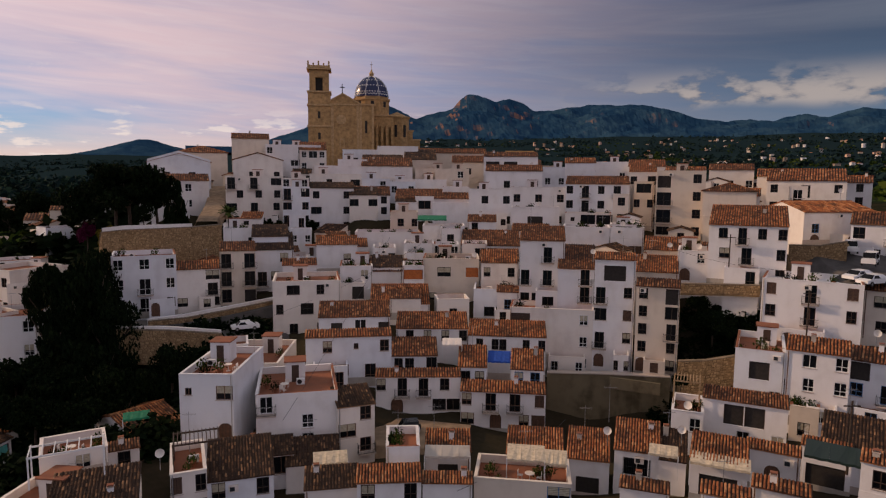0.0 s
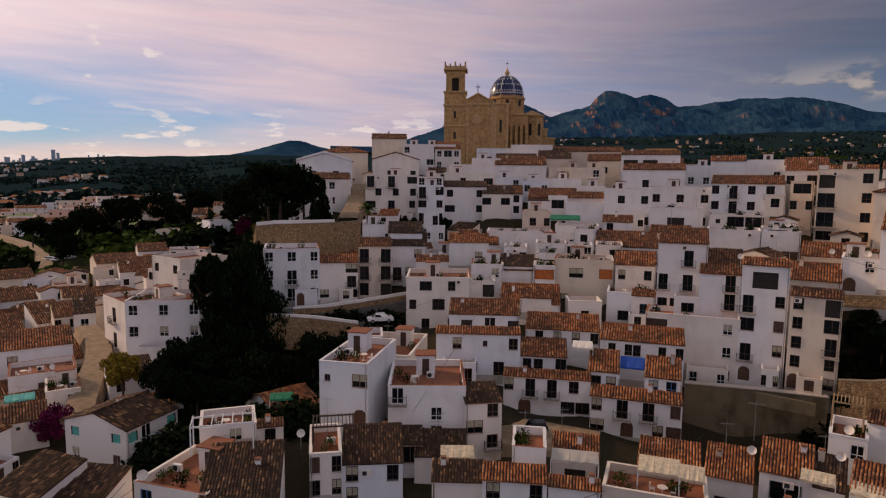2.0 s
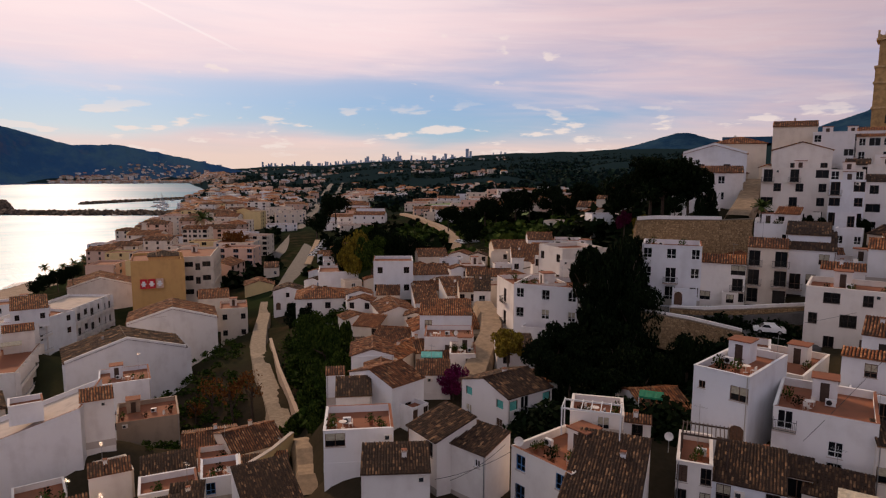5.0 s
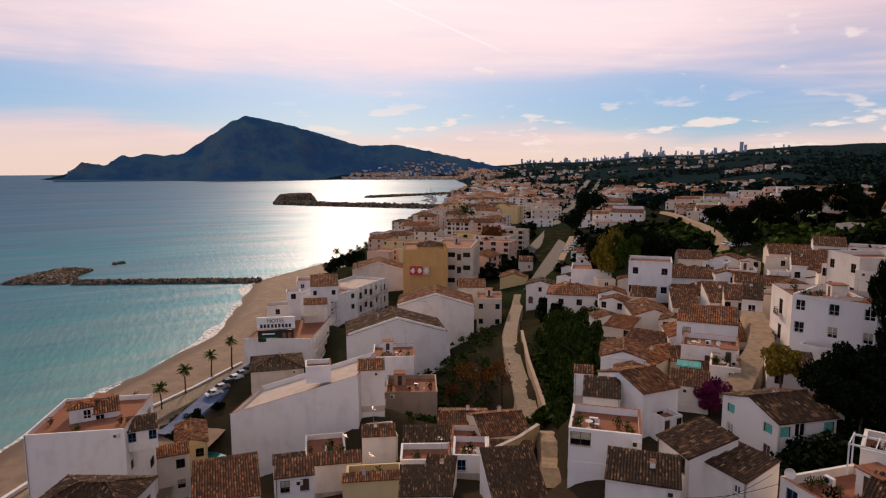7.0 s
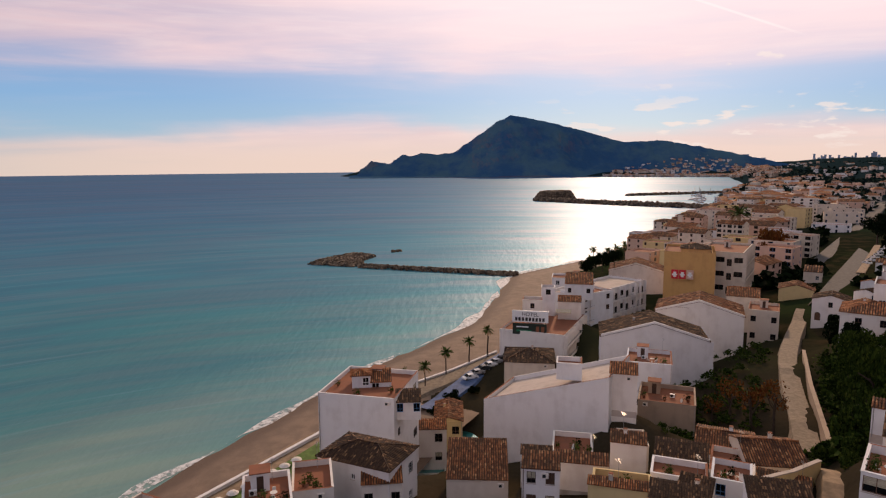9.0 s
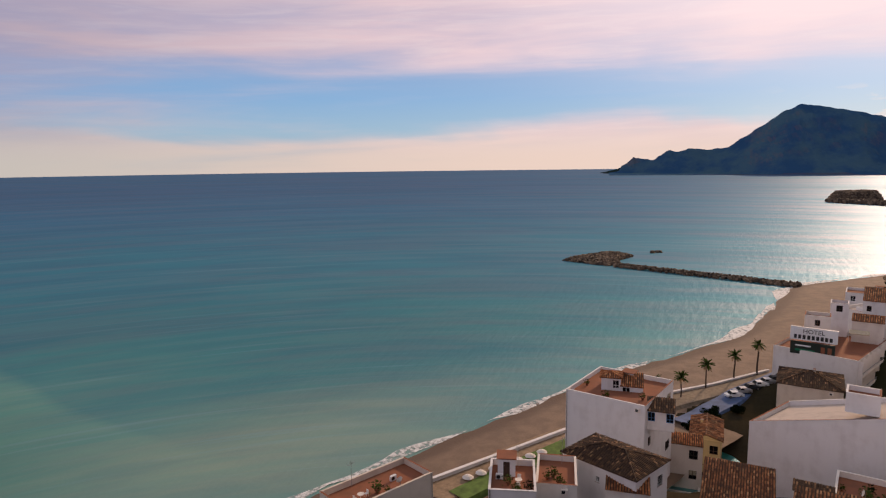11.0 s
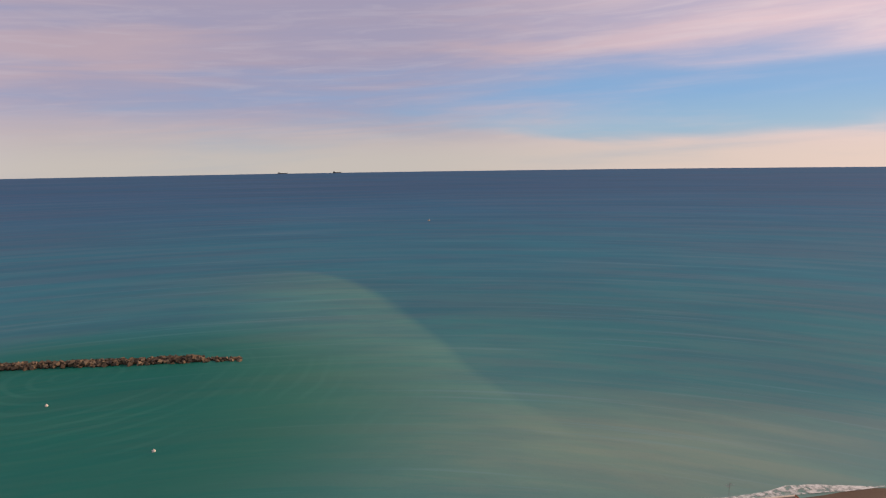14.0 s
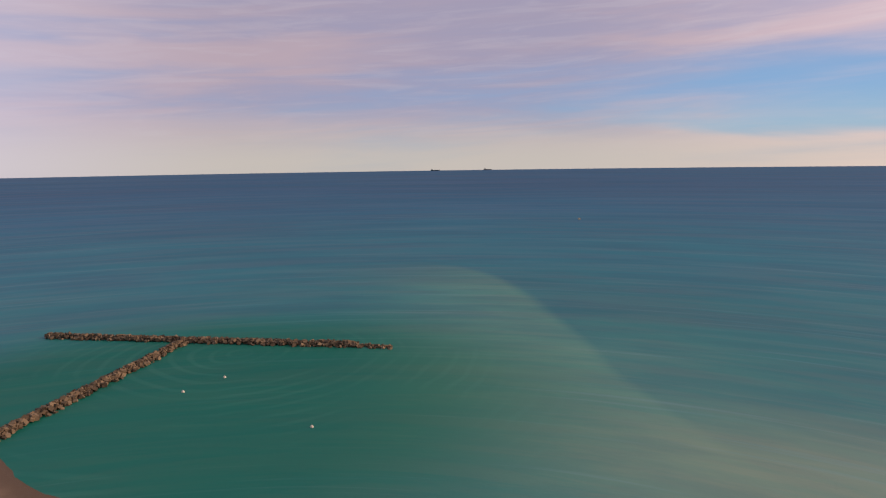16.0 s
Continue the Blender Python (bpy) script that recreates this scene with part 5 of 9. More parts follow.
house(-19.7, 117.3, 43.1, 7.5, 8, 5.0, 10, "Gx", ".w", tile="orange")
house(-43.1, 170.6, 62.7, 8.5, 8, 6.5, 14, "F", "w.../w..W")
house(42.0, 132.5, 50.7, 4.0, 6, 9.5, -18, "F", "P/w.w/..", wall="cream")
house(33.2, 115.3, 49.4, 5.0, 5, 2.9, -16, "F", "P")
house(21.8, 101.7, 45.7, 5.6, 2.8, 3.1, -12, "Sf", "..", tile="dark")
house(9.5, 104.5, 43.1, 6.0, 4.9, 3.5, -5, "Sf", "w.w", tile="orange")
house(-9.8, 109.5, 40.2, 5.6, 4.8, 4.8, 5, "Sf", "..", tile="dark")
house(-4.9, 105.9, 42.4, 3.6, 6, 3.3, 3, "F", "r")
house(-5.7, 96.8, 39.0, 4.8, 6, 2.9, 3, "Gx", "..", tile="brown")
house(21.1, 170.6, 60.5, 10.2, 4.5, 4.0, -7, "Sf", "OPw", tile="brown")
house(21.2, 176.7, 64.0, 7.8, 6, 4.4, -7, "F", "B.B", wall="ochre")
house(15.2, 159.2, 59.3, 8.5, 1.2, 3.6, -5, "Sf", "..", tile="dark")
house(-16.1, 169.1, 57.7, 11.1, 9.7, 6.5, 5, "Sf", "w.w.w/w.d.w", tile="dark")
house(-6.4, 177.8, 61.6, 9.0, 10.5, 4.3, 2, "Sf", "..", tile="dark", wall="cream")
house(2.3, 161.9, 56.5, 8.6, 8, 6.6, -1, "F", ".w/..", wall="cream")

# old town below the hill, from the alley outwards
house(-128.8, 107.8, 26.1, 10.6, 10, 9.5, 50, "F", "w.w/P.w")
house(-129.1, 122.6, 25.3, 11.0, 12, 5.0, 54, "Gx", "w.w", tile="brown", pitch=0.34)
house(-148.5, 141.3, 26.2, 9.8, 11, 5.6, 54, "Gx", ".w", wall="cream", tile="brown", pitch=0.34)
house(-116.1, 110.0, 25.6, 8.2, 9, 3.6, 57, "Gx", "w.", wall="cream", tile="brown", pitch=0.34)
house(-105.7, 109.2, 26.4, 5.7, 9, 3.2, 59, "Sf", ".w", tile="brown", pitch=0.34)
house(-106.6, 90.8, 22.9, 8.4, 12, 5.0, 62, "Gy", "..w", tile="brown", pitch=0.34)
house(-94.1, 77.6, 22.0, 7.2, 10, 4.2, 35, "Gx", "w.w", wall="cream", tile="brown", pitch=0.34)
house(-89.4, 83.1, 25.1, 4.9, 9, 3.2, 57, "Gy", "..", tile="orange", pitch=0.34)
house(-93.4, 96.1, 24.4, 6.8, 9, 2.5, 52, "Gx", ".w", wall="cream", tile="brown", pitch=0.34)
house(-86.5, 94.4, 25.8, 5.1, 6, 1.5, 53, "Sf", ".", tile="orange", pitch=0.34)
house(-97.9, 104.2, 25.6, 3.8, 6, 6.6, 49, "Sf", "w.w/w.w", wall="cream", tile="brown", pitch=0.34)
house(-93.5, 104.2, 24.9, 3.8, 7, 8.2, 42, "Sf", "w/w", tile="dark", pitch=0.34)
house(-81.5, 76.8, 24.7, 5.2, 8, 2.2, 57, "Gx", ".", wall="cream", tile="brown", pitch=0.34)
house(-79.5, 81.7, 25.4, 4.7, 7, 3.3, 44, "F", ".W")
house(-83.6, 68.4, 21.3, 5.0, 11, 5.9, 23, "Gy", ".w/w.", wall="cream", tile="orange", pitch=0.34)
house(-83.0, 62.6, 22.3, 3.5, 6, 2.1, 28, "Sf", ".", tile="orange", pitch=0.34)
house(-73.0, 63.9, 21.7, 4.8, 10, 4.0, 59, "Gy", "..", wall="cream", tile="brown", pitch=0.34)
house(-69.3, 67.8, 23.8, 4.7, 7, 3.4, 51, "Sf", ".", wall="cream", tile="brown", pitch=0.34)
house(-129.0, 139.5, 24.8, 7.2, 9, 6.6, 48, "F", "w.w/w.w")
house(-115.3, 135.6, 26.3, 7.5, 9, 3.6, 45, "Gx", "w.w", tile="brown", pitch=0.34)
house(-129.9, 158.6, 29.0, 11.3, 12, 5.7, 49, "Gx", "w.", wall="cream", tile="brown", pitch=0.34)
house(-125.5, 168.4, 31.5, 8.2, 11, 5.7, 42, "Gx", ".w", tile="brown", pitch=0.34)
house(-116.7, 149.9, 28.7, 8.9, 9, 5.2, 43, "Sf", "w.w", tile="brown", pitch=0.34)
house(-107.2, 156.9, 33.5, 8.0, 10, 5.7, 34, "F", "w.w/w.w")
house(-89.0, 120.7, 29.2, 4.9, 9, 10.5, 1, "F", "w.d/w.w/d.w")
house(-84.8, 123.7, 30.5, 4.6, 9, 11.4, -1, "F", "d.w/w.w/w.d")
house(-95.0, 98.7, 26.2, 3.6, 7, 3.5, 49, "Gx", "w", tile="brown", pitch=0.34)
house(-108.1, 101.0, 25.0, 5.8, 8, 3.5, 55, "Sf", ".w", tile="brown", pitch=0.34)
house(-113.2, 124.1, 28.3, 5.5, 9, 3.5, 47, "Gx", "w", wall="cream", tile="brown", pitch=0.34)
house(-79.7, 41.7, 17.6, 7.6, 9, 2.7, 82, "Gx", ".w", wall="cream", tile="brown", pitch=0.34)
house(-79.0, 28.7, 17.5, 6.8, 6, 2.0, 70, "Sf", ".", wall="cream", tile="dark", pitch=0.34)
house(-73.4, 26.5, 19.2, 6.6, 5, 2.7, 70, "F", ".w")
house(-68.2, 26.1, 19.2, 3.8, 5, 1.7, 61, "Sf", ".", tile="dark", pitch=0.34)
house(-70.5, 18.8, 18.9, 6.8, 4, 3.2, 75, "F", "...", wall="yellow")
house(-73.0, 32.7, 18.5, 4.6, 6, 3.1, 66, "F", "w.")
house(-57.7, 32.1, 22.1, 6.3, 8, 1.1, 76, "Sf", "w", tile="dark", pitch=0.34)
house(-91.3, 26.1, 12.2, 4.3, 6, 5.4, 82, "F", "..", wall="cream")

# rooms on the roofs
house(-109.5, -18.1, 19.4, 3.3, 3.5, 2.8, 99, "Hp", ".w", tile="orange", found=1.0, far=True, name="roof_room", ground=False)
house(-110.0, -14.6, 18.2, 3.8, 4, 2.7, 98, "Sf", "d.", tile="orange", found=1.0, far=True, name="roof_room", ground=False)
house(-107.3, 18.9, 23.2, 4.4, 4, 2.0, 80, "F", "..", tile="brown", found=1.0, far=True, name="roof_room", ground=False)
house(-103.6, -9.1, 17.3, 4.3, 3.5, 2.3, 95, "Sf", "w.w", tile="dark", found=1.0, far=True, name="roof_room", ground=False)
house(-180.8, 20.8, 16.9, 5.7, 5, 3.6, 83, "F", "w", tile="brown", found=1.0, far=True, name="roof_room", ground=False)
house(-201.4, 38.1, 17.0, 8.9, 8, 4.3, 79, "Sf", "w.w", tile="orange", found=1.0, far=True, name="roof_room", ground=False)
house(-26.6, 79.7, 36.7, 3.1, 5, 2.0, 18, "F", "..", tile="brown", found=1.0, far=True, name="roof_room", ground=False)
house(-170.9, 62.5, 17.8, 5.8, 6, 2.6, 70, "Gx", "w", tile="brown", found=1.0, far=True, name="roof_room", ground=False)

# ---------------------------------------------------------------- coast and ground
NEAR_SHORE = [(400, -600), (150, -260), (66, -174), (54, -146), (47, -136), (39.5, -126.5), (0, -93), (-40, -80), (-84, -68), (-99, -61), (-117, -54), (-133, -47), (-148, -41), (-174, -29), (-199, -14),
              (-231, 5), (-289, 19), (-333, 27), (-345, 36), (-387, 75), (-520, 150), (-734, 276), (-1200, 480), (-1578, 701)]
BAY = [(-2000, 860), (-2740, 1125), (-2700, 800), (-2790, 430), (-2950, 300), (-3030, 0), (-3060, -400), (-3120, -600), (-3400, -640), (-4800, -300), (-4800, 4800), (4800, 4800), (4800, -4800), (1500, -2500)]
LAND = np.array(NEAR_SHORE + BAY, float)


def shore_distance(x, y):
    """Signed distance to the waterline, positive on land."""
    p = np.stack([x, y], -1)
    best = np.full(x.shape, 1e9)
    inside = np.zeros(x.shape, bool)
    for a, b in zip(LAND, np.roll(LAND, -1, 0)):
        ab = b - a
        t = np.clip(((p - a) @ ab) / (ab @ ab), 0, 1)
        best = np.minimum(best, np.linalg.norm(p - a - t[..., None] * ab, axis=-1))
        cross = ((a[1] > y) != (b[1] > y)) & (x < (b[0] - a[0]) * (y - a[1]) / ((b[1] - a[1]) or 1e-9) + a[0])
        inside ^= cross
    return np.where(inside, best, -best)


# heights that the houses do not give: x, y, z
SPOTS = [(0, 15, 26), (20, 30, 28), (-20, 20, 24), (-40, 12, 20), (-45, 0, 15), (-30, -30, 14), (0, -30, 20), (40, 10, 30), (70, 50, 36), (0, -70, 5), (-60, -40, 8),
         (-150, 10, 3), (-110, 0, 4), (-130, 25, 5), (-200, 40, 5), (-100, 50, 9), (-95, 62, 12), (-80, 45, 17), (-120, 75, 12), (-140, 110, 18), (-60, 100, 27),
         (-45, 85, 27), (-40, 72, 26), (-52, 78, 25), (-35, 92, 33), (-60, 125, 40), (-75, 150, 44), (-90, 130, 34), (-110, 170, 34), (-30, 210, 66), (0, 215, 66), (-60, 210, 58),
         (13, 83, 21), (21, 81, 21), (28, 79, 22), (17, 77, 22), (25, 74, 23), (32, 77, 24)]
SPOTS += [(-203, 110, 10.8), (-170, 90, 11.8), (-147, 77, 12.8), (-127, 68, 13.3), (-111, 61, 13.8), (-95, 54, 14.8), (-106, 64, 15.8), (-137, 79, 14.8), (-131, 64, 11.8), (-163, 81, 10.8), (-65, 41, 17.8), (-72, 45, 17.8), (-184, 96, 9.8), (-126, 75, 13.8), (-102, 66, 14.8)]
FAR_D = np.array([150, 230, 350, 600, 1000, 1800, 3000, 4850], float)
FAR = {-180: (10, 12, 12, 10, 10, 10, 10, 10), -70: (40, 45, 45, 45, 60, 120, 240, 400), -35: (48, 50, 46, 52, 72, 128, 248, 400), -15: (54, 60, 52, 54, 74, 130, 250, 400), 5: (58, 68, 58, 56, 74, 128, 240, 390),
       25: (48, 52, 46, 48, 58, 84, 135, 230), 38: (34, 34, 32, 36, 46, 68, 110, 190), 48: (26, 24, 22, 24, 34, 54, 84, 130), 58: (16, 15, 14, 14, 18, 32, 52, 80),
       66: (9, 9, 9, 8, 9, 14, 34, 50), 75: (5, 6, 6, 5, 6, 8, 20, 40), 100: (5, 5, 5, 5, 5, 5, 20, 40), 180: (10, 12, 12, 10, 10, 10, 10, 10)}


def ground_height(x, y):
    x, y = np.asarray(x, float), np.asarray(y, float)
    pts = np.array([(a, b, c - 0.3) for a, b, c, _ in BASES] + [(a, b, c) for a, b, c in SPOTS])
    num, den = np.zeros(x.shape), np.zeros(x.shape)
    for a, b, c in pts:
        w = 1.0 / ((x - a) ** 2 + (y - b) ** 2 + 25.0) ** 2
        num += w * c
        den += w
    near = num / den
    az = np.degrees(np.arctan2(-x, y))
    D = np.hypot(x, y)
    keys = sorted(FAR)
    cols = np.stack([np.interp(D, FAR_D, FAR[k]) for k in keys], -1)
    i = np.clip(np.searchsorted(keys, az) - 1, 0, len(keys) - 2)
    ks = np.array(keys, float)
    f = (az - ks[i]) / (ks[i + 1] - ks[i])
    f = f * f * (3 - 2 * f)
    far = np.take_along_axis(cols, i[..., None], -1)[..., 0] * (1 - f) + np.take_along_axis(cols, (i + 1)[..., None], -1)[..., 0] * f
    t = np.clip((D - 180) / 60, 0, 1)
    t = t * t * (3 - 2 * t)
    z = near * (1 - t) + far * t
    s = shore_distance(x, y)
    lim = np.where(s < 0, np.maximum(s * 0.12, -6.0), np.where(s < 30, s * 0.085, 2.55 + (s - 30) * 0.5))
    return np.minimum(z, lim - 0.25)


def gz(x, y):
    return float(ground_height(np.array([x]), np.array([y]))[0])


def make_ground_sheet():
    D = np.concatenate([[0.001], np.arange(6, 300, 3.0), 300 * np.exp(np.linspace(0, math.log(4850 / 300), 60))])
    az = np.radians(np.arange(0, 360, 1.0))
    X, Y = -np.sin(az)[None] * D[:, None], np.cos(az)[None] * D[:, None]
    Z = ground_height(X, Y)
    rough = np.zeros_like(Z)
    for i in range(Z.shape[0]):
        if D[i] > 350:
            for j in range(Z.shape[1]):
                rough[i, j] = noise.fractal(Vector((X[i, j] / 400, Y[i, j] / 400, 0)), 0.9, 2.0, 4) * min(14.0, D[i] * 0.010)
    s = shore_distance(X, Y)
    Z = Z + rough * np.clip((s - 60) / 300, 0, 1)
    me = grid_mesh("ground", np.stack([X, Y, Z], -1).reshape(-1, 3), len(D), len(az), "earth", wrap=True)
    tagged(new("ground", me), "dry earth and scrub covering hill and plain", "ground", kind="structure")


make_ground_sheet()


def make_sea_sheet():
    D = np.concatenate([[60.0], 60 * np.exp(np.linspace(0.02, math.log(4900 / 60), 90))])
    az = np.radians(np.arange(40, 260, 1.5))
    X, Y = -np.sin(az)[None] * D[:, None], np.cos(az)[None] * D[:, None]
    me = grid_mesh("sea", np.stack([X, Y, np.zeros_like(X)], -1).reshape(-1, 3), len(D), len(az), "water")
    tagged(new("sea", me), "calm sea, teal near the shore and blue far out", "sea", kind="structure")


make_sea_sheet()


def along(points, step):
    """Points every step metres along a line, with their left-hand normals."""
    out = []
    P = [Vector(p) for p in points]
    for a, b in zip(P, P[1:]):
        n = max(1, int((b - a).length / step))
        for i in range(n):
            out.append(a.lerp(b, i / n))
    out.append(P[-1])
    for _ in range(6):
        out = [out[0]] + [(out[i - 1] + out[i] * 2 + out[i + 1]) / 4 for i in range(1, len(out) - 1)] + [out[-1]]
    nrm = []
    for i in range(len(out)):
        d = out[min(i + 1, len(out) - 1)] - out[max(i - 1, 0)]
        nrm.append(Vector((d.y, -d.x)).normalized())
    return out, nrm


SHORE_LINE, SHORE_N = along(NEAR_SHORE[1:20], 4.0)


def make_beach_strip():
    pts = []
    rows = [(-14, -1.3), (-6, -0.5), (-1.5, -0.05), (1.5, 0.30), (5, 0.85), (10, 1.15), (16, 1.5), (24, 2.1), (33, 2.5), (44, 2.6)]
    for k, (s, z) in enumerate(rows):
        for i, (p, n) in enumerate(zip(SHORE_LINE, SHORE_N)):
            e = noise.noise(Vector((p.x / 14, p.y / 14, k))) * (1.2 if k else 0)
            q = p + n * (s + e)
            pts.append((q.x, q.y, z + noise.noise(Vector((q.x / 5, q.y / 5, 3))) * 0.12))
    me = grid_mesh("beach", pts, len(rows), len(SHORE_LINE), "sand")
    tagged(new("beach", me), "brown sand and shingle beach along the water", "beach", kind="structure")
    g = Geo()
    for s0, w0, seed in ((-2.2, 2.1, 1), ):
        for i in range(len(SHORE_LINE) - 1):
            q = []
            for j in (i, i + 1):
                p, n = SHORE_LINE[j], SHORE_N[j]
                calm = min(1.0, max(0.0, (-45 - p.x) / 40))
                a = s0 + noise.noise(Vector((p.x / 16, p.y / 16, seed))) * 1.8 + noise.noise(Vector((p.x / 5, p.y / 5, seed))) * 0.7
                wd = max(0.02, w0 * (0.55 + 1.6 * noise.noise(Vector((p.x / 17, p.y / 17, seed + 9))))) * calm
                q.append((p + n * (a - wd), p + n * (a + wd), calm))
            (a, b, k), (c, d, _) = q
            if k:
                g.face([(a.x, a.y, 0.10), (c.x, c.y, 0.10), (d.x, d.y, 0.12), (b.x, b.y, 0.12)], "foam")
    tagged(new("surf", g.mesh("surf")), "thin line of white foam where waves break", "surf", kind="stuff")


make_beach_strip()


# ---------------------------------------------------------------- mountains
SLOPES = {}


def mountain(name, label, crest, d0, d1, d2, az0, az1, base, mat="mountain", crag=0.22, seed=0.0, steep=0.0):
    """A range: crest holds (bearing, height); it rises from d0 to its crest at d1 and falls to d2."""
    na, nd = int((az1 - az0) / 0.2), 46 if not steep else 80
    ca, ch = zip(*sorted(crest))

    def crest_at(a):
        return float(np.interp(a, ca, ch)) + 5.0 * noise.noise(Vector((a * 1.7, seed, 0))) + 3.0 * noise.noise(Vector((a * 5.1, seed, 4)))

    sharp = np.array([crest_at(az0 + (az1 - az0) * j / (na - 1)) for j in range(na)])
    wide = np.exp(-np.linspace(-2, 2, 41) ** 2)
    soft = np.convolve(np.pad(sharp, 20, mode="edge"), wide / wide.sum(), mode="valid")
    pts = []
    for k in range(nd):
        f = k / (nd - 1)
        D = d0 + (d2 - d0) * f
        for j in range(na):
            a = az0 + (az1 - az0) * j / (na - 1)
            x, y = -math.sin(radians(a)) * D, math.cos(radians(a)) * D
            r = (D - d0) / (d1 - d0) if D < d1 else (d2 - D) / (d2 - d1)
            if steep and D < d1:
                r = max(0.0, 1 - (d1 - D) / min(d1 - d0, max(70.0, (soft[j] - base) * steep)))
            shape = max(0.0, r) ** (1.25 if D < d1 else 0.8)
            top = max(0.0, soft[j] + (sharp[j] - soft[j]) * shape ** 2.5 - base)
            n = noise.ridged_multi_fractal(Vector((x / 420 + seed, y / 420, seed)), 0.9, 2.1, 7, 1.0, 2.0) - 1.0
            n2 = noise.fractal(Vector((x / 120, y / 120, seed)), 0.8, 2.0, 4)
            keep = (1 - shape) ** 0.6
            z = base + top * shape * (1 + crag * n * keep * 1.6) + top * 0.06 * n2 * min(1, r * 3) * keep
            pts.append((x, y, z if 0 < k < nd - 1 else base - 30))
    SLOPES[name] = (d0, d2, az0, az1, np.array([p[2] for p in pts]).reshape(nd, na))
    me = grid_mesh(name, pts, nd, na, mat, smooth=False)
    tagged(new(name, me), label, "mountain", kind="structure")



# ---------------------------------------------------------------- church
def church():
    D, az = 210.0, radians(9.0)
    r = thing("church", "ochre stone church with blue tiled dome and bell tower", "church", pose(-D * math.sin(az), D * math.cos(az), 68.5, 0, 0, 9))
    S, T = "stone_ochre", "stone_trim"

    def block(name, x0, y0, x1, y1, z1, cornice=0.5, z0=-8):
        g = Geo()
        g.box(x0, y0, z0, x1, y1, z1 - cornice, S)
        g.box(x0 - 0.35, y0 - 0.35, z1 - cornice, x1 + 0.35, y1 + 0.35, z1, T)
        return part(name, g, r)

    # tower
    x0, x1 = -10.7, -3.6
    a, b = x0 + 0.5, x1 - 0.5
    g = Geo()
    g.box(x0, 0, -8, x1, 7.1, 19.4, S)
    tower = part("bell_tower", g, r)
    for z in (8.5, 15.2, 19.4, 26.6):
        q = Geo()
        q.box(x0 - 0.3, -0.3, z, x1 + 0.3, 7.4, z + 0.5, T)
        part("cornice", q, tower)
    for sx in (a, b - 1.9):
        for sy in (0.5, 4.7):
            q = Geo()
            q.box(sx, sy, 19.9, sx + 1.9, sy + 1.9, 24.2, S)
            part("belfry_pier", q, tower)
    q = Geo()
    q.box(a, 0.5, 24.2, b, 6.6, 26.6, S)
    part("belfry_head", q, tower)
    # Dark block added as the shade inside the open belfry.
    q = Geo()
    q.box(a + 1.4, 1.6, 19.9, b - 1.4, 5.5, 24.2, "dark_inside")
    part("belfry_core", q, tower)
    for k in range(5):
        q = Geo()
        for yy in (0.1, 6.7):
            xx = a - 0.3 + (b - a + 0.4) * k / 4
            q.box(xx - 0.25, yy - 0.2, 27.2, xx + 0.25, yy + 0.3, 28.6 if k % 2 else 29.2, T)
        part("finial", q, tower)
    q = Geo()
    q.box(a, 0.05, 27.2, b, 0.3, 27.9, T)
    q.box(a, 6.7, 27.2, b, 6.95, 27.9, T)
    q.box(a, 0.3, 27.2, a + 0.25, 6.7, 27.9, T)
    q.box(b - 0.25, 0.3, 27.2, b, 6.7, 27.9, T)
    part("parapet", q, tower)
    for zz in (4.5, 11.2):
        q = Geo()
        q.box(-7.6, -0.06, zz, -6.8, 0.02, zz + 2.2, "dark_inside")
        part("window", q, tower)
    # front with its pediment
    g = Geo()
    g.box(-3.6, 0.6, -8, 5.6, 34, 15.6, S)
    g.box(-5.4, 0.4, 15.6, 6.0, 1.4, 16.1, T)
    g.face([(-5.4, 0.5, 16.1), (6.0, 0.5, 16.1), (0.2, 0.5, 19.2)], S)
    g.face([(-5.4, 1.4, 16.1), (0.2, 1.4, 19.2), (6.0, 1.4, 16.1)], S)
    for e in (-1, 1):
        p, q = Vector((0.3 + e * 5.9, 0, 16.1)), Vector((0.3, 0, 19.4))
        g.face([p + Vector((0, 0.2, 0)), q + Vector((0, 0.2, 0)), q + Vector((0, 34, 0)), p + Vector((0, 34, 0))], "tile_brown")
        g.face([p + Vector((0, 0.2, -0.4)), q + Vector((0, 0.2, -0.4)), q + Vector((0, 0.2, 0.1)), p + Vector((0, 0.2, 0.1))], T)
    for xx in (-3.5, 4.7):
        g.box(xx, 0.35, -8, xx + 0.9, 0.6, 15.6, T)
    nave = part("nave", g, r)
    q = Geo()
    q.lathe([(1.55, 0.0), (1.55, 0.35), (1.15, 0.35)], 20, T)
    q.lathe([(1.15, 0.30), (0.1, 0.31)], 20, "pane")
    part("rose_window", q, nave, m=pose(-0.2, 0.62, 11.0, 90, 0, 0))
    q = Geo()
    q.box(-0.8, 0.5, 2.0, 0.8, 0.61, 5.0, T)
    q.box(-0.5, 0.44, 2.2, 0.5, 0.52, 4.5, S)
    part("niche", q, nave)
    q = Geo()
    q.box(0.08, 0.8, 19.2, 0.32, 1.04, 22.3, "iron")
    q.box(-0.6, 0.82, 21.2, 1.0, 1.02, 21.45, "iron")
    part("cross", q, nave)
    # side chapels, transept and apse
    w = block("transept", 5.6, 0.3, 10.4, 34, 16.2)
    q = Geo()
    q.box(7.4, 0.22, 6.8, 8.2, 0.32, 10.8, "dark_inside")
    part("window", q, w)
    q = Geo()
    for xx in (5.7, 9.6):
        q.box(xx, 0.0, -8, xx + 0.7, 0.3, 15.7, T)
    part("pilaster", q, w)
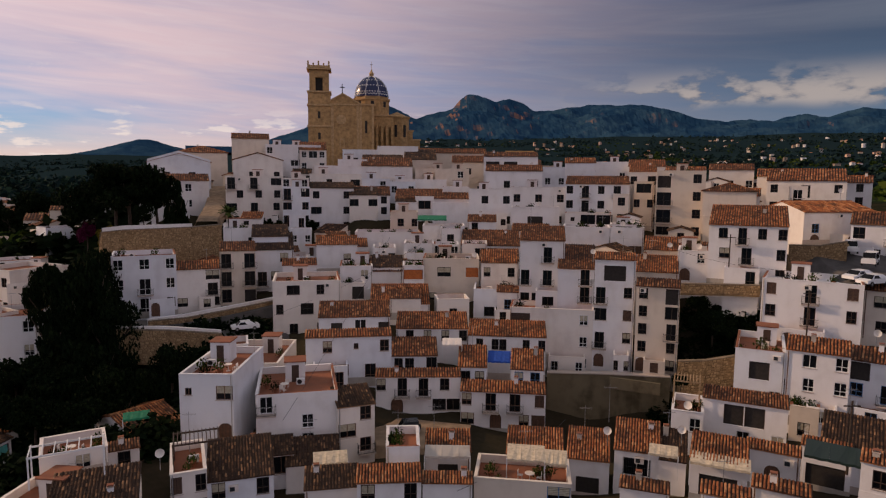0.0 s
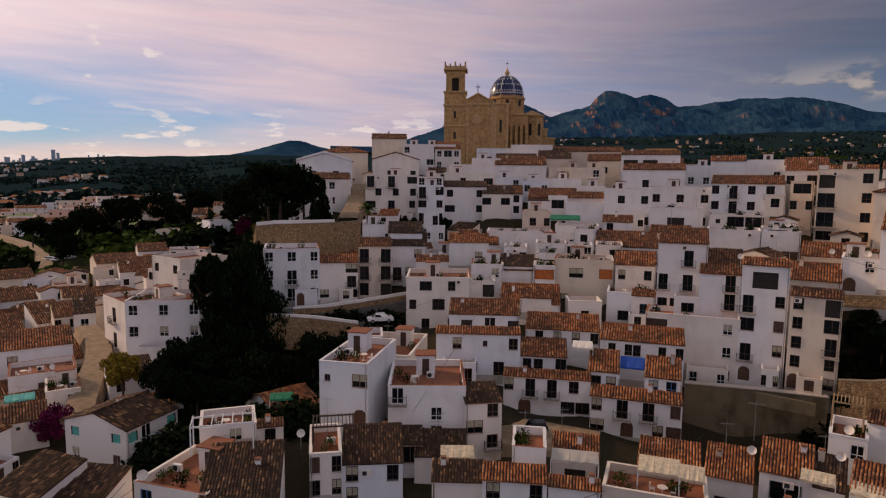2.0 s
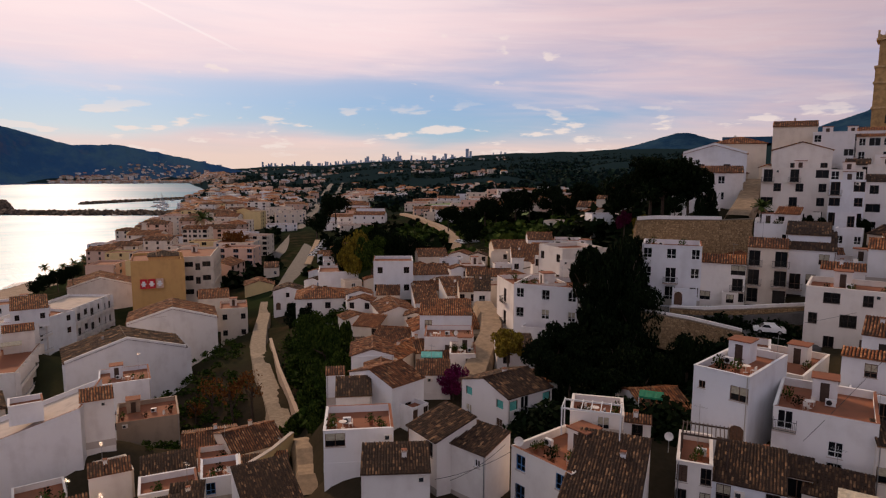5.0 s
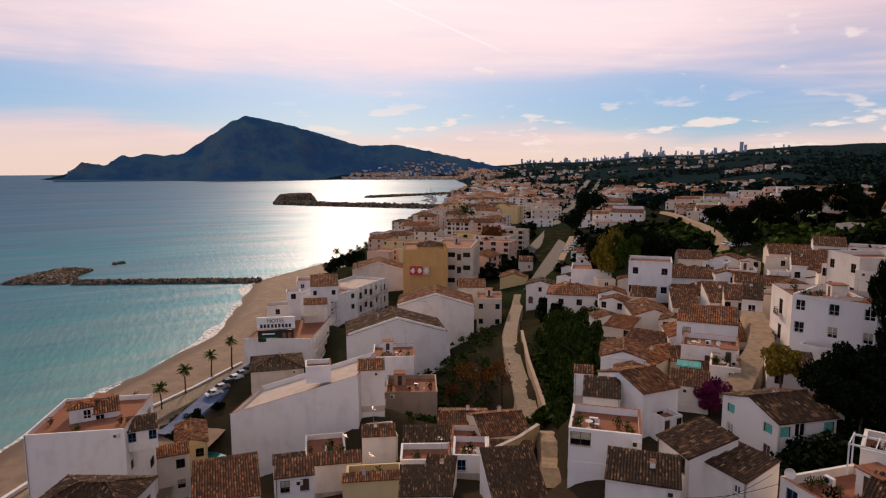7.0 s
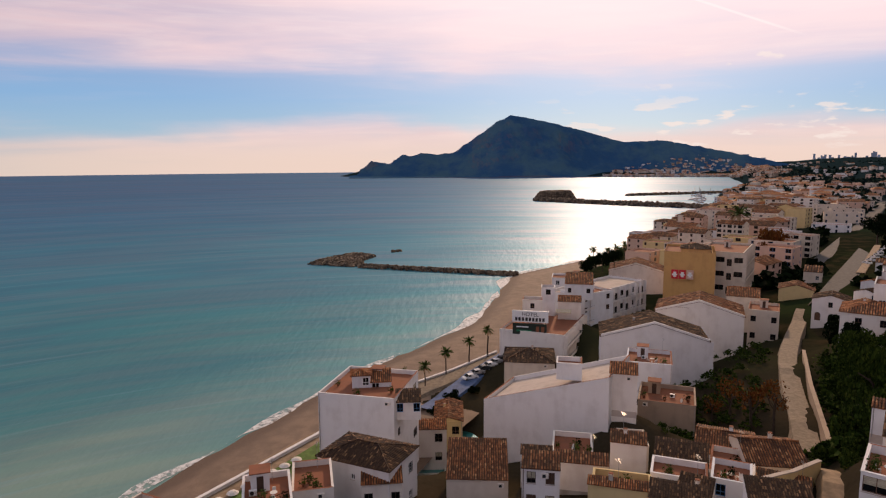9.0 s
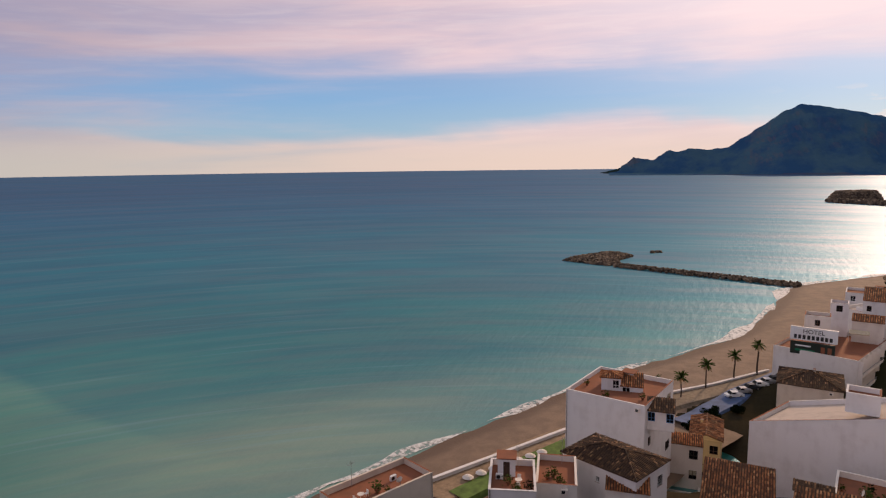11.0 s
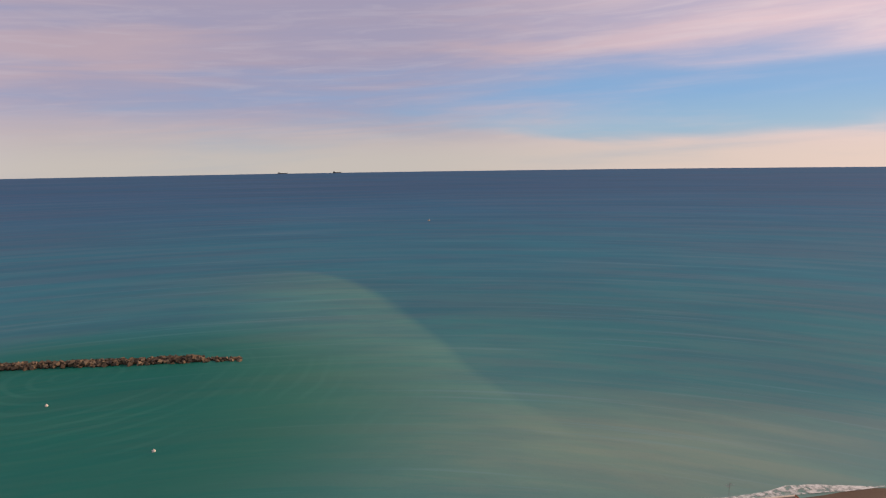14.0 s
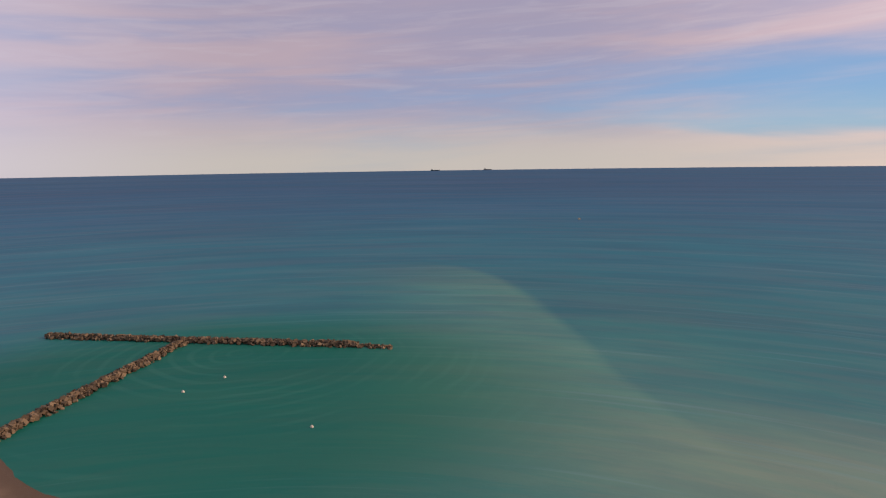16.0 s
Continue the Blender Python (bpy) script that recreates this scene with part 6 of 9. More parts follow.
    aisle = block("aisle", 10.4, 6, 17.2, 36, 13.4)
    for k in range(4):
        q = Geo()
        q.box(11.0 + 1.7 * k, 3.6, -8, 11.9 + 1.7 * k, 6.0, 9.5, S)
        part("buttress", q, aisle)
    g = Geo()
    g.lathe([(4.2, -8), (4.2, 13.0), (4.6, 13.0), (4.6, 13.5), (4.4, 13.5), (0.3, 15.2)], 10, S, 19.0, 14.0)
    apse = part("apse", g, r)
    for az_ in (-100, -55):
        q = Geo()
        q.box(-0.45, -4.3, 6.5, 0.45, -4.0, 10.5, "dark_inside")
        part("window", q, apse, m=pose(19.0, 14.0, 0, 0, 0, az_ + 90))
    block("sacristy", 19.5, 12, 24.3, 30, 9.0)
    block("annex", 23.5, 13, 27.0, 28, 6.0)
    # drum and dome
    cx, cy = 10.2, 14.0
    g = Geo()
    g.lathe([(6.3, 10.0), (6.3, 18.6), (6.7, 18.6), (6.7, 19.3), (6.1, 19.3), (6.0, 20.0)], 8, S, cx, cy, math.pi / 8)
    drum = part("drum", g, r)
    for k in range(8):
        q = Geo()
        q.box(-0.6, -6.0, 16.4, 0.6, -5.78, 18.2, "dark_inside")
        q.box(-0.85, -5.95, 16.1, -0.6, -5.70, 18.5, T)
        q.box(0.6, -5.95, 16.1, 0.85, -5.70, 18.5, T)
        part("drum_window", q, drum, m=pose(cx, cy, 0, 0, 0, 45 * k))
    prof = [(5.9 * math.cos(t), 19.9 + 7.2 * math.sin(t)) for t in [math.pi / 2 * i / 12 for i in range(12)]] + [(0.7, 27.05)]
    g = Geo()
    g.lathe(prof, 32, "dome_blue", cx, cy)
    dome = part("dome", g, r, "cobalt blue glazed tiles with white ribs", smooth=True)
    for k in range(8):
        w_ = 2 * math.pi * k / 8 + math.pi / 8
        q = Geo()
        path = [(cx + (p[0] + 0.02) * math.cos(w_), cy + (p[0] + 0.02) * math.sin(w_), p[1]) for p in prof]
        q.tube(path, [0.10] * len(path), 5, "dome_white")
        part("rib", q, dome)
        # pale diamonds between the ribs
        q = Geo()
        for lvl, cnt in ((0.14, 5), (0.34, 4), (0.55, 3), (0.76, 2)):
            for i in range(cnt):
                a_ = w_ + math.pi / 4 * (i + 0.5) / cnt
                t = math.pi / 2 * lvl
                rr, zz = 5.95 * math.cos(t), 19.9 + 7.25 * math.sin(t)
                c_ = Vector((cx + rr * math.cos(a_), cy + rr * math.sin(a_), zz))
                e1 = Vector((-math.sin(a_), math.cos(a_), 0)) * 0.26
                e2 = Vector((-math.cos(a_) * math.sin(t), -math.sin(a_) * math.sin(t), math.cos(t))) * 0.3
                q.face([c_ - e1, c_ - e2, c_ + e1, c_ + e2], "dome_white")
        part("diamond_inlay", q, dome)
    q = Geo()
    n = 64
    for i in range(n):
        a0, a1 = 2 * math.pi * i / n, 2 * math.pi * (i + 1) / n
        lo = 20.35 + (0.45 if i % 2 else 0.0)
        hi = 20.35 + (0.0 if i % 2 else 0.45)
        q.face([(cx + 5.92 * math.cos(a0), cy + 5.92 * math.sin(a0), lo), (cx + 5.92 * math.cos(a1), cy + 5.92 * math.sin(a1), hi),
                (cx + 5.89 * math.cos(a1), cy + 5.89 * math.sin(a1), hi + 0.22), (cx + 5.89 * math.cos(a0), cy + 5.89 * math.sin(a0), lo + 0.22)], "dome_white")
    part("zigzag_band", q, dome)
    q = Geo()
    q.lathe([(0.75, 27.0), (0.75, 27.9), (0.95, 27.95), (0.5, 28.6), (0.25, 29.2), (0.06, 29.6), (0.05, 32.0)], 8, T, cx, cy)
    q.box(cx - 0.45, cy - 0.05, 31.0, cx + 0.45, cy + 0.05, 31.15, "iron")
    part("lantern", q, dome)


church()

# ---------------------------------------------------------------- mountains round the plain

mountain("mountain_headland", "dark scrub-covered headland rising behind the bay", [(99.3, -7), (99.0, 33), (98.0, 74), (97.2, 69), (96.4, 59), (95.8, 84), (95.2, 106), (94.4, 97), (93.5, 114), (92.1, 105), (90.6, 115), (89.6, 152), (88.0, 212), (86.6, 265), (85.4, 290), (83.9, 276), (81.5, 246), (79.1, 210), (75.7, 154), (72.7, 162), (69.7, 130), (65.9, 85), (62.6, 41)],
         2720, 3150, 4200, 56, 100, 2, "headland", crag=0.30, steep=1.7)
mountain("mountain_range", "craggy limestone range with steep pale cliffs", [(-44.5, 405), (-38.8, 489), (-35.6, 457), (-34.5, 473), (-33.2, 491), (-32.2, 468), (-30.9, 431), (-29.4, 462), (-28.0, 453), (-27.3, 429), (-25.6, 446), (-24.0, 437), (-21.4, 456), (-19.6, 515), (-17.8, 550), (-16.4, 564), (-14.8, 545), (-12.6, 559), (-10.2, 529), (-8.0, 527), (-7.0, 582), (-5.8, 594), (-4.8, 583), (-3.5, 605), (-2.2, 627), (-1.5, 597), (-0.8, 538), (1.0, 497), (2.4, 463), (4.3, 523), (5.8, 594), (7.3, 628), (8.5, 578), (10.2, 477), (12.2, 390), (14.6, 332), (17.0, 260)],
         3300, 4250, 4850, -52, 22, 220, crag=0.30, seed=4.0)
mountain("mountain_far", "low hill on the horizon, haze blue in its colour", [(17.9, 183), (21.9, 254), (23.2, 273), (24.5, 310), (25.5, 311), (27.3, 270), (28.9, 232), (30.9, 196), (32.7, 142)], 4000, 4500, 4850, 14, 38, 150, crag=0.15, seed=9.0)


# ---------------------------------------------------------------- trees
CROWNS = {}
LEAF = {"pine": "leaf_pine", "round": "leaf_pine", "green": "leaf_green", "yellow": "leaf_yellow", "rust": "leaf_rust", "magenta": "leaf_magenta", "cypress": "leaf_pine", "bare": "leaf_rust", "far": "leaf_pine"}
WORDS = {"pine": "tall dark green pine with an uneven crown", "round": "dense dark green evergreen tree", "green": "leafy green tree above the lane", "yellow": "tree with yellowing autumn leaves",
         "rust": "plane tree with rust-brown autumn leaves", "magenta": "magenta bougainvillea in flower", "cypress": "narrow dark green cypress", "bare": "half-bare winter tree with thin brown foliage", "palm": "slender fan palm on the beach promenade"}


def crown_mesh(kind, variant):
    """Leaf clumps in a crown of radius 1 and height 1, standing on z = 0."""
    key = (kind, variant)
    if key in CROWNS:
        return CROWNS[key]
    rng = random.Random(hash((len(kind), variant, kind[0] == "p")) % 9973)
    lobes, quads = [], {"bare": 260, "far": 60, "cypress": 1600, "pine": 7000}.get(kind, 4200)
    for _ in range({"cypress": 9, "bare": 7}.get(kind, 22 if kind == "pine" else 15)):
        if kind == "cypress":
            z = rng.uniform(0.05, 0.9)
            lobes.append((0, 0, z, 0.9 * (1 - z) + 0.15, 0.14))
        else:
            a, r = rng.uniform(0, 6.28), rng.uniform(0.1, 0.68) ** 0.8
            z = rng.uniform(0.22, 0.82)
            s = rng.uniform(0.24, 0.42) * (1.15 - 0.5 * abs(z - 0.45))
            lobes.append((r * math.cos(a), r * math.sin(a), z, s, s * (0.34 if kind == "pine" else 0.55)))
    g = Geo()
    size = {"far": 0.34, "bare": 0.06, "cypress": 0.09, "pine": 0.042}.get(kind, 0.056)
    for _ in range(quads):
        lx, ly, lz, s, sz = rng.choice(lobes)
        d = Vector((rng.gauss(0, 1), rng.gauss(0, 1), rng.gauss(0, 1))).normalized() * (rng.random() ** 0.35)
        c = Vector((lx + d.x * s, ly + d.y * s, lz + d.z * sz))
        u = Vector((rng.gauss(0, 1), rng.gauss(0, 1), rng.gauss(0, 0.7))).normalized()
        v = u.cross(Vector((rng.gauss(0, 1), rng.gauss(0, 1), rng.gauss(0, 1)))).normalized()
        k = size * rng.uniform(0.6, 1.3)
        g.face([c - u * k, c - v * k * 0.6, c + u * k, c + v * k * 0.6], LEAF[kind])
    CROWNS[key] = g.mesh("crown")
    return CROWNS[key]


def trunk_mesh(kind, variant):
    key = ("trunk", kind, variant)
    if key in CROWNS:
        return CROWNS[key]
    rng = random.Random(variant + 77)
    g = Geo()
    bend = rng.uniform(-0.1, 0.1)
    g.tube([(0, 0, -0.25), (bend * 0.5, 0, 0.25), (bend, bend, 0.6)], [0.045, 0.035, 0.02], 7, "bark")
    for k in range(7 if kind == "bare" else 5):
        a = k * 2.4 + rng.random()
        z = rng.uniform(0.2, 0.45)
        e = Vector((math.cos(a) * 0.33, math.sin(a) * 0.33, z + rng.uniform(0.18, 0.4)))
        g.tube([(bend * z, 0, z), (e.x * 0.5, e.y * 0.5, z + 0.12), e], [0.02, 0.014, 0.006], 5, "bark")
    CROWNS[key] = g.mesh("trunk")
    return CROWNS[key]


def palm_meshes(variant):
    key = ("palm", variant)
    if key in CROWNS:
        return CROWNS[key]
    rng = random.Random(variant + 5)
    t = Geo()
    t.tube([(0, 0, -0.1), (0.02, 0, 0.3), (0.0, 0.01, 0.6), (0.01, 0, 0.86)], [0.028, 0.022, 0.02, 0.024], 8, "bark")
    c = Geo()
    for i in range(34):
        a = i * 2.399
        el = rng.uniform(-0.75, 1.25)
        n, L = 5, rng.uniform(0.8, 1.05)
        p, d = Vector((0, 0, 0)), Vector((math.cos(a) * math.cos(el), math.sin(a) * math.cos(el), math.sin(el)))
        pts = []
        for k in range(n + 1):
            pts.append(p.copy())
            p = p + d * (L / n)
            d = (d + Vector((0, 0, -0.16))).normalized()
        sd = Vector((-math.sin(a), math.cos(a), 0))
        for k in range(n):
            w0, w1 = 0.14 * math.sin(math.pi * (k + 0.3) / (n + 0.6)), 0.14 * math.sin(math.pi * (k + 1.3) / (n + 0.6))
            for s in (-1, 1):
                dz = Vector((0, 0, -0.05))
                c.face([pts[k], pts[k + 1], pts[k + 1] + sd * s * w1 + dz, pts[k] + sd * s * w0 + dz], "leaf_palm" if el > -0.35 else "cane")
    CROWNS[key] = (t.mesh("trunk"), c.mesh("crown"))
    return CROWNS[key]


TREE_COUNT = [0]


def tree(kind, x, y, z, h, r, group=""):
    TREE_COUNT[0] += 1
    v = TREE_COUNT[0] % 4
    root = thing("palm_tree" if kind == "palm" else "bougainvillea" if kind == "magenta" else "tree", WORDS[kind], "palm" if kind == "palm" else "tree", pose(x, y, z, 0, 0, (TREE_COUNT[0] * 67) % 360), group)
    if kind == "palm":
        t, c = palm_meshes(v)
        part("trunk", t, root, m=Matrix.Diagonal((h, h, h, 1)))
        part("crown", c, root, m=Matrix.Translation((0, 0, h * 0.85)) @ Matrix.Diagonal((r, r, r, 1)))
        return root
    part("trunk", trunk_mesh(kind, v), root, m=Matrix.Diagonal((h * 0.7, h * 0.7, h, 1)))
    lo = {"pine": 0.16, "bare": 0.25, "cypress": 0.0}.get(kind, 0.02)
    part("crown", crown_mesh(kind, v), root, m=Matrix.Translation((0, 0, h * lo)) @ Matrix.Diagonal((r, r, h * (1 - lo), 1)))
    return root


tree("pine", -51.2, 88.2, 30.3, 20.5, 5.9)
tree("pine", -45.9, 86.6, 31.1, 13.1, 3.8)
tree("pine", -52.7, 85.0, 30.9, 13.7, 3.7)
tree("round", -50.0, 85.8, 29.5, 12.5, 5.6)
tree("round", -46.0, 83.6, 29.5, 9.0, 4.6)
tree("round", -54.5, 83.0, 29.0, 9.0, 4.2)
tree("pine", -62.6, 97.7, 33.6, 13.8, 3.2)
tree("pine", -53.9, 98.2, 34.5, 15.9, 3.5)
tree("round", -52.4, 75.6, 32.3, 5.8, 3.4)
tree("round", -54.0, 72.0, 32.1, 5.0, 2.9)
tree("yellow", -58.4, 71.1, 31.7, 4.9, 3.1)
tree("round", -47.5, 74.1, 31.7, 6.2, 4.0)
tree("round", -41.4, 73.1, 31.4, 6.4, 4.0)
tree("round", -37.2, 75.3, 31.4, 7.1, 3.8)
tree("round", -35.4, 80.6, 32.7, 6.2, 3.0)
tree("round", -44.4, 66.5, 32.0, 5.3, 3.0)
tree("round", -40.2, 68.0, 31.6, 4.5, 3.3)
tree("round", -36.8, 71.0, 31.2, 4.6, 3.0)
tree("round", -48.0, 66.5, 32.2, 4.6, 2.3)
tree("pine", -61.2, 123.7, 50.7, 13.4, 7.7)
tree("pine", -64.5, 124.3, 50.5, 12.4, 5.0)
tree("pine", -57.6, 127.6, 51.4, 10.4, 4.5)
tree("round", -74.1, 130.4, 50.2, 9.3, 5.4)
tree("cypress", -51.6, 123.7, 50.8, 8.3, 1.9)
tree("cypress", -52.5, 121.1, 51.0, 6.0, 1.4)
tree("palm", -43.1, 126.9, 50.7, 3.2, 2.2)
tree("round", -56.1, 118.4, 51.4, 4.0, 2.1)
tree("round", -39.8, 140.5, 47.8, 3.8, 2.1)
tree("round", -37.2, 141.2, 47.8, 3.4, 1.8)
tree("round", -29.9, 142.9, 48.1, 3.8, 1.8)
tree("magenta", -73.8, 130.6, 46.2, 4.9, 1.9)
tree("yellow", -69.6, 130.6, 45.4, 4.8, 2.1)
tree("magenta", -64.5, 65.6, 26.1, 4.6, 2.3)
tree("round", -188.7, 233.2, 38.8, 14.7, 8.1)
tree("round", -175.1, 243.6, 39.6, 14.6, 9.2)
tree("round", -189.7, 245.2, 38.9, 12.8, 6.7)
tree("round", -167.3, 261.0, 41.7, 13.8, 9.5)
tree("round", -151.6, 258.9, 42.4, 14.7, 9.7)
tree("round", -123.3, 228.9, 42.5, 15.5, 7.9)
tree("round", -158.4, 230.9, 37.2, 12.5, 7.5)
tree("round", -192.9, 216.6, 36.6, 12.1, 5.7)
tree("round", -191.5, 204.3, 35.0, 10.9, 6.5)
tree("round", -189.1, 219.8, 35.3, 9.4, 6.3)
tree("round", -171.1, 182.3, 30.1, 10.9, 5.9)
tree("round", -198.2, 197.8, 35.2, 9.6, 6.0)
tree("yellow", -165.7, 122.4, 25.1, 16.0, 5.6)
tree("round", -172.8, 122.8, 24.4, 12.5, 4.6)
tree("green", -160.8, 125.5, 26.3, 12.8, 5.6)
tree("round", -165.2, 137.5, 27.8, 12.7, 6.2)
tree("round", -165.1, 145.4, 28.6, 9.4, 5.6)
tree("round", -176.2, 140.0, 29.4, 11.3, 4.9)
tree("green", -178.8, 136.6, 29.6, 11.2, 4.1)
tree("round", -246.4, 171.2, 37.2, 12.0, 8.1)
tree("round", -234.5, 153.0, 32.3, 11.1, 6.5)
tree("green", -92.9, 62.6, 17.3, 10.0, 4.3)
tree("green", -97.6, 66.3, 17.8, 14.2, 4.9)
tree("green", -100.8, 65.2, 18.0, 9.0, 3.6)
tree("green", -88.8, 57.8, 17.4, 7.0, 3.3)
tree("green", -87.3, 56.6, 17.7, 8.9, 4.2)
tree("green", -110.2, 69.0, 19.3, 7.9, 2.9)
tree("green", -120.1, 75.8, 20.9, 7.9, 4.0)
tree("green", -105.0, 73.2, 20.4, 9.4, 3.8)
tree("green", -81.7, 54.1, 16.9, 6.6, 2.9)
tree("green", -79.0, 54.5, 17.0, 6.4, 3.2)
tree("green", -76.7, 50.9, 17.3, 6.2, 2.7)
tree("round", -135.7, 84.7, 21.8, 4.4, 2.1)
tree("bare", -113.6, 49.8, 12.2, 8.7, 4.3)
tree("bare", -108.4, 51.5, 13.4, 9.8, 4.6)
tree("bare", -105.0, 53.7, 15.3, 8.2, 3.4)
tree("bare", -116.5, 47.9, 11.0, 6.1, 2.9)
tree("rust", -299.6, 138.4, 1.7, 23.0, 8.4)
tree("rust", -322.0, 160.9, 7.5, 21.6, 9.1)
tree("rust", -311.8, 147.7, 6.4, 14.0, 8.1)
tree("rust", -293.4, 127.8, 0.2, 14.6, 4.7)
tree("round", -227.6, 125.7, 8.4, 8.3, 5.2)
tree("round", -162.1, 99.1, 11.2, 9.0, 6.0)
tree("round", 35.1, 85.0, 33.3, 2.2, 1.9)
tree("round", 31.3, 80.1, 33.5, 2.3, 1.1)
tree("round", 38.1, 87.0, 38.2, 4.4, 3.5)
tree("round", 40.3, 84.9, 38.4, 3.5, 2.6)
tree("round", 37.4, 90.6, 40.7, 3.3, 1.8)
tree("palm", -385.1, 167.7, 14.7, 17.1, 7.6)
tree("round", -245.1, 49.4, 17.5, 5.5, 3.6)
tree("round", -251.7, 56.7, 18.0, 6.6, 4.2)
tree("round", -254.5, 62.2, 19.2, 6.2, 3.3)
tree("round", -256.1, 55.3, 18.3, 5.7, 3.3)
tree("palm", -158.1, -15.4, 2.4, 4.5, 2.2)
tree("palm", -157.3, -9.4, 2.4, 6.8, 2.2)
tree("palm", -166.2, -4.1, 2.4, 8.1, 2.2)
tree("palm", -175.5, 2.4, 2.4, 8.6, 2.2)
tree("palm", -182.4, 7.9, 2.4, 10.5, 2.2)
tree("palm", -338.6, 70.0, 2.4, 7.5, 3.0)
tree("palm", -349.8, 77.0, 2.4, 7.5, 3.0)
tree("palm", -370.3, 86.4, 2.4, 7.5, 3.0)
tree("palm", -386.1, 95.1, 2.4, 7.5, 3.0)
tree("palm", -398.1, 103.4, 2.4, 7.5, 3.0)
tree("palm", -374.9, 79.0, 2.4, 7.5, 3.0)
tree("palm", -424.7, 115.8, 2.4, 7.5, 3.0)


# ---------------------------------------------------------------- woods, scrub and far houses
def free_of_houses(x, y, gap):
    return all((x - a) ** 2 + (y - b) ** 2 > (r + gap) ** 2 for a, b, _, r in BASES)


def polar(az, D):
    return -math.sin(radians(az)) * D, math.cos(radians(az)) * D


def woods(name, label, spots, mat, quads=14, leaf=1.0):
    """Many small far trees as one sheet of leaf clumps: spots of (x, y, z, radius, height)."""
    rng = random.Random(len(spots))
    g = Geo()
    for x, y, z, r, h in spots:
        for _ in range(quads):
            d = Vector((rng.gauss(0, 0.5), rng.gauss(0, 0.5), 0))
            c = Vector((x + d.x * r, y + d.y * r, z + h * rng.uniform(0.1, 0.95) * max(0.35, 1 - d.length * 0.5)))
            u = Vector((rng.gauss(0, 1), rng.gauss(0, 1), rng.gauss(0, 0.5))).normalized()
            v = u.cross(Vector((rng.gauss(0, 1), rng.gauss(0, 1), rng.gauss(0, 1)))).normalized()
            k = r * rng.uniform(0.3, 0.6) * leaf
            g.face([c - u * k, c - v * k * 0.7, c + u * k, c + v * k * 0.7], mat)
    tagged(new(name, g.mesh(name)), label, "trees", kind="stuff")


def scatter(n, az0, az1, d0, d1, seed, gap=1.0, clump=0.0, r=(2, 4)):
    rng = random.Random(seed)
    c = []
    while len(c) < n:
        a = rng.uniform(az0, az1)
        D = d0 * (d1 / d0) ** rng.random()
        x, y = polar(a, D)
        if clump and noise.noise(Vector((x / clump, y / clump, seed))) < 0.0:
            continue
        if (D < 720 and not free_of_houses(x, y, gap)) or (D < 1500 and blocked(x, y, 3.0)):
            c.append(None)
            continue
        c.append((x, y, rng.uniform(*r)))
    c = [q for q in c if q]
    zs = ground_height(np.array([q[0] for q in c]), np.array([q[1] for q in c]))
    return [(x, y, float(z), s, s * rng.uniform(1.2, 2.0)) for (x, y, s), z in zip(c, zs) if z > 1.5]


# ---------------------------------------------------------------- lower town and seafront blocks further off
def fill_town(n, az0, az1, d0, d1, seed, make, gap=0.8, spread=(3.5, 5.5)):
    rng = random.Random(seed)
    made, tries = 0, 0
    while made < n and tries < n * 40:
        tries += 1
        a, D = rng.uniform(az0, az1), d0 + (d1 - d0) * rng.random() ** 0.8
        x, y = polar(a, D)
        r = rng.uniform(*spread)
        if any((x - p) ** 2 + (y - q) ** 2 < (r + s + gap) ** 2 for p, q, _, s in BASES) or blocked(x, y, r):
            continue
        z = gz(x, y)
        if z < 1.5:
            continue
        make(rng, x, y, z, a, r)
        made += 1


LANES = []


def blocked(x, y, r):
    for pts, w in LANES:
        for p, q in zip(pts, pts[1:]):
            a, b = Vector(p[:2]), Vector(q[:2])
            t = max(0, min(1, (Vector((x, y)) - a).dot(b - a) / (b - a).length_squared))
            if (Vector((x, y)) - a.lerp(b, t)).length < r + w / 2:
                return True
    return False


def lane(name, label, pts, w, mat, lift=0.12, wall=None):
    """A road laid on the ground through pts."""
    LANES.append((pts, w))
    line, nrm = along([p[:2] for p in pts], 3.0)
    rows = []
    k = np.linspace(0, 1, len(line))
    zs = np.interp(k, np.linspace(0, 1, len(pts)), [p[2] for p in pts])
    g_ = ground_height(np.array([p.x for p in line]), np.array([p.y for p in line]))
    zs = np.maximum(zs, g_ + lift)
    cols = []
    for s in (-1.3, -1.0, -0.5, 0, 0.5, 1.0, 1.3):
        for p, n, z in zip(line, nrm, zs):
            q = p + n * (w / 2 * s)
            cols.append((q.x, q.y, z - (1.6 if abs(s) > 1 else 0) + 0.03 * (1 - s * s)))
    tagged(new(name, grid_mesh(name, cols, 7, len(line), mat, smooth=False)), label, "road", kind="structure")
    return line, nrm, zs


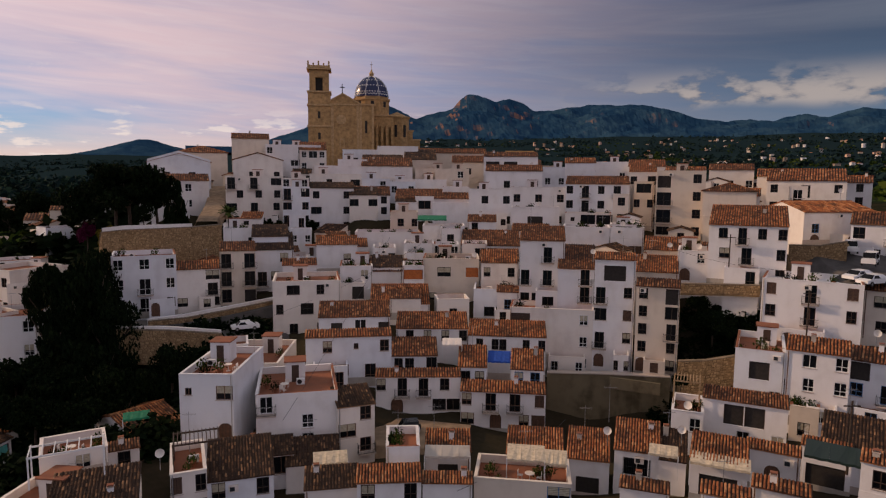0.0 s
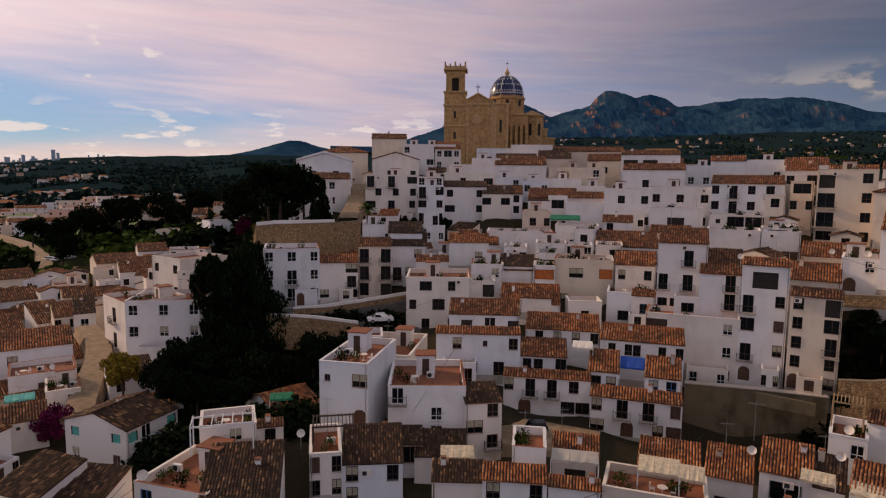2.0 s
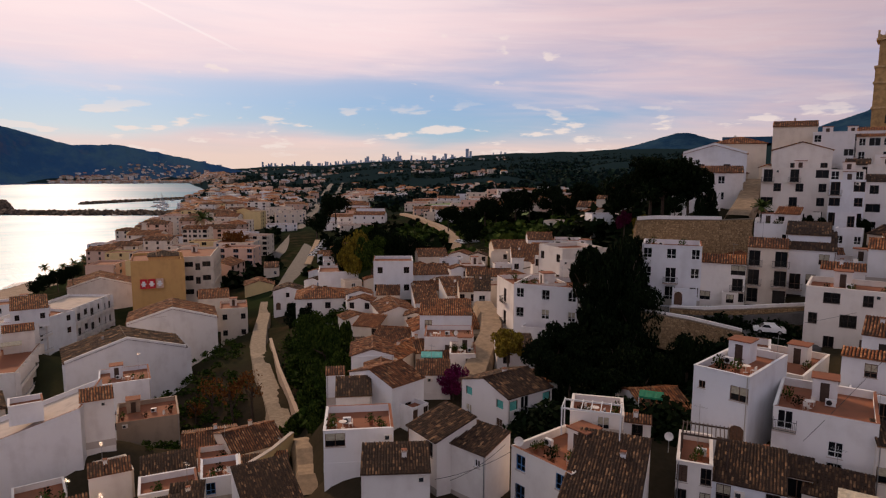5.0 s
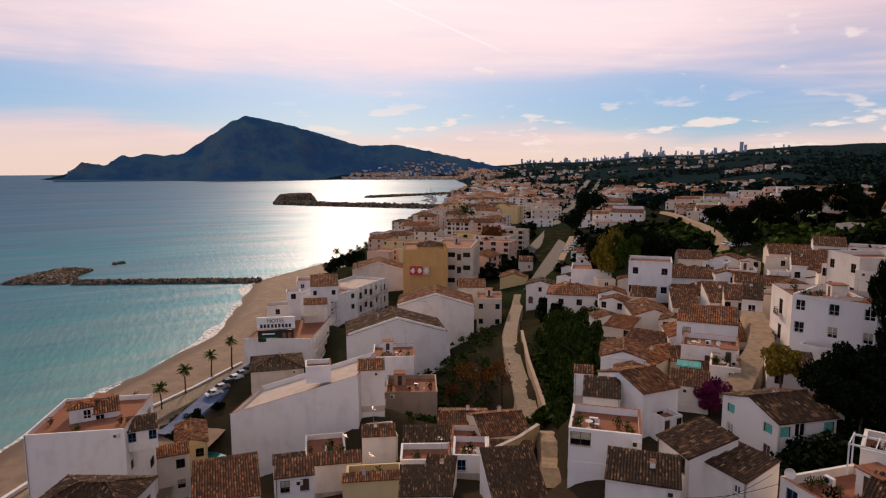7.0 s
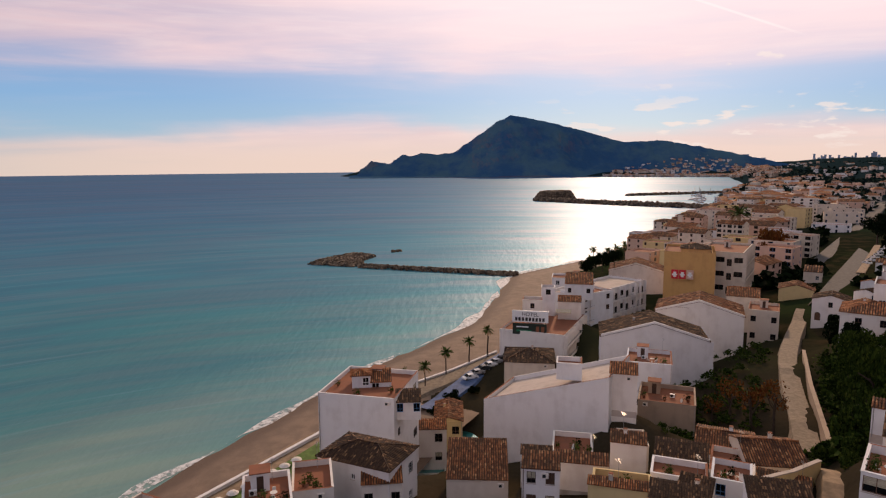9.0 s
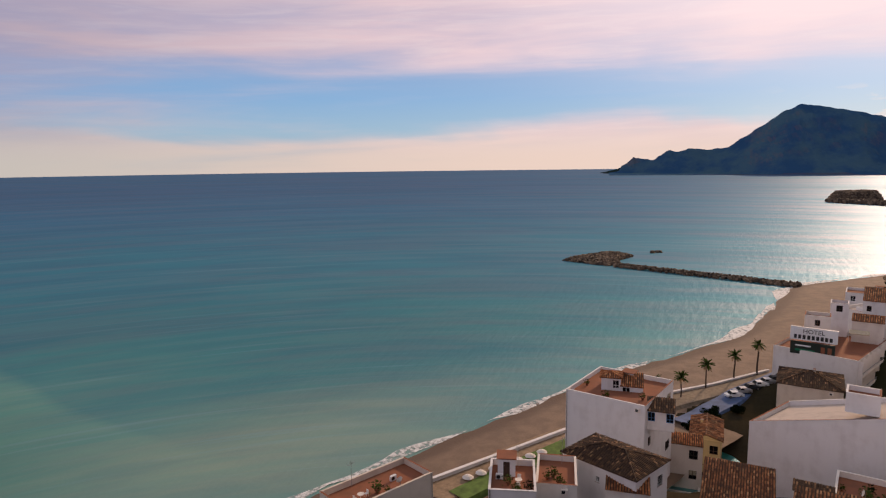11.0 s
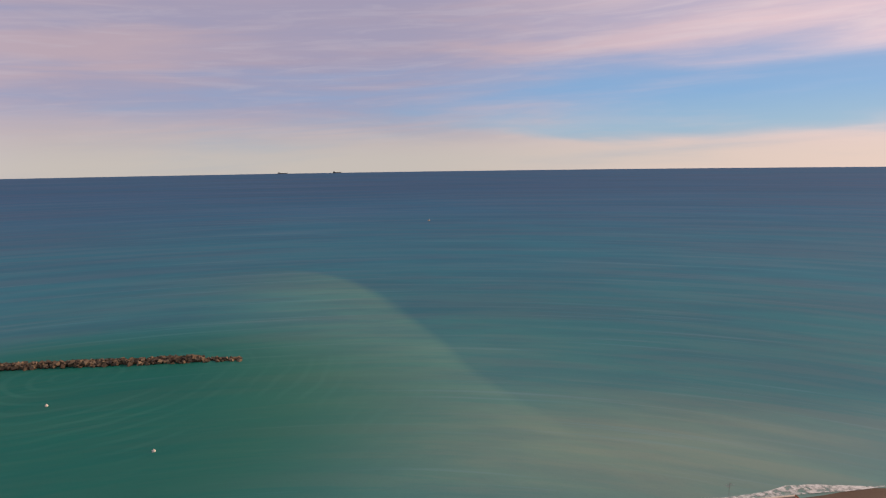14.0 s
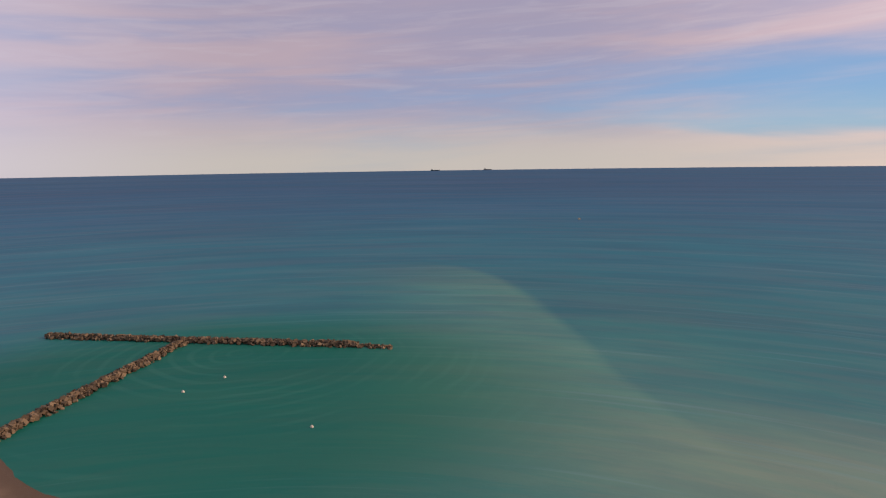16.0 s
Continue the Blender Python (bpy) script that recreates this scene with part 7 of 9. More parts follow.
lane("road_lane", "worn pale cobbled lane between gardens", [(-202.8, 110.5, 11.0), (-169.9, 90.3, 12.0), (-146.9, 77.1, 13.0), (-126.6, 68.0, 13.5), (-110.8, 61.4, 14.0), (-95.0, 54.3, 15.0)], 3.8, "paving")
lane("road_alley", "narrow sandy alley between the houses", [(-64.9, 41.1, 18.0), (-71.5, 45.7, 18.0), (-80.0, 49.5, 17.0)], 4.0, "street")
lane("road_street", "narrow paved street climbing between the houses", [(-62.4, 67.6, 29.4), (-69.1, 77.7, 31.1), (-75.5, 88.1, 31.9), (-88.0, 98.4, 32.3)], 3.5, "street")
lane("road_bend", "winding road with pale walls below the orchard", [(-154.2, 172.8, 27.0), (-179.4, 184.8, 27.0), (-217.9, 221.7, 27.0), (-261.0, 256.3, 27.0), (-312.8, 287.9, 27.0), (-385.9, 333.4, 25.0)], 4.6, "street")
lane("road_railway", "railway tracks on a dark ballast bed", [(-202.9, 117.4, 12.0), (-336.2, 214.8, 12.0), (-647.7, 444.5, 11.0), (-1591.3, 1153.7, 11.0)], 8.0, "asphalt")
lane("road_station", "pale station platform beside the tracks", [(-257.6, 162.4, 12.4), (-344.6, 225.2, 12.4)], 3.0, "street", 0.5)
lane("road_avenue", "grey avenue lined with parked cars", [(-277.2, 154.2, 10.0), (-451.9, 282.8, 10.0), (-1016.9, 690.7, 10.0), (-1892.7, 1343.1, 10.0)], 9.0, "asphalt")


lane("field_meadow", "bright green meadow below the orchard", [(-244.4, 267.4, 27.0), (-244.4, 294.2, 29.0), (-244.6, 322.0, 30.0)], 26.0, "lawn", 0.25)
lane("field_terrace", "green terraced field among the trees", [(-389.9, 371.1, 30.0), (-384.9, 418.3, 31.0)], 22.0, "lawn", 0.25)
lane("field_far", "yellow-green field beside the avenue", [(-548.4, 396.4, 18.0), (-538.4, 430.4, 20.0)], 16.0, "lawn", 0.25)


def old_house(rng, x, y, z, a, r):
    h = rng.uniform(3.6, 6.5)
    w, d = r * 1.75, r * 1.55
    row = rng.choice([".w", "w.", "w.w", ".w.", "..w"])
    win = row if h < 4.5 else row + "/" + rng.choice(["w.d", "d.w", "D.w", ".D."])
    rot = a + rng.choice([0, 0, 12, -18, -25]) + rng.uniform(-8, 8)
    c, s = math.cos(radians(rot)), math.sin(radians(rot))
    house(x + s * d / 2, y - c * d / 2, z, w, d, h, rot, rng.choice(["Gy", "Gy", "Gy", "Gx", "Sf", "F"]), win, rng.choice(["white", "white", "cream", "cream"]),
          rng.choice(["brown", "brown", "dark", "dark", "orange"]), far=True)


def flat_block(rng, x, y, z, a, r):
    n = rng.choice([3, 4, 4, 5])
    w, d = r * 1.9, r * 1.5
    rot = a - 20 + rng.choice([0, 0, 90]) + rng.uniform(-6, 6)
    c, s = math.cos(radians(rot)), math.sin(radians(rot))
    rows = "/".join([rng.choice(["P.P.P", "w.P.w", "PwPwP", "w.w.w"])] * n)
    house(x + s * d / 2, y - c * d / 2, z, w, d, n * 2.9, rot, rng.choice(["F", "F", "F", "Gx", "Hp"]), rows, rng.choice(["white", "cream", "cream", "pink", "yellow"]),
          rng.choice(["orange", "brown"]), side="/".join(["w.w"] * n), far=True, name="apartment_block")


def row_house(rng, x, y, z, a, r):
    w, d = r * 2.6, r * 1.5
    c, s = math.cos(radians(a)), math.sin(radians(a))
    house(x + s * d / 2, y - c * d / 2, z, w, d, rng.choice([5.6, 5.8, 8.2]), a + rng.uniform(-12, 12), rng.choice(["F", "F", "Gx"]), "w.w.w.w/d.w.d.w", rng.choice(["pink", "cream", "cream", "white"]), "orange", far=True, name="row_house")


fill_town(60, 36, 54, 92, 210, 21, old_house, 0.3, (2.6, 4.2))
fill_town(9, 24, 36, 175, 300, 22, old_house)
fill_town(12, 54, 62, 190, 330, 23, old_house, 2.0)
fill_town(55, 61.5, 71, 250, 720, 24, flat_block, 2.0, (7, 11))
fill_town(16, 69.5, 74, 310, 640, 27, flat_block, 1.0, (7, 10))
fill_town(42, 35, 48, 420, 640, 25, row_house, 0.5, (7, 10))
fill_town(40, 52, 60, 420, 900, 26, row_house, 3.0, (7, 10))

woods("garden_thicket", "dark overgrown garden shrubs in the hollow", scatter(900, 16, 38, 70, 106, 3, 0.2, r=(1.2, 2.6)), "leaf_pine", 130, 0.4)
woods("lane_thicket", "green shrubs on the bank above the lane", scatter(620, 52.5, 59.8, 78, 170, 4, 0.6, r=(0.8, 2.2)), "leaf_green", 100, 0.45)
woods("yard_scrub", "low dark shrubs in the yards beside the lane", scatter(260, 63.6, 72, 105, 200, 14, 0.3, r=(0.5, 1.3)), "leaf_green", 60, 0.6)
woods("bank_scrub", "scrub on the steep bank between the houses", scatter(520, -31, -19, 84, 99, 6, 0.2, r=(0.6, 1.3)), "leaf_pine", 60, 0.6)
woods("orchard", "green orchard trees on the terraces", scatter(420, 33, 55, 225, 420, 7, 1.0, 40, (2.0, 4.0)), "leaf_green", 26)
woods("garden_trees", "dark garden trees among the houses", scatter(700, 20, 66, 250, 700, 8, 1.0, 60, (2.5, 5.0)), "leaf_pine", 22)
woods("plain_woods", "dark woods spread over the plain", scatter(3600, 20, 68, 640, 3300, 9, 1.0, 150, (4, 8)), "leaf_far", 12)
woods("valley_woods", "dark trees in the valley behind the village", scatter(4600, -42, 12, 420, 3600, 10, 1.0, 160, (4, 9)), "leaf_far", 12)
woods("valley_orchards", "green orchards in the valley behind the village", scatter(1300, -42, 12, 420, 2600, 11, 1.0, 190, (4, 8)), "leaf_green", 10)
woods("hill_pines", "dark pines at the edge of the village hill", scatter(240, 22, 36, 150, 330, 13, 1.0, 50, (2.5, 4.5)), "leaf_pine", 26)


def slope_height(name, az, D):
    d0, d2, az0, az1, Z = SLOPES[name]
    i = int((D - d0) / (d2 - d0) * (Z.shape[0] - 1))
    j = int((az - az0) / (az1 - az0) * (Z.shape[1] - 1))
    return float(Z[min(max(i, 0), Z.shape[0] - 1), min(max(j, 0), Z.shape[1] - 1)])


def far_houses(name, label, n, az0, az1, d0, d1, seed, mats, clump, size=(7, 14), high=(5, 9), roofed=True, hill="", limit=90.0):
    rng = random.Random(seed)
    spots = []
    while len(spots) < n:
        a, D = rng.uniform(az0, az1), d0 * (d1 / d0) ** rng.random()
        x, y = polar(a, D)
        if clump and noise.noise(Vector((x / clump, y / clump, seed))) < 0.05:
            continue
        spots.append((x, y, a))
    zs = ground_height(np.array([q[0] for q in spots]), np.array([q[1] for q in spots]))
    g = Geo()
    for (x, y, a), z in zip(spots, zs):
        if hill:
            z = max(z, slope_height(hill, a, math.hypot(x, y)))
            if z > limit * (1 - abs(a - 70.0) / 9.0):
                continue
        if z < 1.2 or blocked(x, y, 6.0):
            continue
        w, d, h = rng.uniform(*size), rng.uniform(*size) * 0.8, rng.uniform(*high)
        m = pose(x, y, float(z), 0, 0, a + rng.uniform(-40, 40))
        mat = rng.choice(mats)
        g.box(-w / 2, -d / 2, -12, w / 2, d / 2, h, mat, m)
        for i in range(max(1, int(w / 4))):
            for k in range(max(1, int(h / 3))):
                xx = -w / 2 + (i + 0.5) * w / max(1, int(w / 4))
                q = [m @ Vector(p) for p in ((xx - 0.8, -d / 2 - 0.05, k * 3 + 0.8), (xx + 0.8, -d / 2 - 0.05, k * 3 + 0.8), (xx + 0.8, -d / 2 - 0.05, k * 3 + 2.2), (xx - 0.8, -d / 2 - 0.05, k * 3 + 2.2))]
                g.face(q, "pane")
        if roofed and rng.random() < 0.6:
            e = [m @ Vector(p) for p in ((-w / 2 - 0.5, -d / 2 - 0.5, h), (w / 2 + 0.5, -d / 2 - 0.5, h), (w / 2 + 0.5, d / 2 + 0.5, h), (-w / 2 - 0.5, d / 2 + 0.5, h), (-w / 4, 0, h + d * 0.2), (w / 4, 0, h + d * 0.2))]
            for f in ((0, 1, 5, 4), (1, 2, 5), (2, 3, 4, 5), (3, 0, 4)):
                g.face([e[i] for i in f], "tile_orange")
    tagged(new(name, g.mesh(name)), label, "houses", kind="stuff")


far_houses("far_houses_valley", "scattered white houses in the valley", 460, -42, 10, 420, 3000, 31, ["cream", "pink", "brown", "white"], 160, (6, 11), (4, 7))
far_houses("far_houses_plain", "pale houses spread over the coastal plain", 420, 40, 66, 700, 3600, 32, ["white", "cream", "pink"], 300)
far_houses("far_town_bay", "pale town blocks round the far bay", 1500, 62, 77.5, 2620, 3120, 33, ["pink", "cream", "cream", "brown", "white"], 0, (7, 14), (5, 10), hill="mountain_headland")
far_houses("far_town_shore", "pale blocks behind the harbour beach", 260, 63, 69, 1300, 2700, 36, ["pink", "cream", "cream", "brown"], 180, (8, 16), (5, 10))
far_houses("far_town_coast", "pale blocks of the coastal town", 150, 60, 69, 700, 1300, 35, ["white", "cream", "pink"], 0, (10, 18), (6, 12))


def skyline():
    rng = random.Random(8)
    g = Geo()
    for i in range(150):
        a = rng.choice([rng.gauss(59.8, 1.3), rng.gauss(56.3, 1.2), rng.gauss(53.8, 0.8), rng.gauss(49.9, 1.2), rng.gauss(45.2, 0.9), rng.uniform(40, 64)])
        x, y = polar(a, 4600)
        zb = gz(x, y) - 20
        h = 6 + abs(rng.gauss(6, 13))
        w = rng.uniform(8, 17)
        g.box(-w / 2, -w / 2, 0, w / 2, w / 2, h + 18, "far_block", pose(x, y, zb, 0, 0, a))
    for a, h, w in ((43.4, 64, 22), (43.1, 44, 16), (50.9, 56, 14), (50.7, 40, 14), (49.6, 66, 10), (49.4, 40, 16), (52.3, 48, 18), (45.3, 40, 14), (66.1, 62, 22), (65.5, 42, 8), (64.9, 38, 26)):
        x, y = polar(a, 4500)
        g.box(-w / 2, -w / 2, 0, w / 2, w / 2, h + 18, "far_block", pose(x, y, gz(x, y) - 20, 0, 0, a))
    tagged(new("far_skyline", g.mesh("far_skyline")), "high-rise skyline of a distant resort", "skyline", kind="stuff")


skyline()


# ---------------------------------------------------------------- groynes and harbour
ROCK_RNG = random.Random(12)


def boulder(g, c, r):
    m = Matrix.Translation(c) @ Euler([ROCK_RNG.uniform(0, 6.28) for _ in range(3)]).to_matrix().to_4x4()
    k = [Vector((sx * ROCK_RNG.uniform(0.6, 1), sy * ROCK_RNG.uniform(0.6, 1), sz * ROCK_RNG.uniform(0.5, 0.9))) * r for sz in (-1, 1) for sy in (-1, 1) for sx in (-1, 1)]
    n, s = len(g.v), g.slot("rock")
    g.v.extend(tuple(m @ p) for p in k)
    for q in ((0, 2, 3, 1), (4, 5, 7, 6), (0, 1, 5, 4), (2, 6, 7, 3), (0, 4, 6, 2), (1, 3, 7, 5)):
        g.f.append(tuple(n + i for i in q))
        g.m.append(s)


def groyne(name, label, lines, w, r, top, per=1.0):
    g = Geo()
    for pts in lines:
        P = [Vector(p) for p in pts]
        for a, b in zip(P, P[1:]):
            d = b - a
            n = int(d.length * per * w / (r * r) * 0.75)
            side = Vector((-d.y, d.x)).normalized()
            for _ in range(n):
                t, o = ROCK_RNG.random(), ROCK_RNG.gauss(0, 0.42)
                o = max(-1, min(1, o))
                p = a + d * t + side * (o * w / 2)
                boulder(g, Vector((p.x, p.y, top * (1 - 0.95 * abs(o)) + ROCK_RNG.uniform(-0.4, 0.1) * r)), r * ROCK_RNG.uniform(0.55, 1.15))
    tagged(new(name, g.mesh(name)), label, "breakwater", kind="stuff")


groyne("groyne_near", "T-shaped breakwater of piled brown boulders", [[(60, -152), (22, -229)], [(70, -252), (22, -229), (-33, -203)]], 5.0, 0.75, 1.15, 1.3)
groyne("groyne_end", "low wet boulders at the breakwater's sunken tip", [[(-33, -203), (-44, -196)]], 5.0, 0.6, 0.3, 0.5)
groyne("groyne_far", "long straight breakwater of dark boulders", [[(-336, 30), (-366, -60)]], 7.0, 0.85, 1.7, 1.3)


def rock_field(name, label, corners, r, top, n):
    """A flat-topped bank of boulders that fills a polygon, lower along its rim."""
    g, rng = Geo(), random.Random(31)
    P = [Vector(p) for p in corners]
    c = sum(P, Vector((0, 0))) / len(P)
    for _ in range(n):
        k = rng.randrange(len(P))
        a, b = P[k], P[(k + 1) % len(P)]
        u, v = rng.random(), math.sqrt(rng.random())
        p = c.lerp(a.lerp(b, u), v)
        boulder(g, Vector((p.x, p.y, top * (1 - max(0.0, v - 0.75) * 3.4) + rng.uniform(-0.5, 0.1) * r)), r * rng.uniform(0.5, 1.15))
    tagged(new(name, g.mesh(name)), label, "breakwater", kind="stuff")


rock_field("groyne_head", "broad flat boulder head of the breakwater", [(-376, -93), (-398, -82), (-418, -71), (-408, -56), (-388, -62), (-372, -58), (-366, -64)], 0.95, 1.9, 2600)
rock_field("groyne_outlier", "low rocks awash beyond the breakwater", [(-432, -48), (-436, -42), (-431, -41), (-427, -47)], 0.8, 0.7, 40)
groyne("harbour_mole", "long dark harbour mole", [[(-1013, 121), (-905, 229), (-755, 409)]], 16.0, 2.4, 4.6, 1.2)
rock_field("harbour_head", "rocky mound at the harbour entrance", [(-1020, 118), (-1050, 134), (-1078, 168), (-1060, 190), (-1030, 182), (-1008, 140)], 2.2, 13.0, 2200)
groyne("harbour_pier", "inner harbour pier", [[(-1156, 302), (-1224, 469), (-1260, 560)]], 12.0, 2.2, 3.0)


def moored_boats():
    rng = random.Random(4)
    g = Geo()
    for i in range(170):
        t, o = rng.random(), rng.uniform(20, 230)
        x, y = -860 - 330 * t + rng.uniform(-30, 30), 300 + 130 * t + o * 0.55
        if shore_distance(np.array([x]), np.array([y]))[0] > -10:
            continue
        m = pose(x, y, 0.2, 0, 0, rng.choice([20, 110]) + rng.uniform(-6, 6))
        L = rng.uniform(7, 13)
        k = [m @ Vector(p) for p in ((-L / 2, -1.4, 1.1), (L * 0.2, -1.5, 1.1), (L / 2, 0, 1.3), (L * 0.2, 1.5, 1.1), (-L / 2, 1.4, 1.1), (-L / 2, -1.0, -0.2), (L * 0.2, -1.0, -0.2), (L * 0.42, 0, -0.2), (L * 0.2, 1.0, -0.2), (-L / 2, 1.0, -0.2))]
        g.face(k[:5], "dish_white")
        for j in range(5):
            g.face((k[5 + j], k[5 + (j + 1) % 5], k[(j + 1) % 5], k[j]), "dish_white")
        g.box(-L * 0.2, -0.8, 1.1, L * 0.15, 0.8, 2.0, "white_frame", m)
        g.box(0.0, -0.12, 1.1, 0.24, 0.12, L * 1.25, "steel", m)
    tagged(new("moored_boats", g.mesh("moored_boats")), "white sailing boats moored in the harbour", "boats", kind="stuff")


moored_boats()

# ---------------------------------------------------------------- walls, terraces and streets of the village
def wall_run(name, label, pts, h, thick, mat, cap=None, category="wall", kind="structure"):
    """A wall along pts (x, y, z of its top), h high."""
    root = thing(name, label, category, pose(0, 0, 0), kind=kind)
    g, c = Geo(), Geo()
    P = [Vector(p) for p in pts]
    for a, b in zip(P, P[1:]):
        u = (b - a)
        L = math.hypot(u.x, u.y)
        n = Vector((-u.y, u.x, 0)).normalized() * thick
        k = max(1, int(L / 3))
        for i in range(k):
            p, q = a.lerp(b, i / k), a.lerp(b, (i + 1) / k)
            dn = Vector((0, 0, h))
            g.face([p - dn, q - dn, q, p], mat)
            g.face([p, q, q + n, p + n], mat)
            g.face([q - dn + n, p - dn + n, p + n, q + n], mat)
        g.face([a - dn, a, a + n, a - dn + n], mat)
        g.face([b - dn + n, b + n, b, b - dn], mat)
        if cap:
            o, up = n * 0.25, Vector((0, 0, 0.14))
            c.face([a - o + up, b - o + up, b + n + o + up, a + n + o + up], cap)
            c.face([a - o, b - o, b - o + up, a - o + up], cap)
            c.face([b + n + o, a + n + o, a + n + o + up, b + n + o + up], cap)
    part("wall_body", g, root)
    if cap:
        part("capping", c, root)
    return root


def stone_wall(name, label, pts, h, thick=0.6, seed=1):
    """A wall faced with rough stones that stand proud of the mortar."""
    root = wall_run(name, label, pts, h, thick, "rubble", "paving")
    rng = random.Random(seed)
    g = Geo()
    for a, b in zip(pts, pts[1:]):
        a, b = Vector(a), Vector(b)
        L = (b - a).length
        u = (b - a) / L
        n = Vector((u.y, -u.x, 0)).normalized()
        rows = int(h / 0.34)
        for r in range(rows):
            x = rng.uniform(0, 0.4)
            while x < L - 0.3:
                w = rng.uniform(0.22, 0.66)
                c = a + u * (x + w / 2) - Vector((0, 0, 0.17 + r * 0.34 + rng.uniform(-0.07, 0.07)))
                q = []
                for sx, sz in ((-1, -1), (1, -1), (1, 1), (-1, 1)):
                    q.append(c + u * (sx * w * 0.48 * rng.uniform(0.65, 1)) + Vector((0, 0, sz * 0.17 * rng.uniform(0.55, 1.1))))
                o = n * rng.uniform(0.04, 0.10)
                f = [p.lerp(c, 0.18) + o for p in q]
                g.face(f, "stone_block")
                for i in range(4):
                    g.face([q[i], q[(i + 1) % 4], f[(i + 1) % 4], f[i]], "stone_block")
                x += w
    ob = part("stone_facing", g, root)
    tagged(ob, kind="stuff")
    return root


wall_run("wall_retaining", "tall stained concrete retaining wall below the houses", [(14.9, 86.7, 33.2), (23.3, 84.9, 33.6), (31.1, 83.4, 33.7)], 14, 0.8, "old_concrete", "pale_floor")
wall_run("wall_parapet_low", "low white parapet along the terrace edge", [(22.9, 83.4, 33.7), (29.1, 81.5, 33.4)], 1.6, 0.3, "old_concrete")
stone_wall("wall_bastion", "curved ochre stone bastion below the church square", [(-62.8, 115.0, 48.0), (-60.5, 111.7, 50.4), (-57.0, 111.8, 50.8), (-51.7, 114.4, 50.9), (-46.7, 117.5, 51.0), (-42.4, 120.8, 51.3)], 8.0, 0.8, 3)
wall_run("wall_bastion_rail", "low white wall on top of the bastion", [(-60.6, 112.0, 51.2), (-57.2, 112.3, 51.6), (-51.8, 114.8, 51.7), (-46.9, 118.0, 51.7)], 0.9, 0.3, "white")
stone_wall("wall_road_upper", "rubble wall under the sloping street", [(-45.4, 95.8, 38.0), (-40.7, 98.9, 37.9), (-35.5, 102.0, 38.5), (-28.4, 106.3, 39.4)], 4.5, 0.5, 5)
wall_run("wall_road_rail", "low white parapet with short pillars along the street", [(-45.6, 96.1, 38.2), (-40.9, 99.3, 38.4), (-35.6, 102.4, 39.0), (-28.5, 106.7, 39.9)], 1.2, 0.3, "white", "white")
stone_wall("wall_garden", "rubble wall above the dark garden", [(-45.2, 85.8, 39.1), (-39.1, 88.8, 38.3), (-32.5, 91.4, 37.2)], 5.0, 0.5, 6)
wall_run("wall_garden_rail", "low white parapet above the garden", [(-45.4, 86.2, 39.4), (-39.2, 89.2, 38.7), (-32.7, 91.8, 37.6)], 1.1, 0.3, "white", "white")
stone_wall("wall_bank", "ochre stone wall at the foot of the bank", [(31.9, 83.1, 36.0), (35.2, 81.8, 36.5), (38.8, 81.2, 37.3)], 6.0, 0.5, 7)
stone_wall("wall_bank_top", "red-capped stone wall above the bank", [(34.6, 90.6, 45.4), (39.9, 88.4, 45.7), (44.1, 86.4, 45.9)], 1.6, 0.5, 8)
stone_wall("wall_car_park", "ochre rubble wall under the car park", [(52.2, 94.6, 50.8), (55.1, 91.7, 51.0), (58.0, 89.9, 51.8)], 6.0, 0.6, 9)
wall_run("wall_lane", "ochre wall along the cobbled lane", [(-149.4, 82.0, 15.0), (-123.0, 69.3, 16.0), (-103.6, 60.6, 17.0), (-88.7, 53.8, 18.0)], 3.0, 0.5, "brown", "brown")
wall_run("wall_alley", "ochre wall descending beside the alley", [(-71.9, 35.1, 22.2), (-75.3, 41.5, 21.7), (-79.2, 46.9, 21.2)], 4.0, 0.4, "yellow", "pale_floor")
wall_run("wall_promenade", "long low white wall between beach and promenade", [(-88.8, -50.9, 3.6), (-96.2, -46.9, 3.6), (-111.4, -38.4, 3.6), (-128.1, -29.2, 3.6), (-153.2, -16.6, 3.4), (-168.8, -2.5, 3.4), (-186.4, 11.0, 3.4)], 1.4, 0.5, "white", "white")
lane("pavement_promenade", "pale paved promenade behind the beach", [(-121.6, -29.6, 3.0), (-137.8, -22.9, 3.0), (-151.9, -13.7, 3.0), (-165.7, -2.5, 3.0), (-185.4, 12.6, 3.0)], 7.0, "paving")
lane("pavement_garden", "sandy walk beside the lawn", [(-92.3, -45.5, 3.0), (-110.1, -37.9, 3.0), (-127.0, -28.8, 3.0)], 7.0, "street")
lane("lawn_strip", "strip of green lawn with low planting", [(-93.6, -41.1, 3.1), (-110.0, -34.0, 3.1), (-122.4, -27.7, 3.1)], 4.0, "lawn", 0.22)
lane("road_square", "sandy little square where a car is parked", [(-9.3, 71.4, 30.3), (-5.2, 69.8, 31.0), (-1.3, 71.0, 30.8), (3.2, 69.9, 30.6)], 8.0, "street", 0.15)
lane("road_upper_street", "grey street in front of the white houses", [(-49.6, 95.9, 37.5), (-43.9, 99.8, 37.1), (-36.1, 103.9, 37.9), (-27.6, 107.5, 39.1)], 5.0, "asphalt", 0.2)
lane("road_car_yard", "grey parking yard below the street", [(-33.7, 95.2, 36.4), (-29.6, 97.6, 35.9), (-25.7, 99.7, 35.8)], 8.0, "asphalt", 0.2)
lane("road_church_stairs", "stepped street climbing beside the white houses", [(-47.0, 125.5, 51.6), (-50.7, 141.2, 54.6), (-55.9, 158.4, 58.2)], 4.0, "street", 0.2)
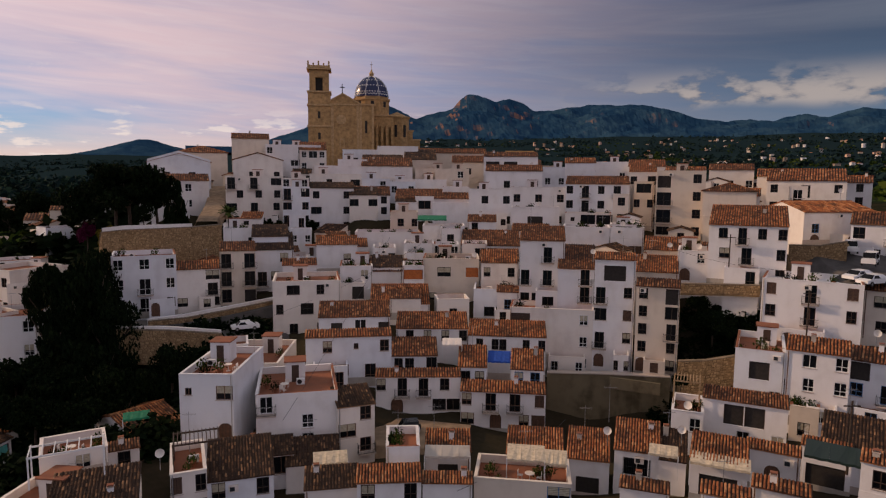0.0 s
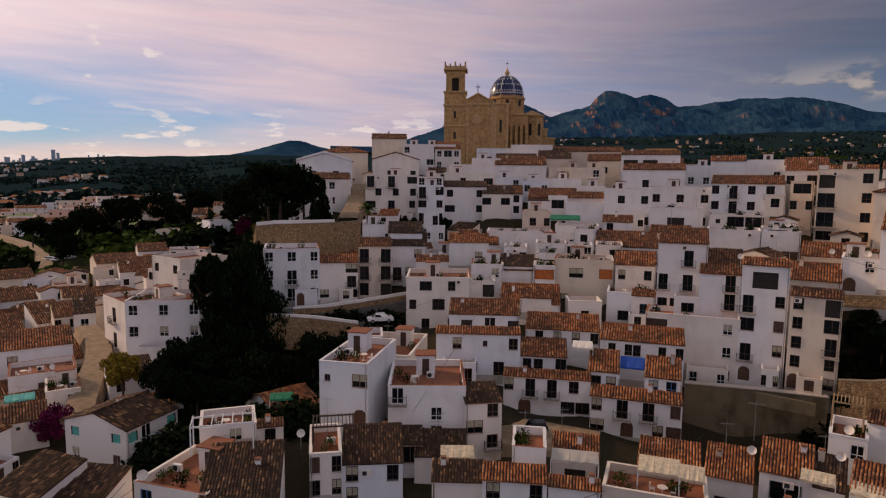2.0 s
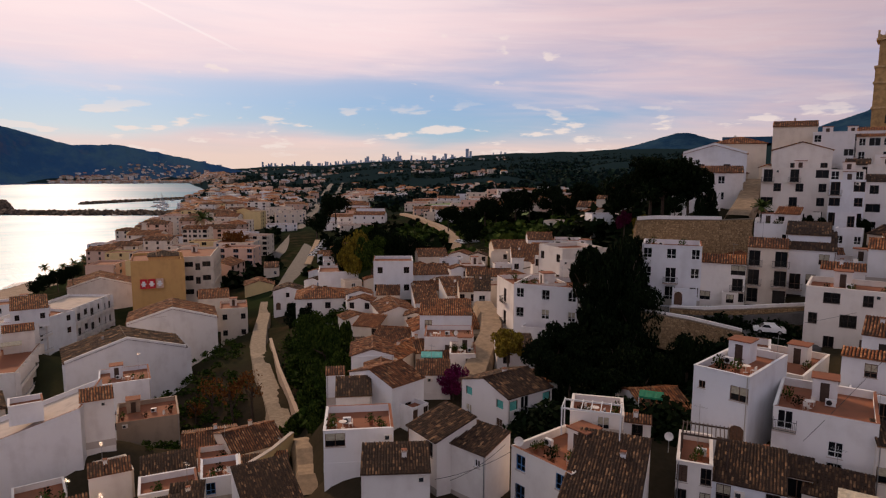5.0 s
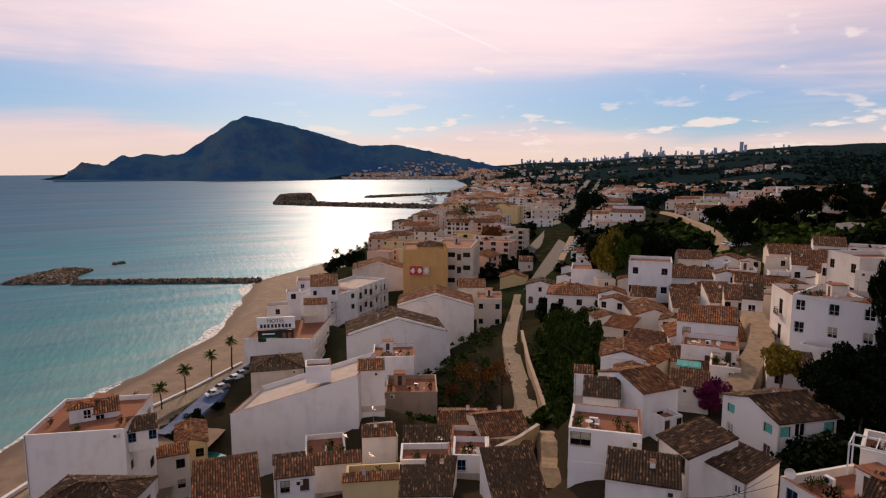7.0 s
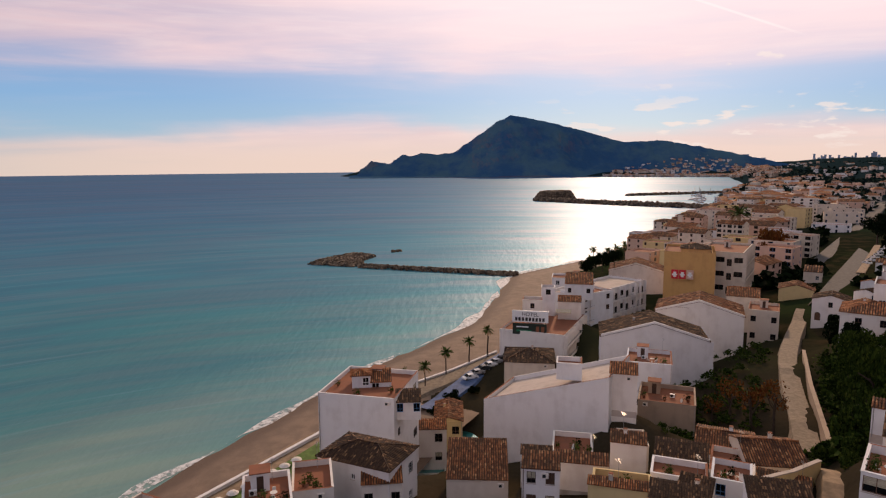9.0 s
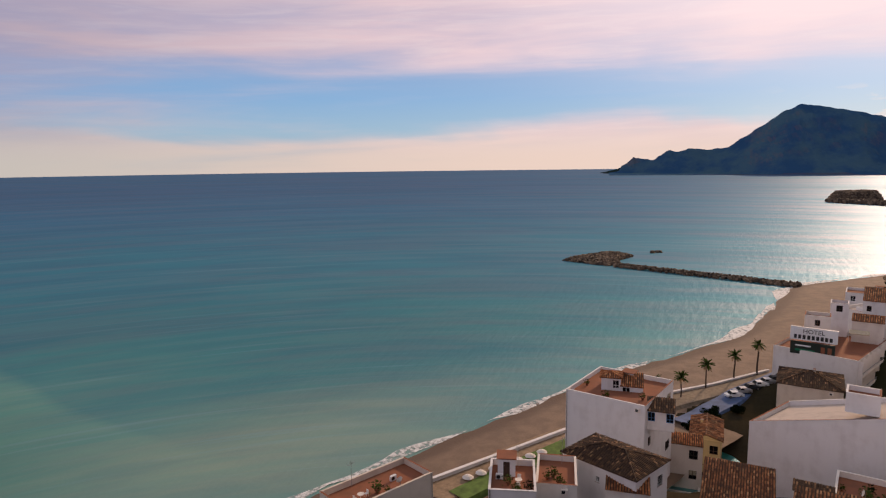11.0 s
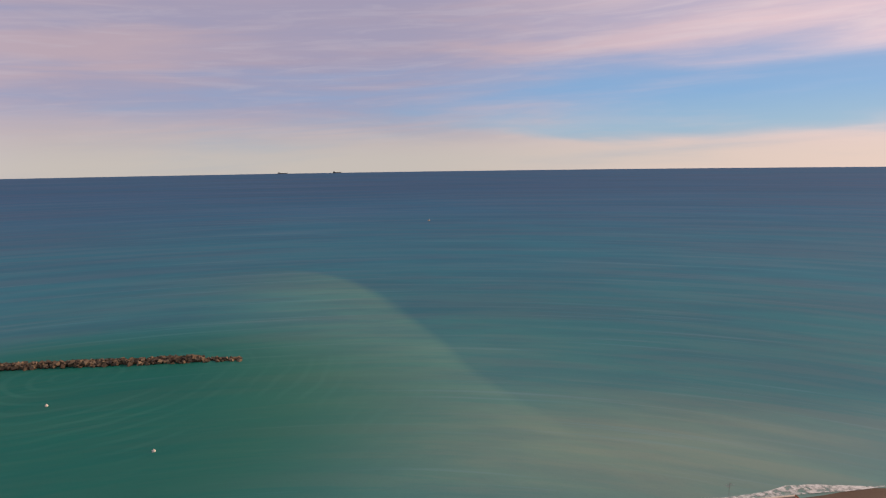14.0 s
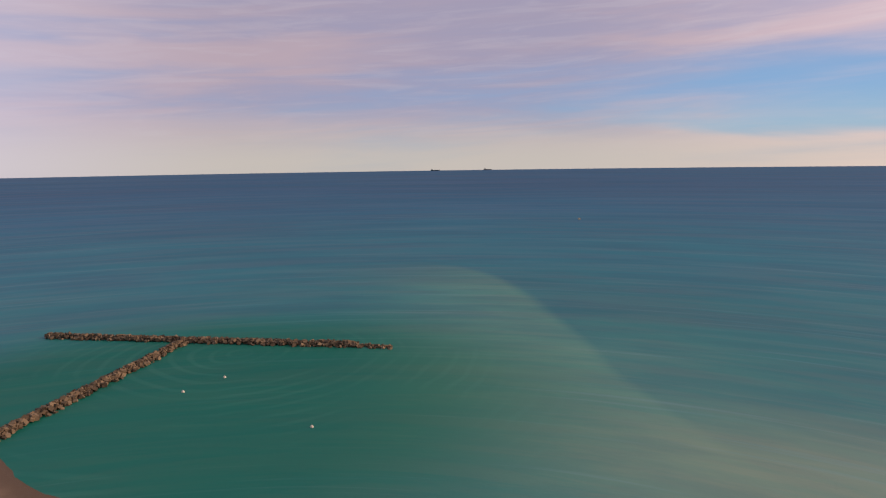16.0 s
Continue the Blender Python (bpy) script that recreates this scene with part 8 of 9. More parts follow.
lane("road_car_park", "grey car park on the terrace", [(60.7, 94.1, 50.4), (59.8, 85.1, 48.3), (59.5, 80.4, 47.9)], 11.0, "asphalt", 0.2)

LANES.append(([(34.3, 86.5, 38.3), (42.3, 82.8, 39.3)], 16.0))
fill_town(46, -31, 21, 92, 185, 41, lambda rng, x, y, z, a, r: old_house(rng, x, y, z - 0.6, a, r), 0.1, (2.3, 3.4))


# ---------------------------------------------------------------- vehicles
CAR = {}


def car_meshes(paint, boxy):
    key = (paint, boxy)
    if key in CAR:
        return CAR[key]
    b = Geo()
    prof = [(-2.05, 0.35), (-2.1, 0.75), (-1.35, 0.92), (-0.75, 1.42), (0.75, 1.48), (1.55, 1.0 if not boxy else 1.45), (2.05, 0.9), (2.1, 0.35)]
    if boxy:
        prof = [(-2.2, 0.4), (-2.25, 1.0), (-1.5, 1.1), (-1.0, 1.8), (2.0, 1.85), (2.15, 1.0), (2.15, 0.4)]
    n = len(prof)
    for s in (-1, 1):
        pts = [(x, s * (0.84 if z < 1.1 else 0.68), z) for x, z in prof]
        b.face(pts if s < 0 else pts[::-1], paint)
    for i in range(n):
        j = (i + 1) % n
        (x0, z0), (x1, z1) = prof[i], prof[j]
        y0, y1 = (0.84 if z0 < 1.1 else 0.68), (0.84 if z1 < 1.1 else 0.68)
        glass = (z0 > 1.1) != (z1 > 1.1)
        b.face([(x0, -y0, z0), (x0, y0, z0), (x1, y1, z1), (x1, -y1, z1)], "pane" if glass else paint)
    w = Geo()
    for s in (-1, 1):
        a0, a1 = (-0.95, 0.8) if not boxy else (-1.0, 1.8)
        top = 1.36 if not boxy else 1.68
        w.face([(a0 - 0.15, s * 0.835, 0.98), (a1 + 0.4 * (not boxy), s * 0.835, 0.98), (a1, s * 0.71, top), (a0 + 0.2, s * 0.71, top)], "pane")
    t = Geo()
    t.tube([(0, -0.1, 0), (0, 0.1, 0)], [0.32, 0.32], 14, "tyre")
    t.tube([(0, -0.105, 0), (0, 0.105, 0)], [0.17, 0.17], 10, "steel")
    CAR[key] = (b.mesh("body"), w.mesh("side_window"), t.mesh("wheel"))
    return CAR[key]


def car(x, y, z, rot, paint="car_white", boxy=False, label=""):
    words = {"car_white": "white", "car_dark": "dark grey", "car_red": "red", "car_silver": "silver"}[paint]
    r = thing("van" if boxy else "car", label or f"{words} {'delivery van' if boxy else 'hatchback car'} parked by the street", "van" if boxy else "car", pose(x, y, z, 0, 0, rot), "parked vehicles")
    b, w, t = car_meshes(paint, boxy)
    part("body", b, r)
    part("side_window", w, r)
    for wx in (-1.3, 1.3):
        for wy in (-0.78, 0.78):
            part("wheel", t, r, m=pose(wx, wy, 0.32))
    return r


def jeep(x, y, z, rot):
    r = thing("off_road_car", "white open off-road car with dark canvas top", "car", pose(x, y, z, 0, 0, rot), "parked vehicles")
    g = Geo()
    g.box(-1.9, -0.75, 0.5, -0.5, 0.75, 1.1, "car_white")
    part("bonnet", g, r)
    g = Geo()
    g.box(-0.5, -0.78, 0.45, 1.85, 0.78, 1.15, "car_white")
    part("body", g, r)
    g = Geo()
    for p in ([(-0.35, -0.72, 1.15), (1.8, -0.72, 1.15), (1.75, -0.66, 1.85), (0.0, -0.66, 1.85)], [(1.8, 0.72, 1.15), (-0.35, 0.72, 1.15), (0.0, 0.66, 1.85), (1.75, 0.66, 1.85)],
              [(0.0, -0.66, 1.85), (1.75, -0.66, 1.85), (1.75, 0.66, 1.85), (0.0, 0.66, 1.85)], [(1.8, -0.72, 1.15), (1.8, 0.72, 1.15), (1.75, 0.66, 1.85), (1.75, -0.66, 1.85)]):
        g.face(p, "car_dark")
    part("canvas_top", g, r)
    g = Geo()
    g.face([(-0.45, -0.7, 1.15), (-0.05, -0.64, 1.8), (-0.05, 0.64, 1.8), (-0.45, 0.7, 1.15)], "pane")
    part("windscreen", g, r)
    _, _, t = car_meshes("car_white", False)
    for wx in (-1.25, 1.25):
        for wy in (-0.8, 0.8):
            part("wheel", t, r, m=pose(wx, wy, 0.36) @ Matrix.Diagonal((1.15, 1.2, 1.15, 1)))
        f = Geo()
        for s in (-1, 1):
            f.box(wx - 0.5, s * 0.85 - 0.12, 0.72, wx + 0.5, s * 0.85 + 0.12, 0.78, "car_white")
        part("mudguard", f, r)
    part("spare_wheel", t, r, m=pose(1.98, 0, 0.95, 0, 0, 90))


jeep(-4.4, 70.4, 30.6, 12)
for i, (x, y, z) in enumerate([(-30.6, 96.4, 36.7), (-30.4, 143.8, 48.5)]):
    car(x, y, z, (25, 10)[i], "car_white")
for i, (x, y, z) in enumerate([(60.0, 92.2, 50.0), (58.7, 85.9, 49.0), (54.4, 81.5, 47.5), (55.1, 79.8, 47.2)]):
    car(x, y, z, (60, 50, 20, 20)[i], "car_white", i < 2)
for i in range(16):
    t = i / 15
    a, b = Vector((-283.5, 181.3, 12.0)), Vector((-345.1, 233.2, 12.0))
    p = a.lerp(b, t)
    car(p.x + (i % 2) * 5, p.y + (i % 2) * 2, gz(p.x, p.y) + 0.1, 10, ("car_white", "car_silver", "car_white", "car_dark")[i % 4])
for i in range(9):
    a, b = Vector((-163.3, -0.7, 3.2)), Vector((-181.3, 13.7, 3.2))
    p = a.lerp(b, i / 8)
    car(p.x + 5.5, p.y + 3.0, max(gz(p.x + 5.5, p.y + 3), 2.7) + 0.15, 118, ("car_white", "car_silver", "car_dark")[i % 3])
x, y, z = (-104.8, 0.1, 6.0)
car(x, y, gz(x, y) + 0.1, 100, "car_red")
for i in range(8):
    x, y, z = [(-198.8, 206.5, 27.0), (-190.1, 199.9, 27.0), (-186.8, 199.7, 27.0), (-182.5, 197.8, 27.0), (-198.2, 199.9, 26.0), (-202.5, 208.8, 26.0), (-226.4, 209.6, 26.0), (-189.0, 199.5, 26.0)][i]
    car(x, y, gz(x, y) + 0.1, 40 + i * 7, ("car_white", "car_silver")[i % 2])


# ---------------------------------------------------------------- awnings, pergolas, roof clutter
def awning(label, x, y, z, w, d, rot, mat, drop=0.4, posts=True):
    r = thing("awning", label, "awning", pose(x, y, z, 0, 0, rot))
    g = Geo()
    n = 8
    for i in range(n):
        a, b = -w / 2 + w * i / n, -w / 2 + w * (i + 1) / n
        s = 0.05 * math.sin(i * 2.1)
        g.face([(a, 0, -drop + s), (b, 0, -drop - s), (b, d, 0), (a, d, 0)], mat)
        g.face([(a, 0, -drop + s), (a, 0, -drop - 0.22 + s), (b, 0, -drop - 0.22 - s), (b, 0, -drop - s)], mat)
    part("canvas", g, r)
    if posts:
        for sx in (-1, 1):
            q = Geo()
            q.box(sx * w / 2 - 0.04, 0.0, -drop - 2.2, sx * w / 2 + 0.04, 0.08, -drop, "white_frame")
            part("post", q, r)


def pergola(label, x, y, z, w, d, rot, mat, beams=7, h=2.3):
    r = thing("pergola", label, "pergola", pose(x, y, z, 0, 0, rot))
    for sx in (-1, 1):
        for yy in (0.1, d - 0.1):
            q = Geo()
            q.box(sx * (w / 2 - 0.08) - 0.06, yy - 0.06, -0.3, sx * (w / 2 - 0.08) + 0.06, yy + 0.06, h, mat)
            part("post", q, r)
    for yy in (0.1, d - 0.1):
        q = Geo()
        q.box(-w / 2, yy - 0.06, h, w / 2, yy + 0.06, h + 0.14, mat)
        part("beam", q, r)
    for i in range(beams):
        q = Geo()
        xx = -w / 2 + 0.1 + (w - 0.2) * i / (beams - 1)
        q.box(xx - 0.04, 0, h + 0.14, xx + 0.04, d, h + 0.24, mat)
        part("slat", q, r)
    return r


def dish(x, y, z, rot, s=0.45):
    r = thing("satellite_dish", "pale round satellite dish on a short arm", "satellite dish", pose(x, y, z, 0, 0, rot), "satellite dishes")
    g = Geo()
    g.lathe([(s, 0.16), (s * 0.7, 0.07), (s * 0.35, 0.02), (0.02, 0.0)], 18, "dish_white")
    part("reflector", g, r, smooth=True, m=pose(0, -0.1, 0.55, 75, 0, 0))
    q = Geo()
    q.tube([(0, 0, -1.0), (0, 0, 0.55)], [0.03, 0.03], 6, "steel")
    part("mast", q, r)
    q = Geo()
    q.tube([(0, -0.1, 0.3), (0, -0.55, 0.5)], [0.015, 0.015], 5, "steel")
    part("feed_arm", q, r)


def aerial(x, y, z, h):
    r = thing("tv_aerial", "thin metal television aerial on a mast", "aerial", pose(x, y, z), "television aerials")
    q = Geo()
    q.tube([(0, 0, -0.5), (0, 0, h)], [0.03, 0.02], 5, "steel")
    part("mast", q, r)
    q = Geo()
    q.tube([(-0.6, 0, h - 0.3), (0.7, 0.1, h - 0.3)], [0.015, 0.015], 4, "steel")
    part("boom", q, r)
    for k in range(6):
        q = Geo()
        xx = -0.5 + k * 0.22
        q.tube([(xx, -0.3, h - 0.29), (xx, 0.3, h - 0.29)], [0.01, 0.01], 4, "steel")
        part("element", q, r)


POT = {}


def pot_plant(x, y, z, s, kind="leaf_green"):
    r = thing("potted_plant", "bushy green plant in a clay pot", "plant", pose(x, y, z), "potted plants")
    if kind not in POT:
        a = Geo()
        a.lathe([(0.14, 0.0), (0.2, 0.36), (0.22, 0.38), (0.18, 0.38)], 10, "terracotta_floor")
        b = Geo()
        rng = random.Random(3)
        for _ in range(70):
            c = Vector((rng.gauss(0, 0.2), rng.gauss(0, 0.2), 0.55 + rng.gauss(0, 0.2)))
            u = Vector((rng.gauss(0, 1), rng.gauss(0, 1), rng.gauss(0, 1))).normalized() * 0.12
            v = u.cross(Vector((0.3, 0.5, 0.8))).normalized() * 0.06
            b.face([c - u, c - v, c + u, c + v], kind)
        POT[kind] = (a.mesh("pot"), b.mesh("leaves"))
    a, b = POT[kind]
    m = Matrix.Diagonal((s, s, s, 1))
    part("pot", a, r, m=m)
    part("leaves", b, r, m=m)


def air_unit(x, y, z, rot):
    r = thing("air_conditioner", "boxy white air conditioning unit on a roof", "air conditioner", pose(x, y, z, 0, 0, rot), "air conditioners")
    g = Geo()
    g.box(-0.45, -0.18, 0.08, 0.45, 0.18, 0.75, "white_frame")
    part("case", g, r)
    q = Geo()
    q.lathe([(0.26, 0.0), (0.26, 0.02), (0.05, 0.02)], 16, "iron")
    part("fan_grille", q, r, m=pose(-0.12, -0.18, 0.42, 90, 0, 0))


def terrace_set(x, y, z, rot):
    r = thing("garden_table", "small round white table on a terrace", "table", pose(x, y, z, 0, 0, rot), "terrace tables")
    g = Geo()
    g.lathe([(0.45, 0.70), (0.45, 0.74), (0.02, 0.74)], 14, "dish_white")
    part("tabletop", g, r)
    q = Geo()
    q.lathe([(0.25, 0.0), (0.05, 0.06), (0.04, 0.70)], 8, "dish_white")
    part("pedestal", q, r)
    for k in range(2):
        c = thing("garden_chair", "white plastic garden chair on a terrace", "chair", pose(x, y, z, 0, 0, rot + 180 * k) @ pose(0.85, 0, 0), "terrace chairs")
        s = Geo()
        s.box(-0.22, -0.22, 0.42, 0.22, 0.22, 0.46, "dish_white")
        part("seat", s, c)
        s = Geo()
        s.box(0.18, -0.22, 0.46, 0.23, 0.22, 0.9, "dish_white")
        part("backrest", s, c)
        for lx in (-0.19, 0.19):
            for ly in (-0.19, 0.19):
                s = Geo()
                s.box(lx - 0.02, ly - 0.02, 0, lx + 0.02, ly + 0.02, 0.42, "dish_white")
                part("leg", s, c)


def clutter():
    rng = random.Random(77)
    for x, y, z, w, d, rot in FLATS:
        D = math.hypot(x, y)
        if D > 135 or z > 62:
            continue
        c, s = math.cos(radians(rot)), math.sin(radians(rot))

        def at(u, v):
            return x + c * u - s * v, y + s * u + c * v

        for k in range(rng.randint(2, 5)):
            px, py = at(rng.uniform(-0.42, 0.42) * w, d * rng.uniform(0.1, 0.45))
            pot_plant(px, py, z, rng.uniform(0.9, 1.8), rng.choice(["leaf_green", "leaf_green", "leaf_pine", "leaf_palm"]))
        if rng.random() < 0.5:
            terrace_set(*at(rng.uniform(-0.3, 0.3) * w, d * 0.35), z, rng.uniform(0, 180))
        if rng.random() < 0.5:
            air_unit(*at(rng.uniform(-0.35, 0.35) * w, d * 0.5), z, rot)
        if rng.random() < 0.4:
            aerial(*at(rng.uniform(-0.4, 0.4) * w, d * 0.9), z, rng.uniform(2.5, 4))
        if rng.random() < 0.3:
            dish(*at(rng.uniform(-0.45, 0.45) * w, 0.2), z + 0.9, rng.uniform(-40, 60))
    for x, y, z, w, d, top, rot in TILED:
        c, s = math.cos(radians(rot)), math.sin(radians(rot))
        if math.hypot(x, y) < 120 and rng.random() < 0.35:
            u = rng.uniform(-0.4, 0.4) * w
            aerial(x + c * u - s * d, y + s * u + c * d, z + top, rng.uniform(1.8, 3.2))


clutter()

awning("bright blue canvas awning over a terrace", 7.5, 80.2, 37.4, 3.0, 2.6, -6, "awning_blue", 0.7)
awning("green canvas awning over a terrace", -2.2, 130.0, 52.8, 6.0, 3.0, 0, "awning_green", 0.7)
awning("cream canvas awning above a shaded terrace", 23.9, 51.7, 36.3, 4.8, 1.6, -25, "awning_cream", 0.4)
awning("pale canvas awning over a roof terrace", 20.0, 54.4, 36.0, 2.5, 1.6, -20, "awning_cream", 0.3)
awning("cream cane roof over a terrace", 7.6, 54.0, 35.8, 3.4, 2.2, -8, "awning_cream", 0.5)
awning("cream cane roof over a terrace", 10.2, 53.5, 35.7, 2.0, 1.8, -10, "awning_cream", 0.5)
awning("grey canvas awning over a terrace", 0.6, 55.5, 35.3, 4.2, 1.6, -1, "concrete", 0.4)
awning("straw-coloured canvas over a roof terrace", -10.2, 56.1, 34.3, 3.2, 1.8, 12, "awning_cream", 0.4)
awning("white canvas awning over a roof terrace", 1.4, 82.0, 38.7, 2.6, 2.4, 0, "dish_white", 0.3)
awning("dark ribbed panel roof over a terrace", 32.1, 48.9, 38.2, 4.8, 2.6, -34, "sign_dark", 0.5)
pergola("dark timber pergola over a tiled roof terrace", -21.6, 53.6, 34.3, 4.0, 3.0, 22, "dark_wood", 12, 2.4)
awning("dark green shade cloth in a yard", -32.2, 64.4, 35.1, 2.6, 1.4, 25, "awning_green", 0.3)
awning("light blue tarpaulin between the roofs", -72.6, 68.8, 30.1, 3.5, 1.6, 45, "teal_paint", 0.4, False)
pergola("white-painted timber pergola on a roof terrace", -30.5, 49.3, 35.4, 5.5, 2.6, 28, "white_frame")
pergola("brown timber pergola on a roof terrace", 26.6, 66.4, 36.3, 2.8, 2.6, -22, "cane", 9, 2.2)
for p in ([15.6, 56.9, 36.4], [21.9, 55.3, 37.2], [44.9, 63.8, 44.2], [-24.0, 51.7, 36.2], [-24.8, 115.4, 45.6], [35.1, 96.9, 49.9], [22.0, 91.4, 49.4], [62.2, 99.1, 58.4]):
    dish(*p, -20 if p[0] > 0 else 25, 0.38)
aerial(16.2, 58.8, 37.5, 3.2)


# ---------------------------------------------------------------- cables and lamps
def cable(a, b, sag):
    g = Geo()
    a, b = Vector(a), Vector(b)
    pts = [a.lerp(b, i / 10) - Vector((0, 0, sag * 4 * (i / 10) * (1 - i / 10))) for i in range(11)]
    g.tube(pts, [0.022] * 11, 4, "iron", cap=False)
    tagged(new("overhead_cable", g.mesh("overhead_cable")), "thin dark overhead cable strung between houses", "cable", "overhead cables")


cable((-15.6, 60.0, 36.4), (-9.2, 109.6, 50.2), 0.8)
cable((-26.0, 94.5, 39.3), (-3.8, 111.9, 48.8), 0.8)
cable((32.1, 94.7, 51.0), (46.8, 83.8, 48.4), 0.8)
cable((-38.7, 39.1, 31.6), (-36.9, 44.7, 33.9), 0.4)
cable((-39.0, 37.4, 32.2), (-36.5, 45.1, 33.2), 0.4)
cable((1.4, 50.0, 34.4), (14.8, 72.5, 31.9), 0.8)


def pole(x, y, z, h):
    r = thing("utility_pole", "slender weathered utility pole with a crossarm", "pole", pose(x, y, z), "utility poles")
    g = Geo()
    g.tube([(0, 0, -2), (0, 0, h)], [0.11, 0.08], 8, "bark")
    part("shaft", g, r)
    g = Geo()
    g.box(-0.7, -0.05, h - 0.5, 0.7, 0.05, h - 0.4, "bark")
    part("crossarm", g, r)


pole(40.8, 89.1, 45.8, 7.0)
pole(34.6, 51.4, 37.4, 4.5)
pole(43.7, 74.1, 41.5, 6.0)
pole(-5.2, 91.9, 33.2, 5.0)


# ---------------------------------------------------------------- parking behind the beach, hedges
lane("parking_strip", "blue-painted parking strip beside the promenade", [(-141.0, -8.0, 3.2), (-152.0, -1.0, 3.2), (-168.0, 7.5, 3.2), (-186.0, 15.0, 3.2)], 5.0, "parking_blue", 0.3)
for x, y, h, r in ((-144.8, -2.2, 3.2, 2.4), (-135.5, -5.9, 3.0, 2.2), (-150.5, 3.0, 2.4, 1.6)):
    tree("round", x, y, 3.0, h, r)
awning("green canvas awning on the hotel roof", -180.0, 22.5, 16.3, 5.0, 2.5, 80, "awning_green", 0.3)
awning("cream canvas awning on the hotel roof", -184.5, 30.5, 16.2, 4.5, 3.0, 80, "awning_cream", 0.3)


# ---------------------------------------------------------------- seafront
def hotel_sign():
    a, b = Vector((-173.8, 15.2, 19.3)), Vector((-171.9, 23.4, 19.4))
    m = (a + b) / 2
    rot = math.degrees(math.atan2(b.y - a.y, b.x - a.x))
    w = (b - a).length
    r = thing("roof_sign", "white hotel roof sign with dark letters above a dark billboard", "sign", pose(m.x, m.y, m.z - 7.4, 0, 0, rot))
    g = Geo()
    g.box(-w * 0.6, 0, 3.9, w * 0.6, 0.3, 7.2, "sign_white")
    part("board", g, r)
    g = Geo()
    g.box(-w * 0.58, -0.14, 0.4, w * 0.55, 0.0, 3.6, "sign_dark")
    bill = part("billboard", g, r, "dark green printed billboard")
    for k, (u, v, ww, hh, mat) in enumerate(((0.25, 1.2, 0.10, 1.6, "terracotta_floor"), (0.42, 1.2, 0.10, 1.6, "terracotta_floor"), (-0.2, 1.2, 0.5, 0.5, "awning_green"), (-0.25, 2.4, 0.4, 0.35, "sign_white"))):
        q = Geo()
        q.box(w * u - w * ww / 2, -0.17, v, w * u + w * ww / 2, -0.145, v + hh, mat)
        part("printed_shape", q, bill)
    cu = bpy.data.curves.new("letters", "FONT")
    cu.body, cu.size, cu.align_x, cu.extrude = "HOTEL", 1.5, "CENTER", 0.03
    cu.materials.append(MATS["ink"])
    ob = new("letters", cu)
    ob.parent = r
    ob.matrix_basis = pose(0, -0.06, 5.7, 90, 0, 0)
    for i in range(9):
        q = Geo()
        x0 = -w * 0.5 + w * i / 9 + (0.1 if i > 2 else 0)
        q.box(x0, -0.06, 4.25, x0 + w * 0.075, -0.002, 5.25, "ink")
        part("letter_bar", q, r)


hotel_sign()


def wall_signs():
    a, b = Vector((-225.0, 75.2, 21.8)), Vector((-222.3, 82.3, 21.8))
    rot = math.degrees(math.atan2(b.y - a.y, b.x - a.x))
    w = (b - a).length
    for k, mat in ((0, "sign_red"), (1, "sign_red"), (2, "pink")):
        p = a.lerp(b, (k + 0.5) / 3)
        r = thing("wall_sign", "square red sign with a white device on a wall" if k < 2 else "square pink sign on a wall", "sign", pose(p.x, p.y, p.z - 3.0, 0, 0, rot), "wall signs")
        g = Geo()
        g.box(-w / 6.6, -0.5, 0, w / 6.6, 0.3, 3.2, mat)
        part("board", g, r)
        q = Geo()
        q.box(-w / 16, -0.54, 0.7, w / 16, -0.5, 2.5, "sign_white")
        q.box(-w / 9, -0.54, 1.3, w / 9, -0.5, 1.8, "sign_white")
        part("device", q, r)


wall_signs()


def beach_debris():
    g = Geo()
    rng = random.Random(15)
    for i in range(420):
        k = rng.randrange(2, len(SHORE_LINE) // 3)
        p = SHORE_LINE[k] + SHORE_N[k] * rng.gauss(7.5, 1.0)
        boulder(g, Vector((p.x, p.y, 0.95)), rng.uniform(0.12, 0.38))
    tagged(new("beach_debris", g.mesh("beach_debris")), "line of dark stones and weed on the beach", "debris", kind="stuff")


beach_debris()


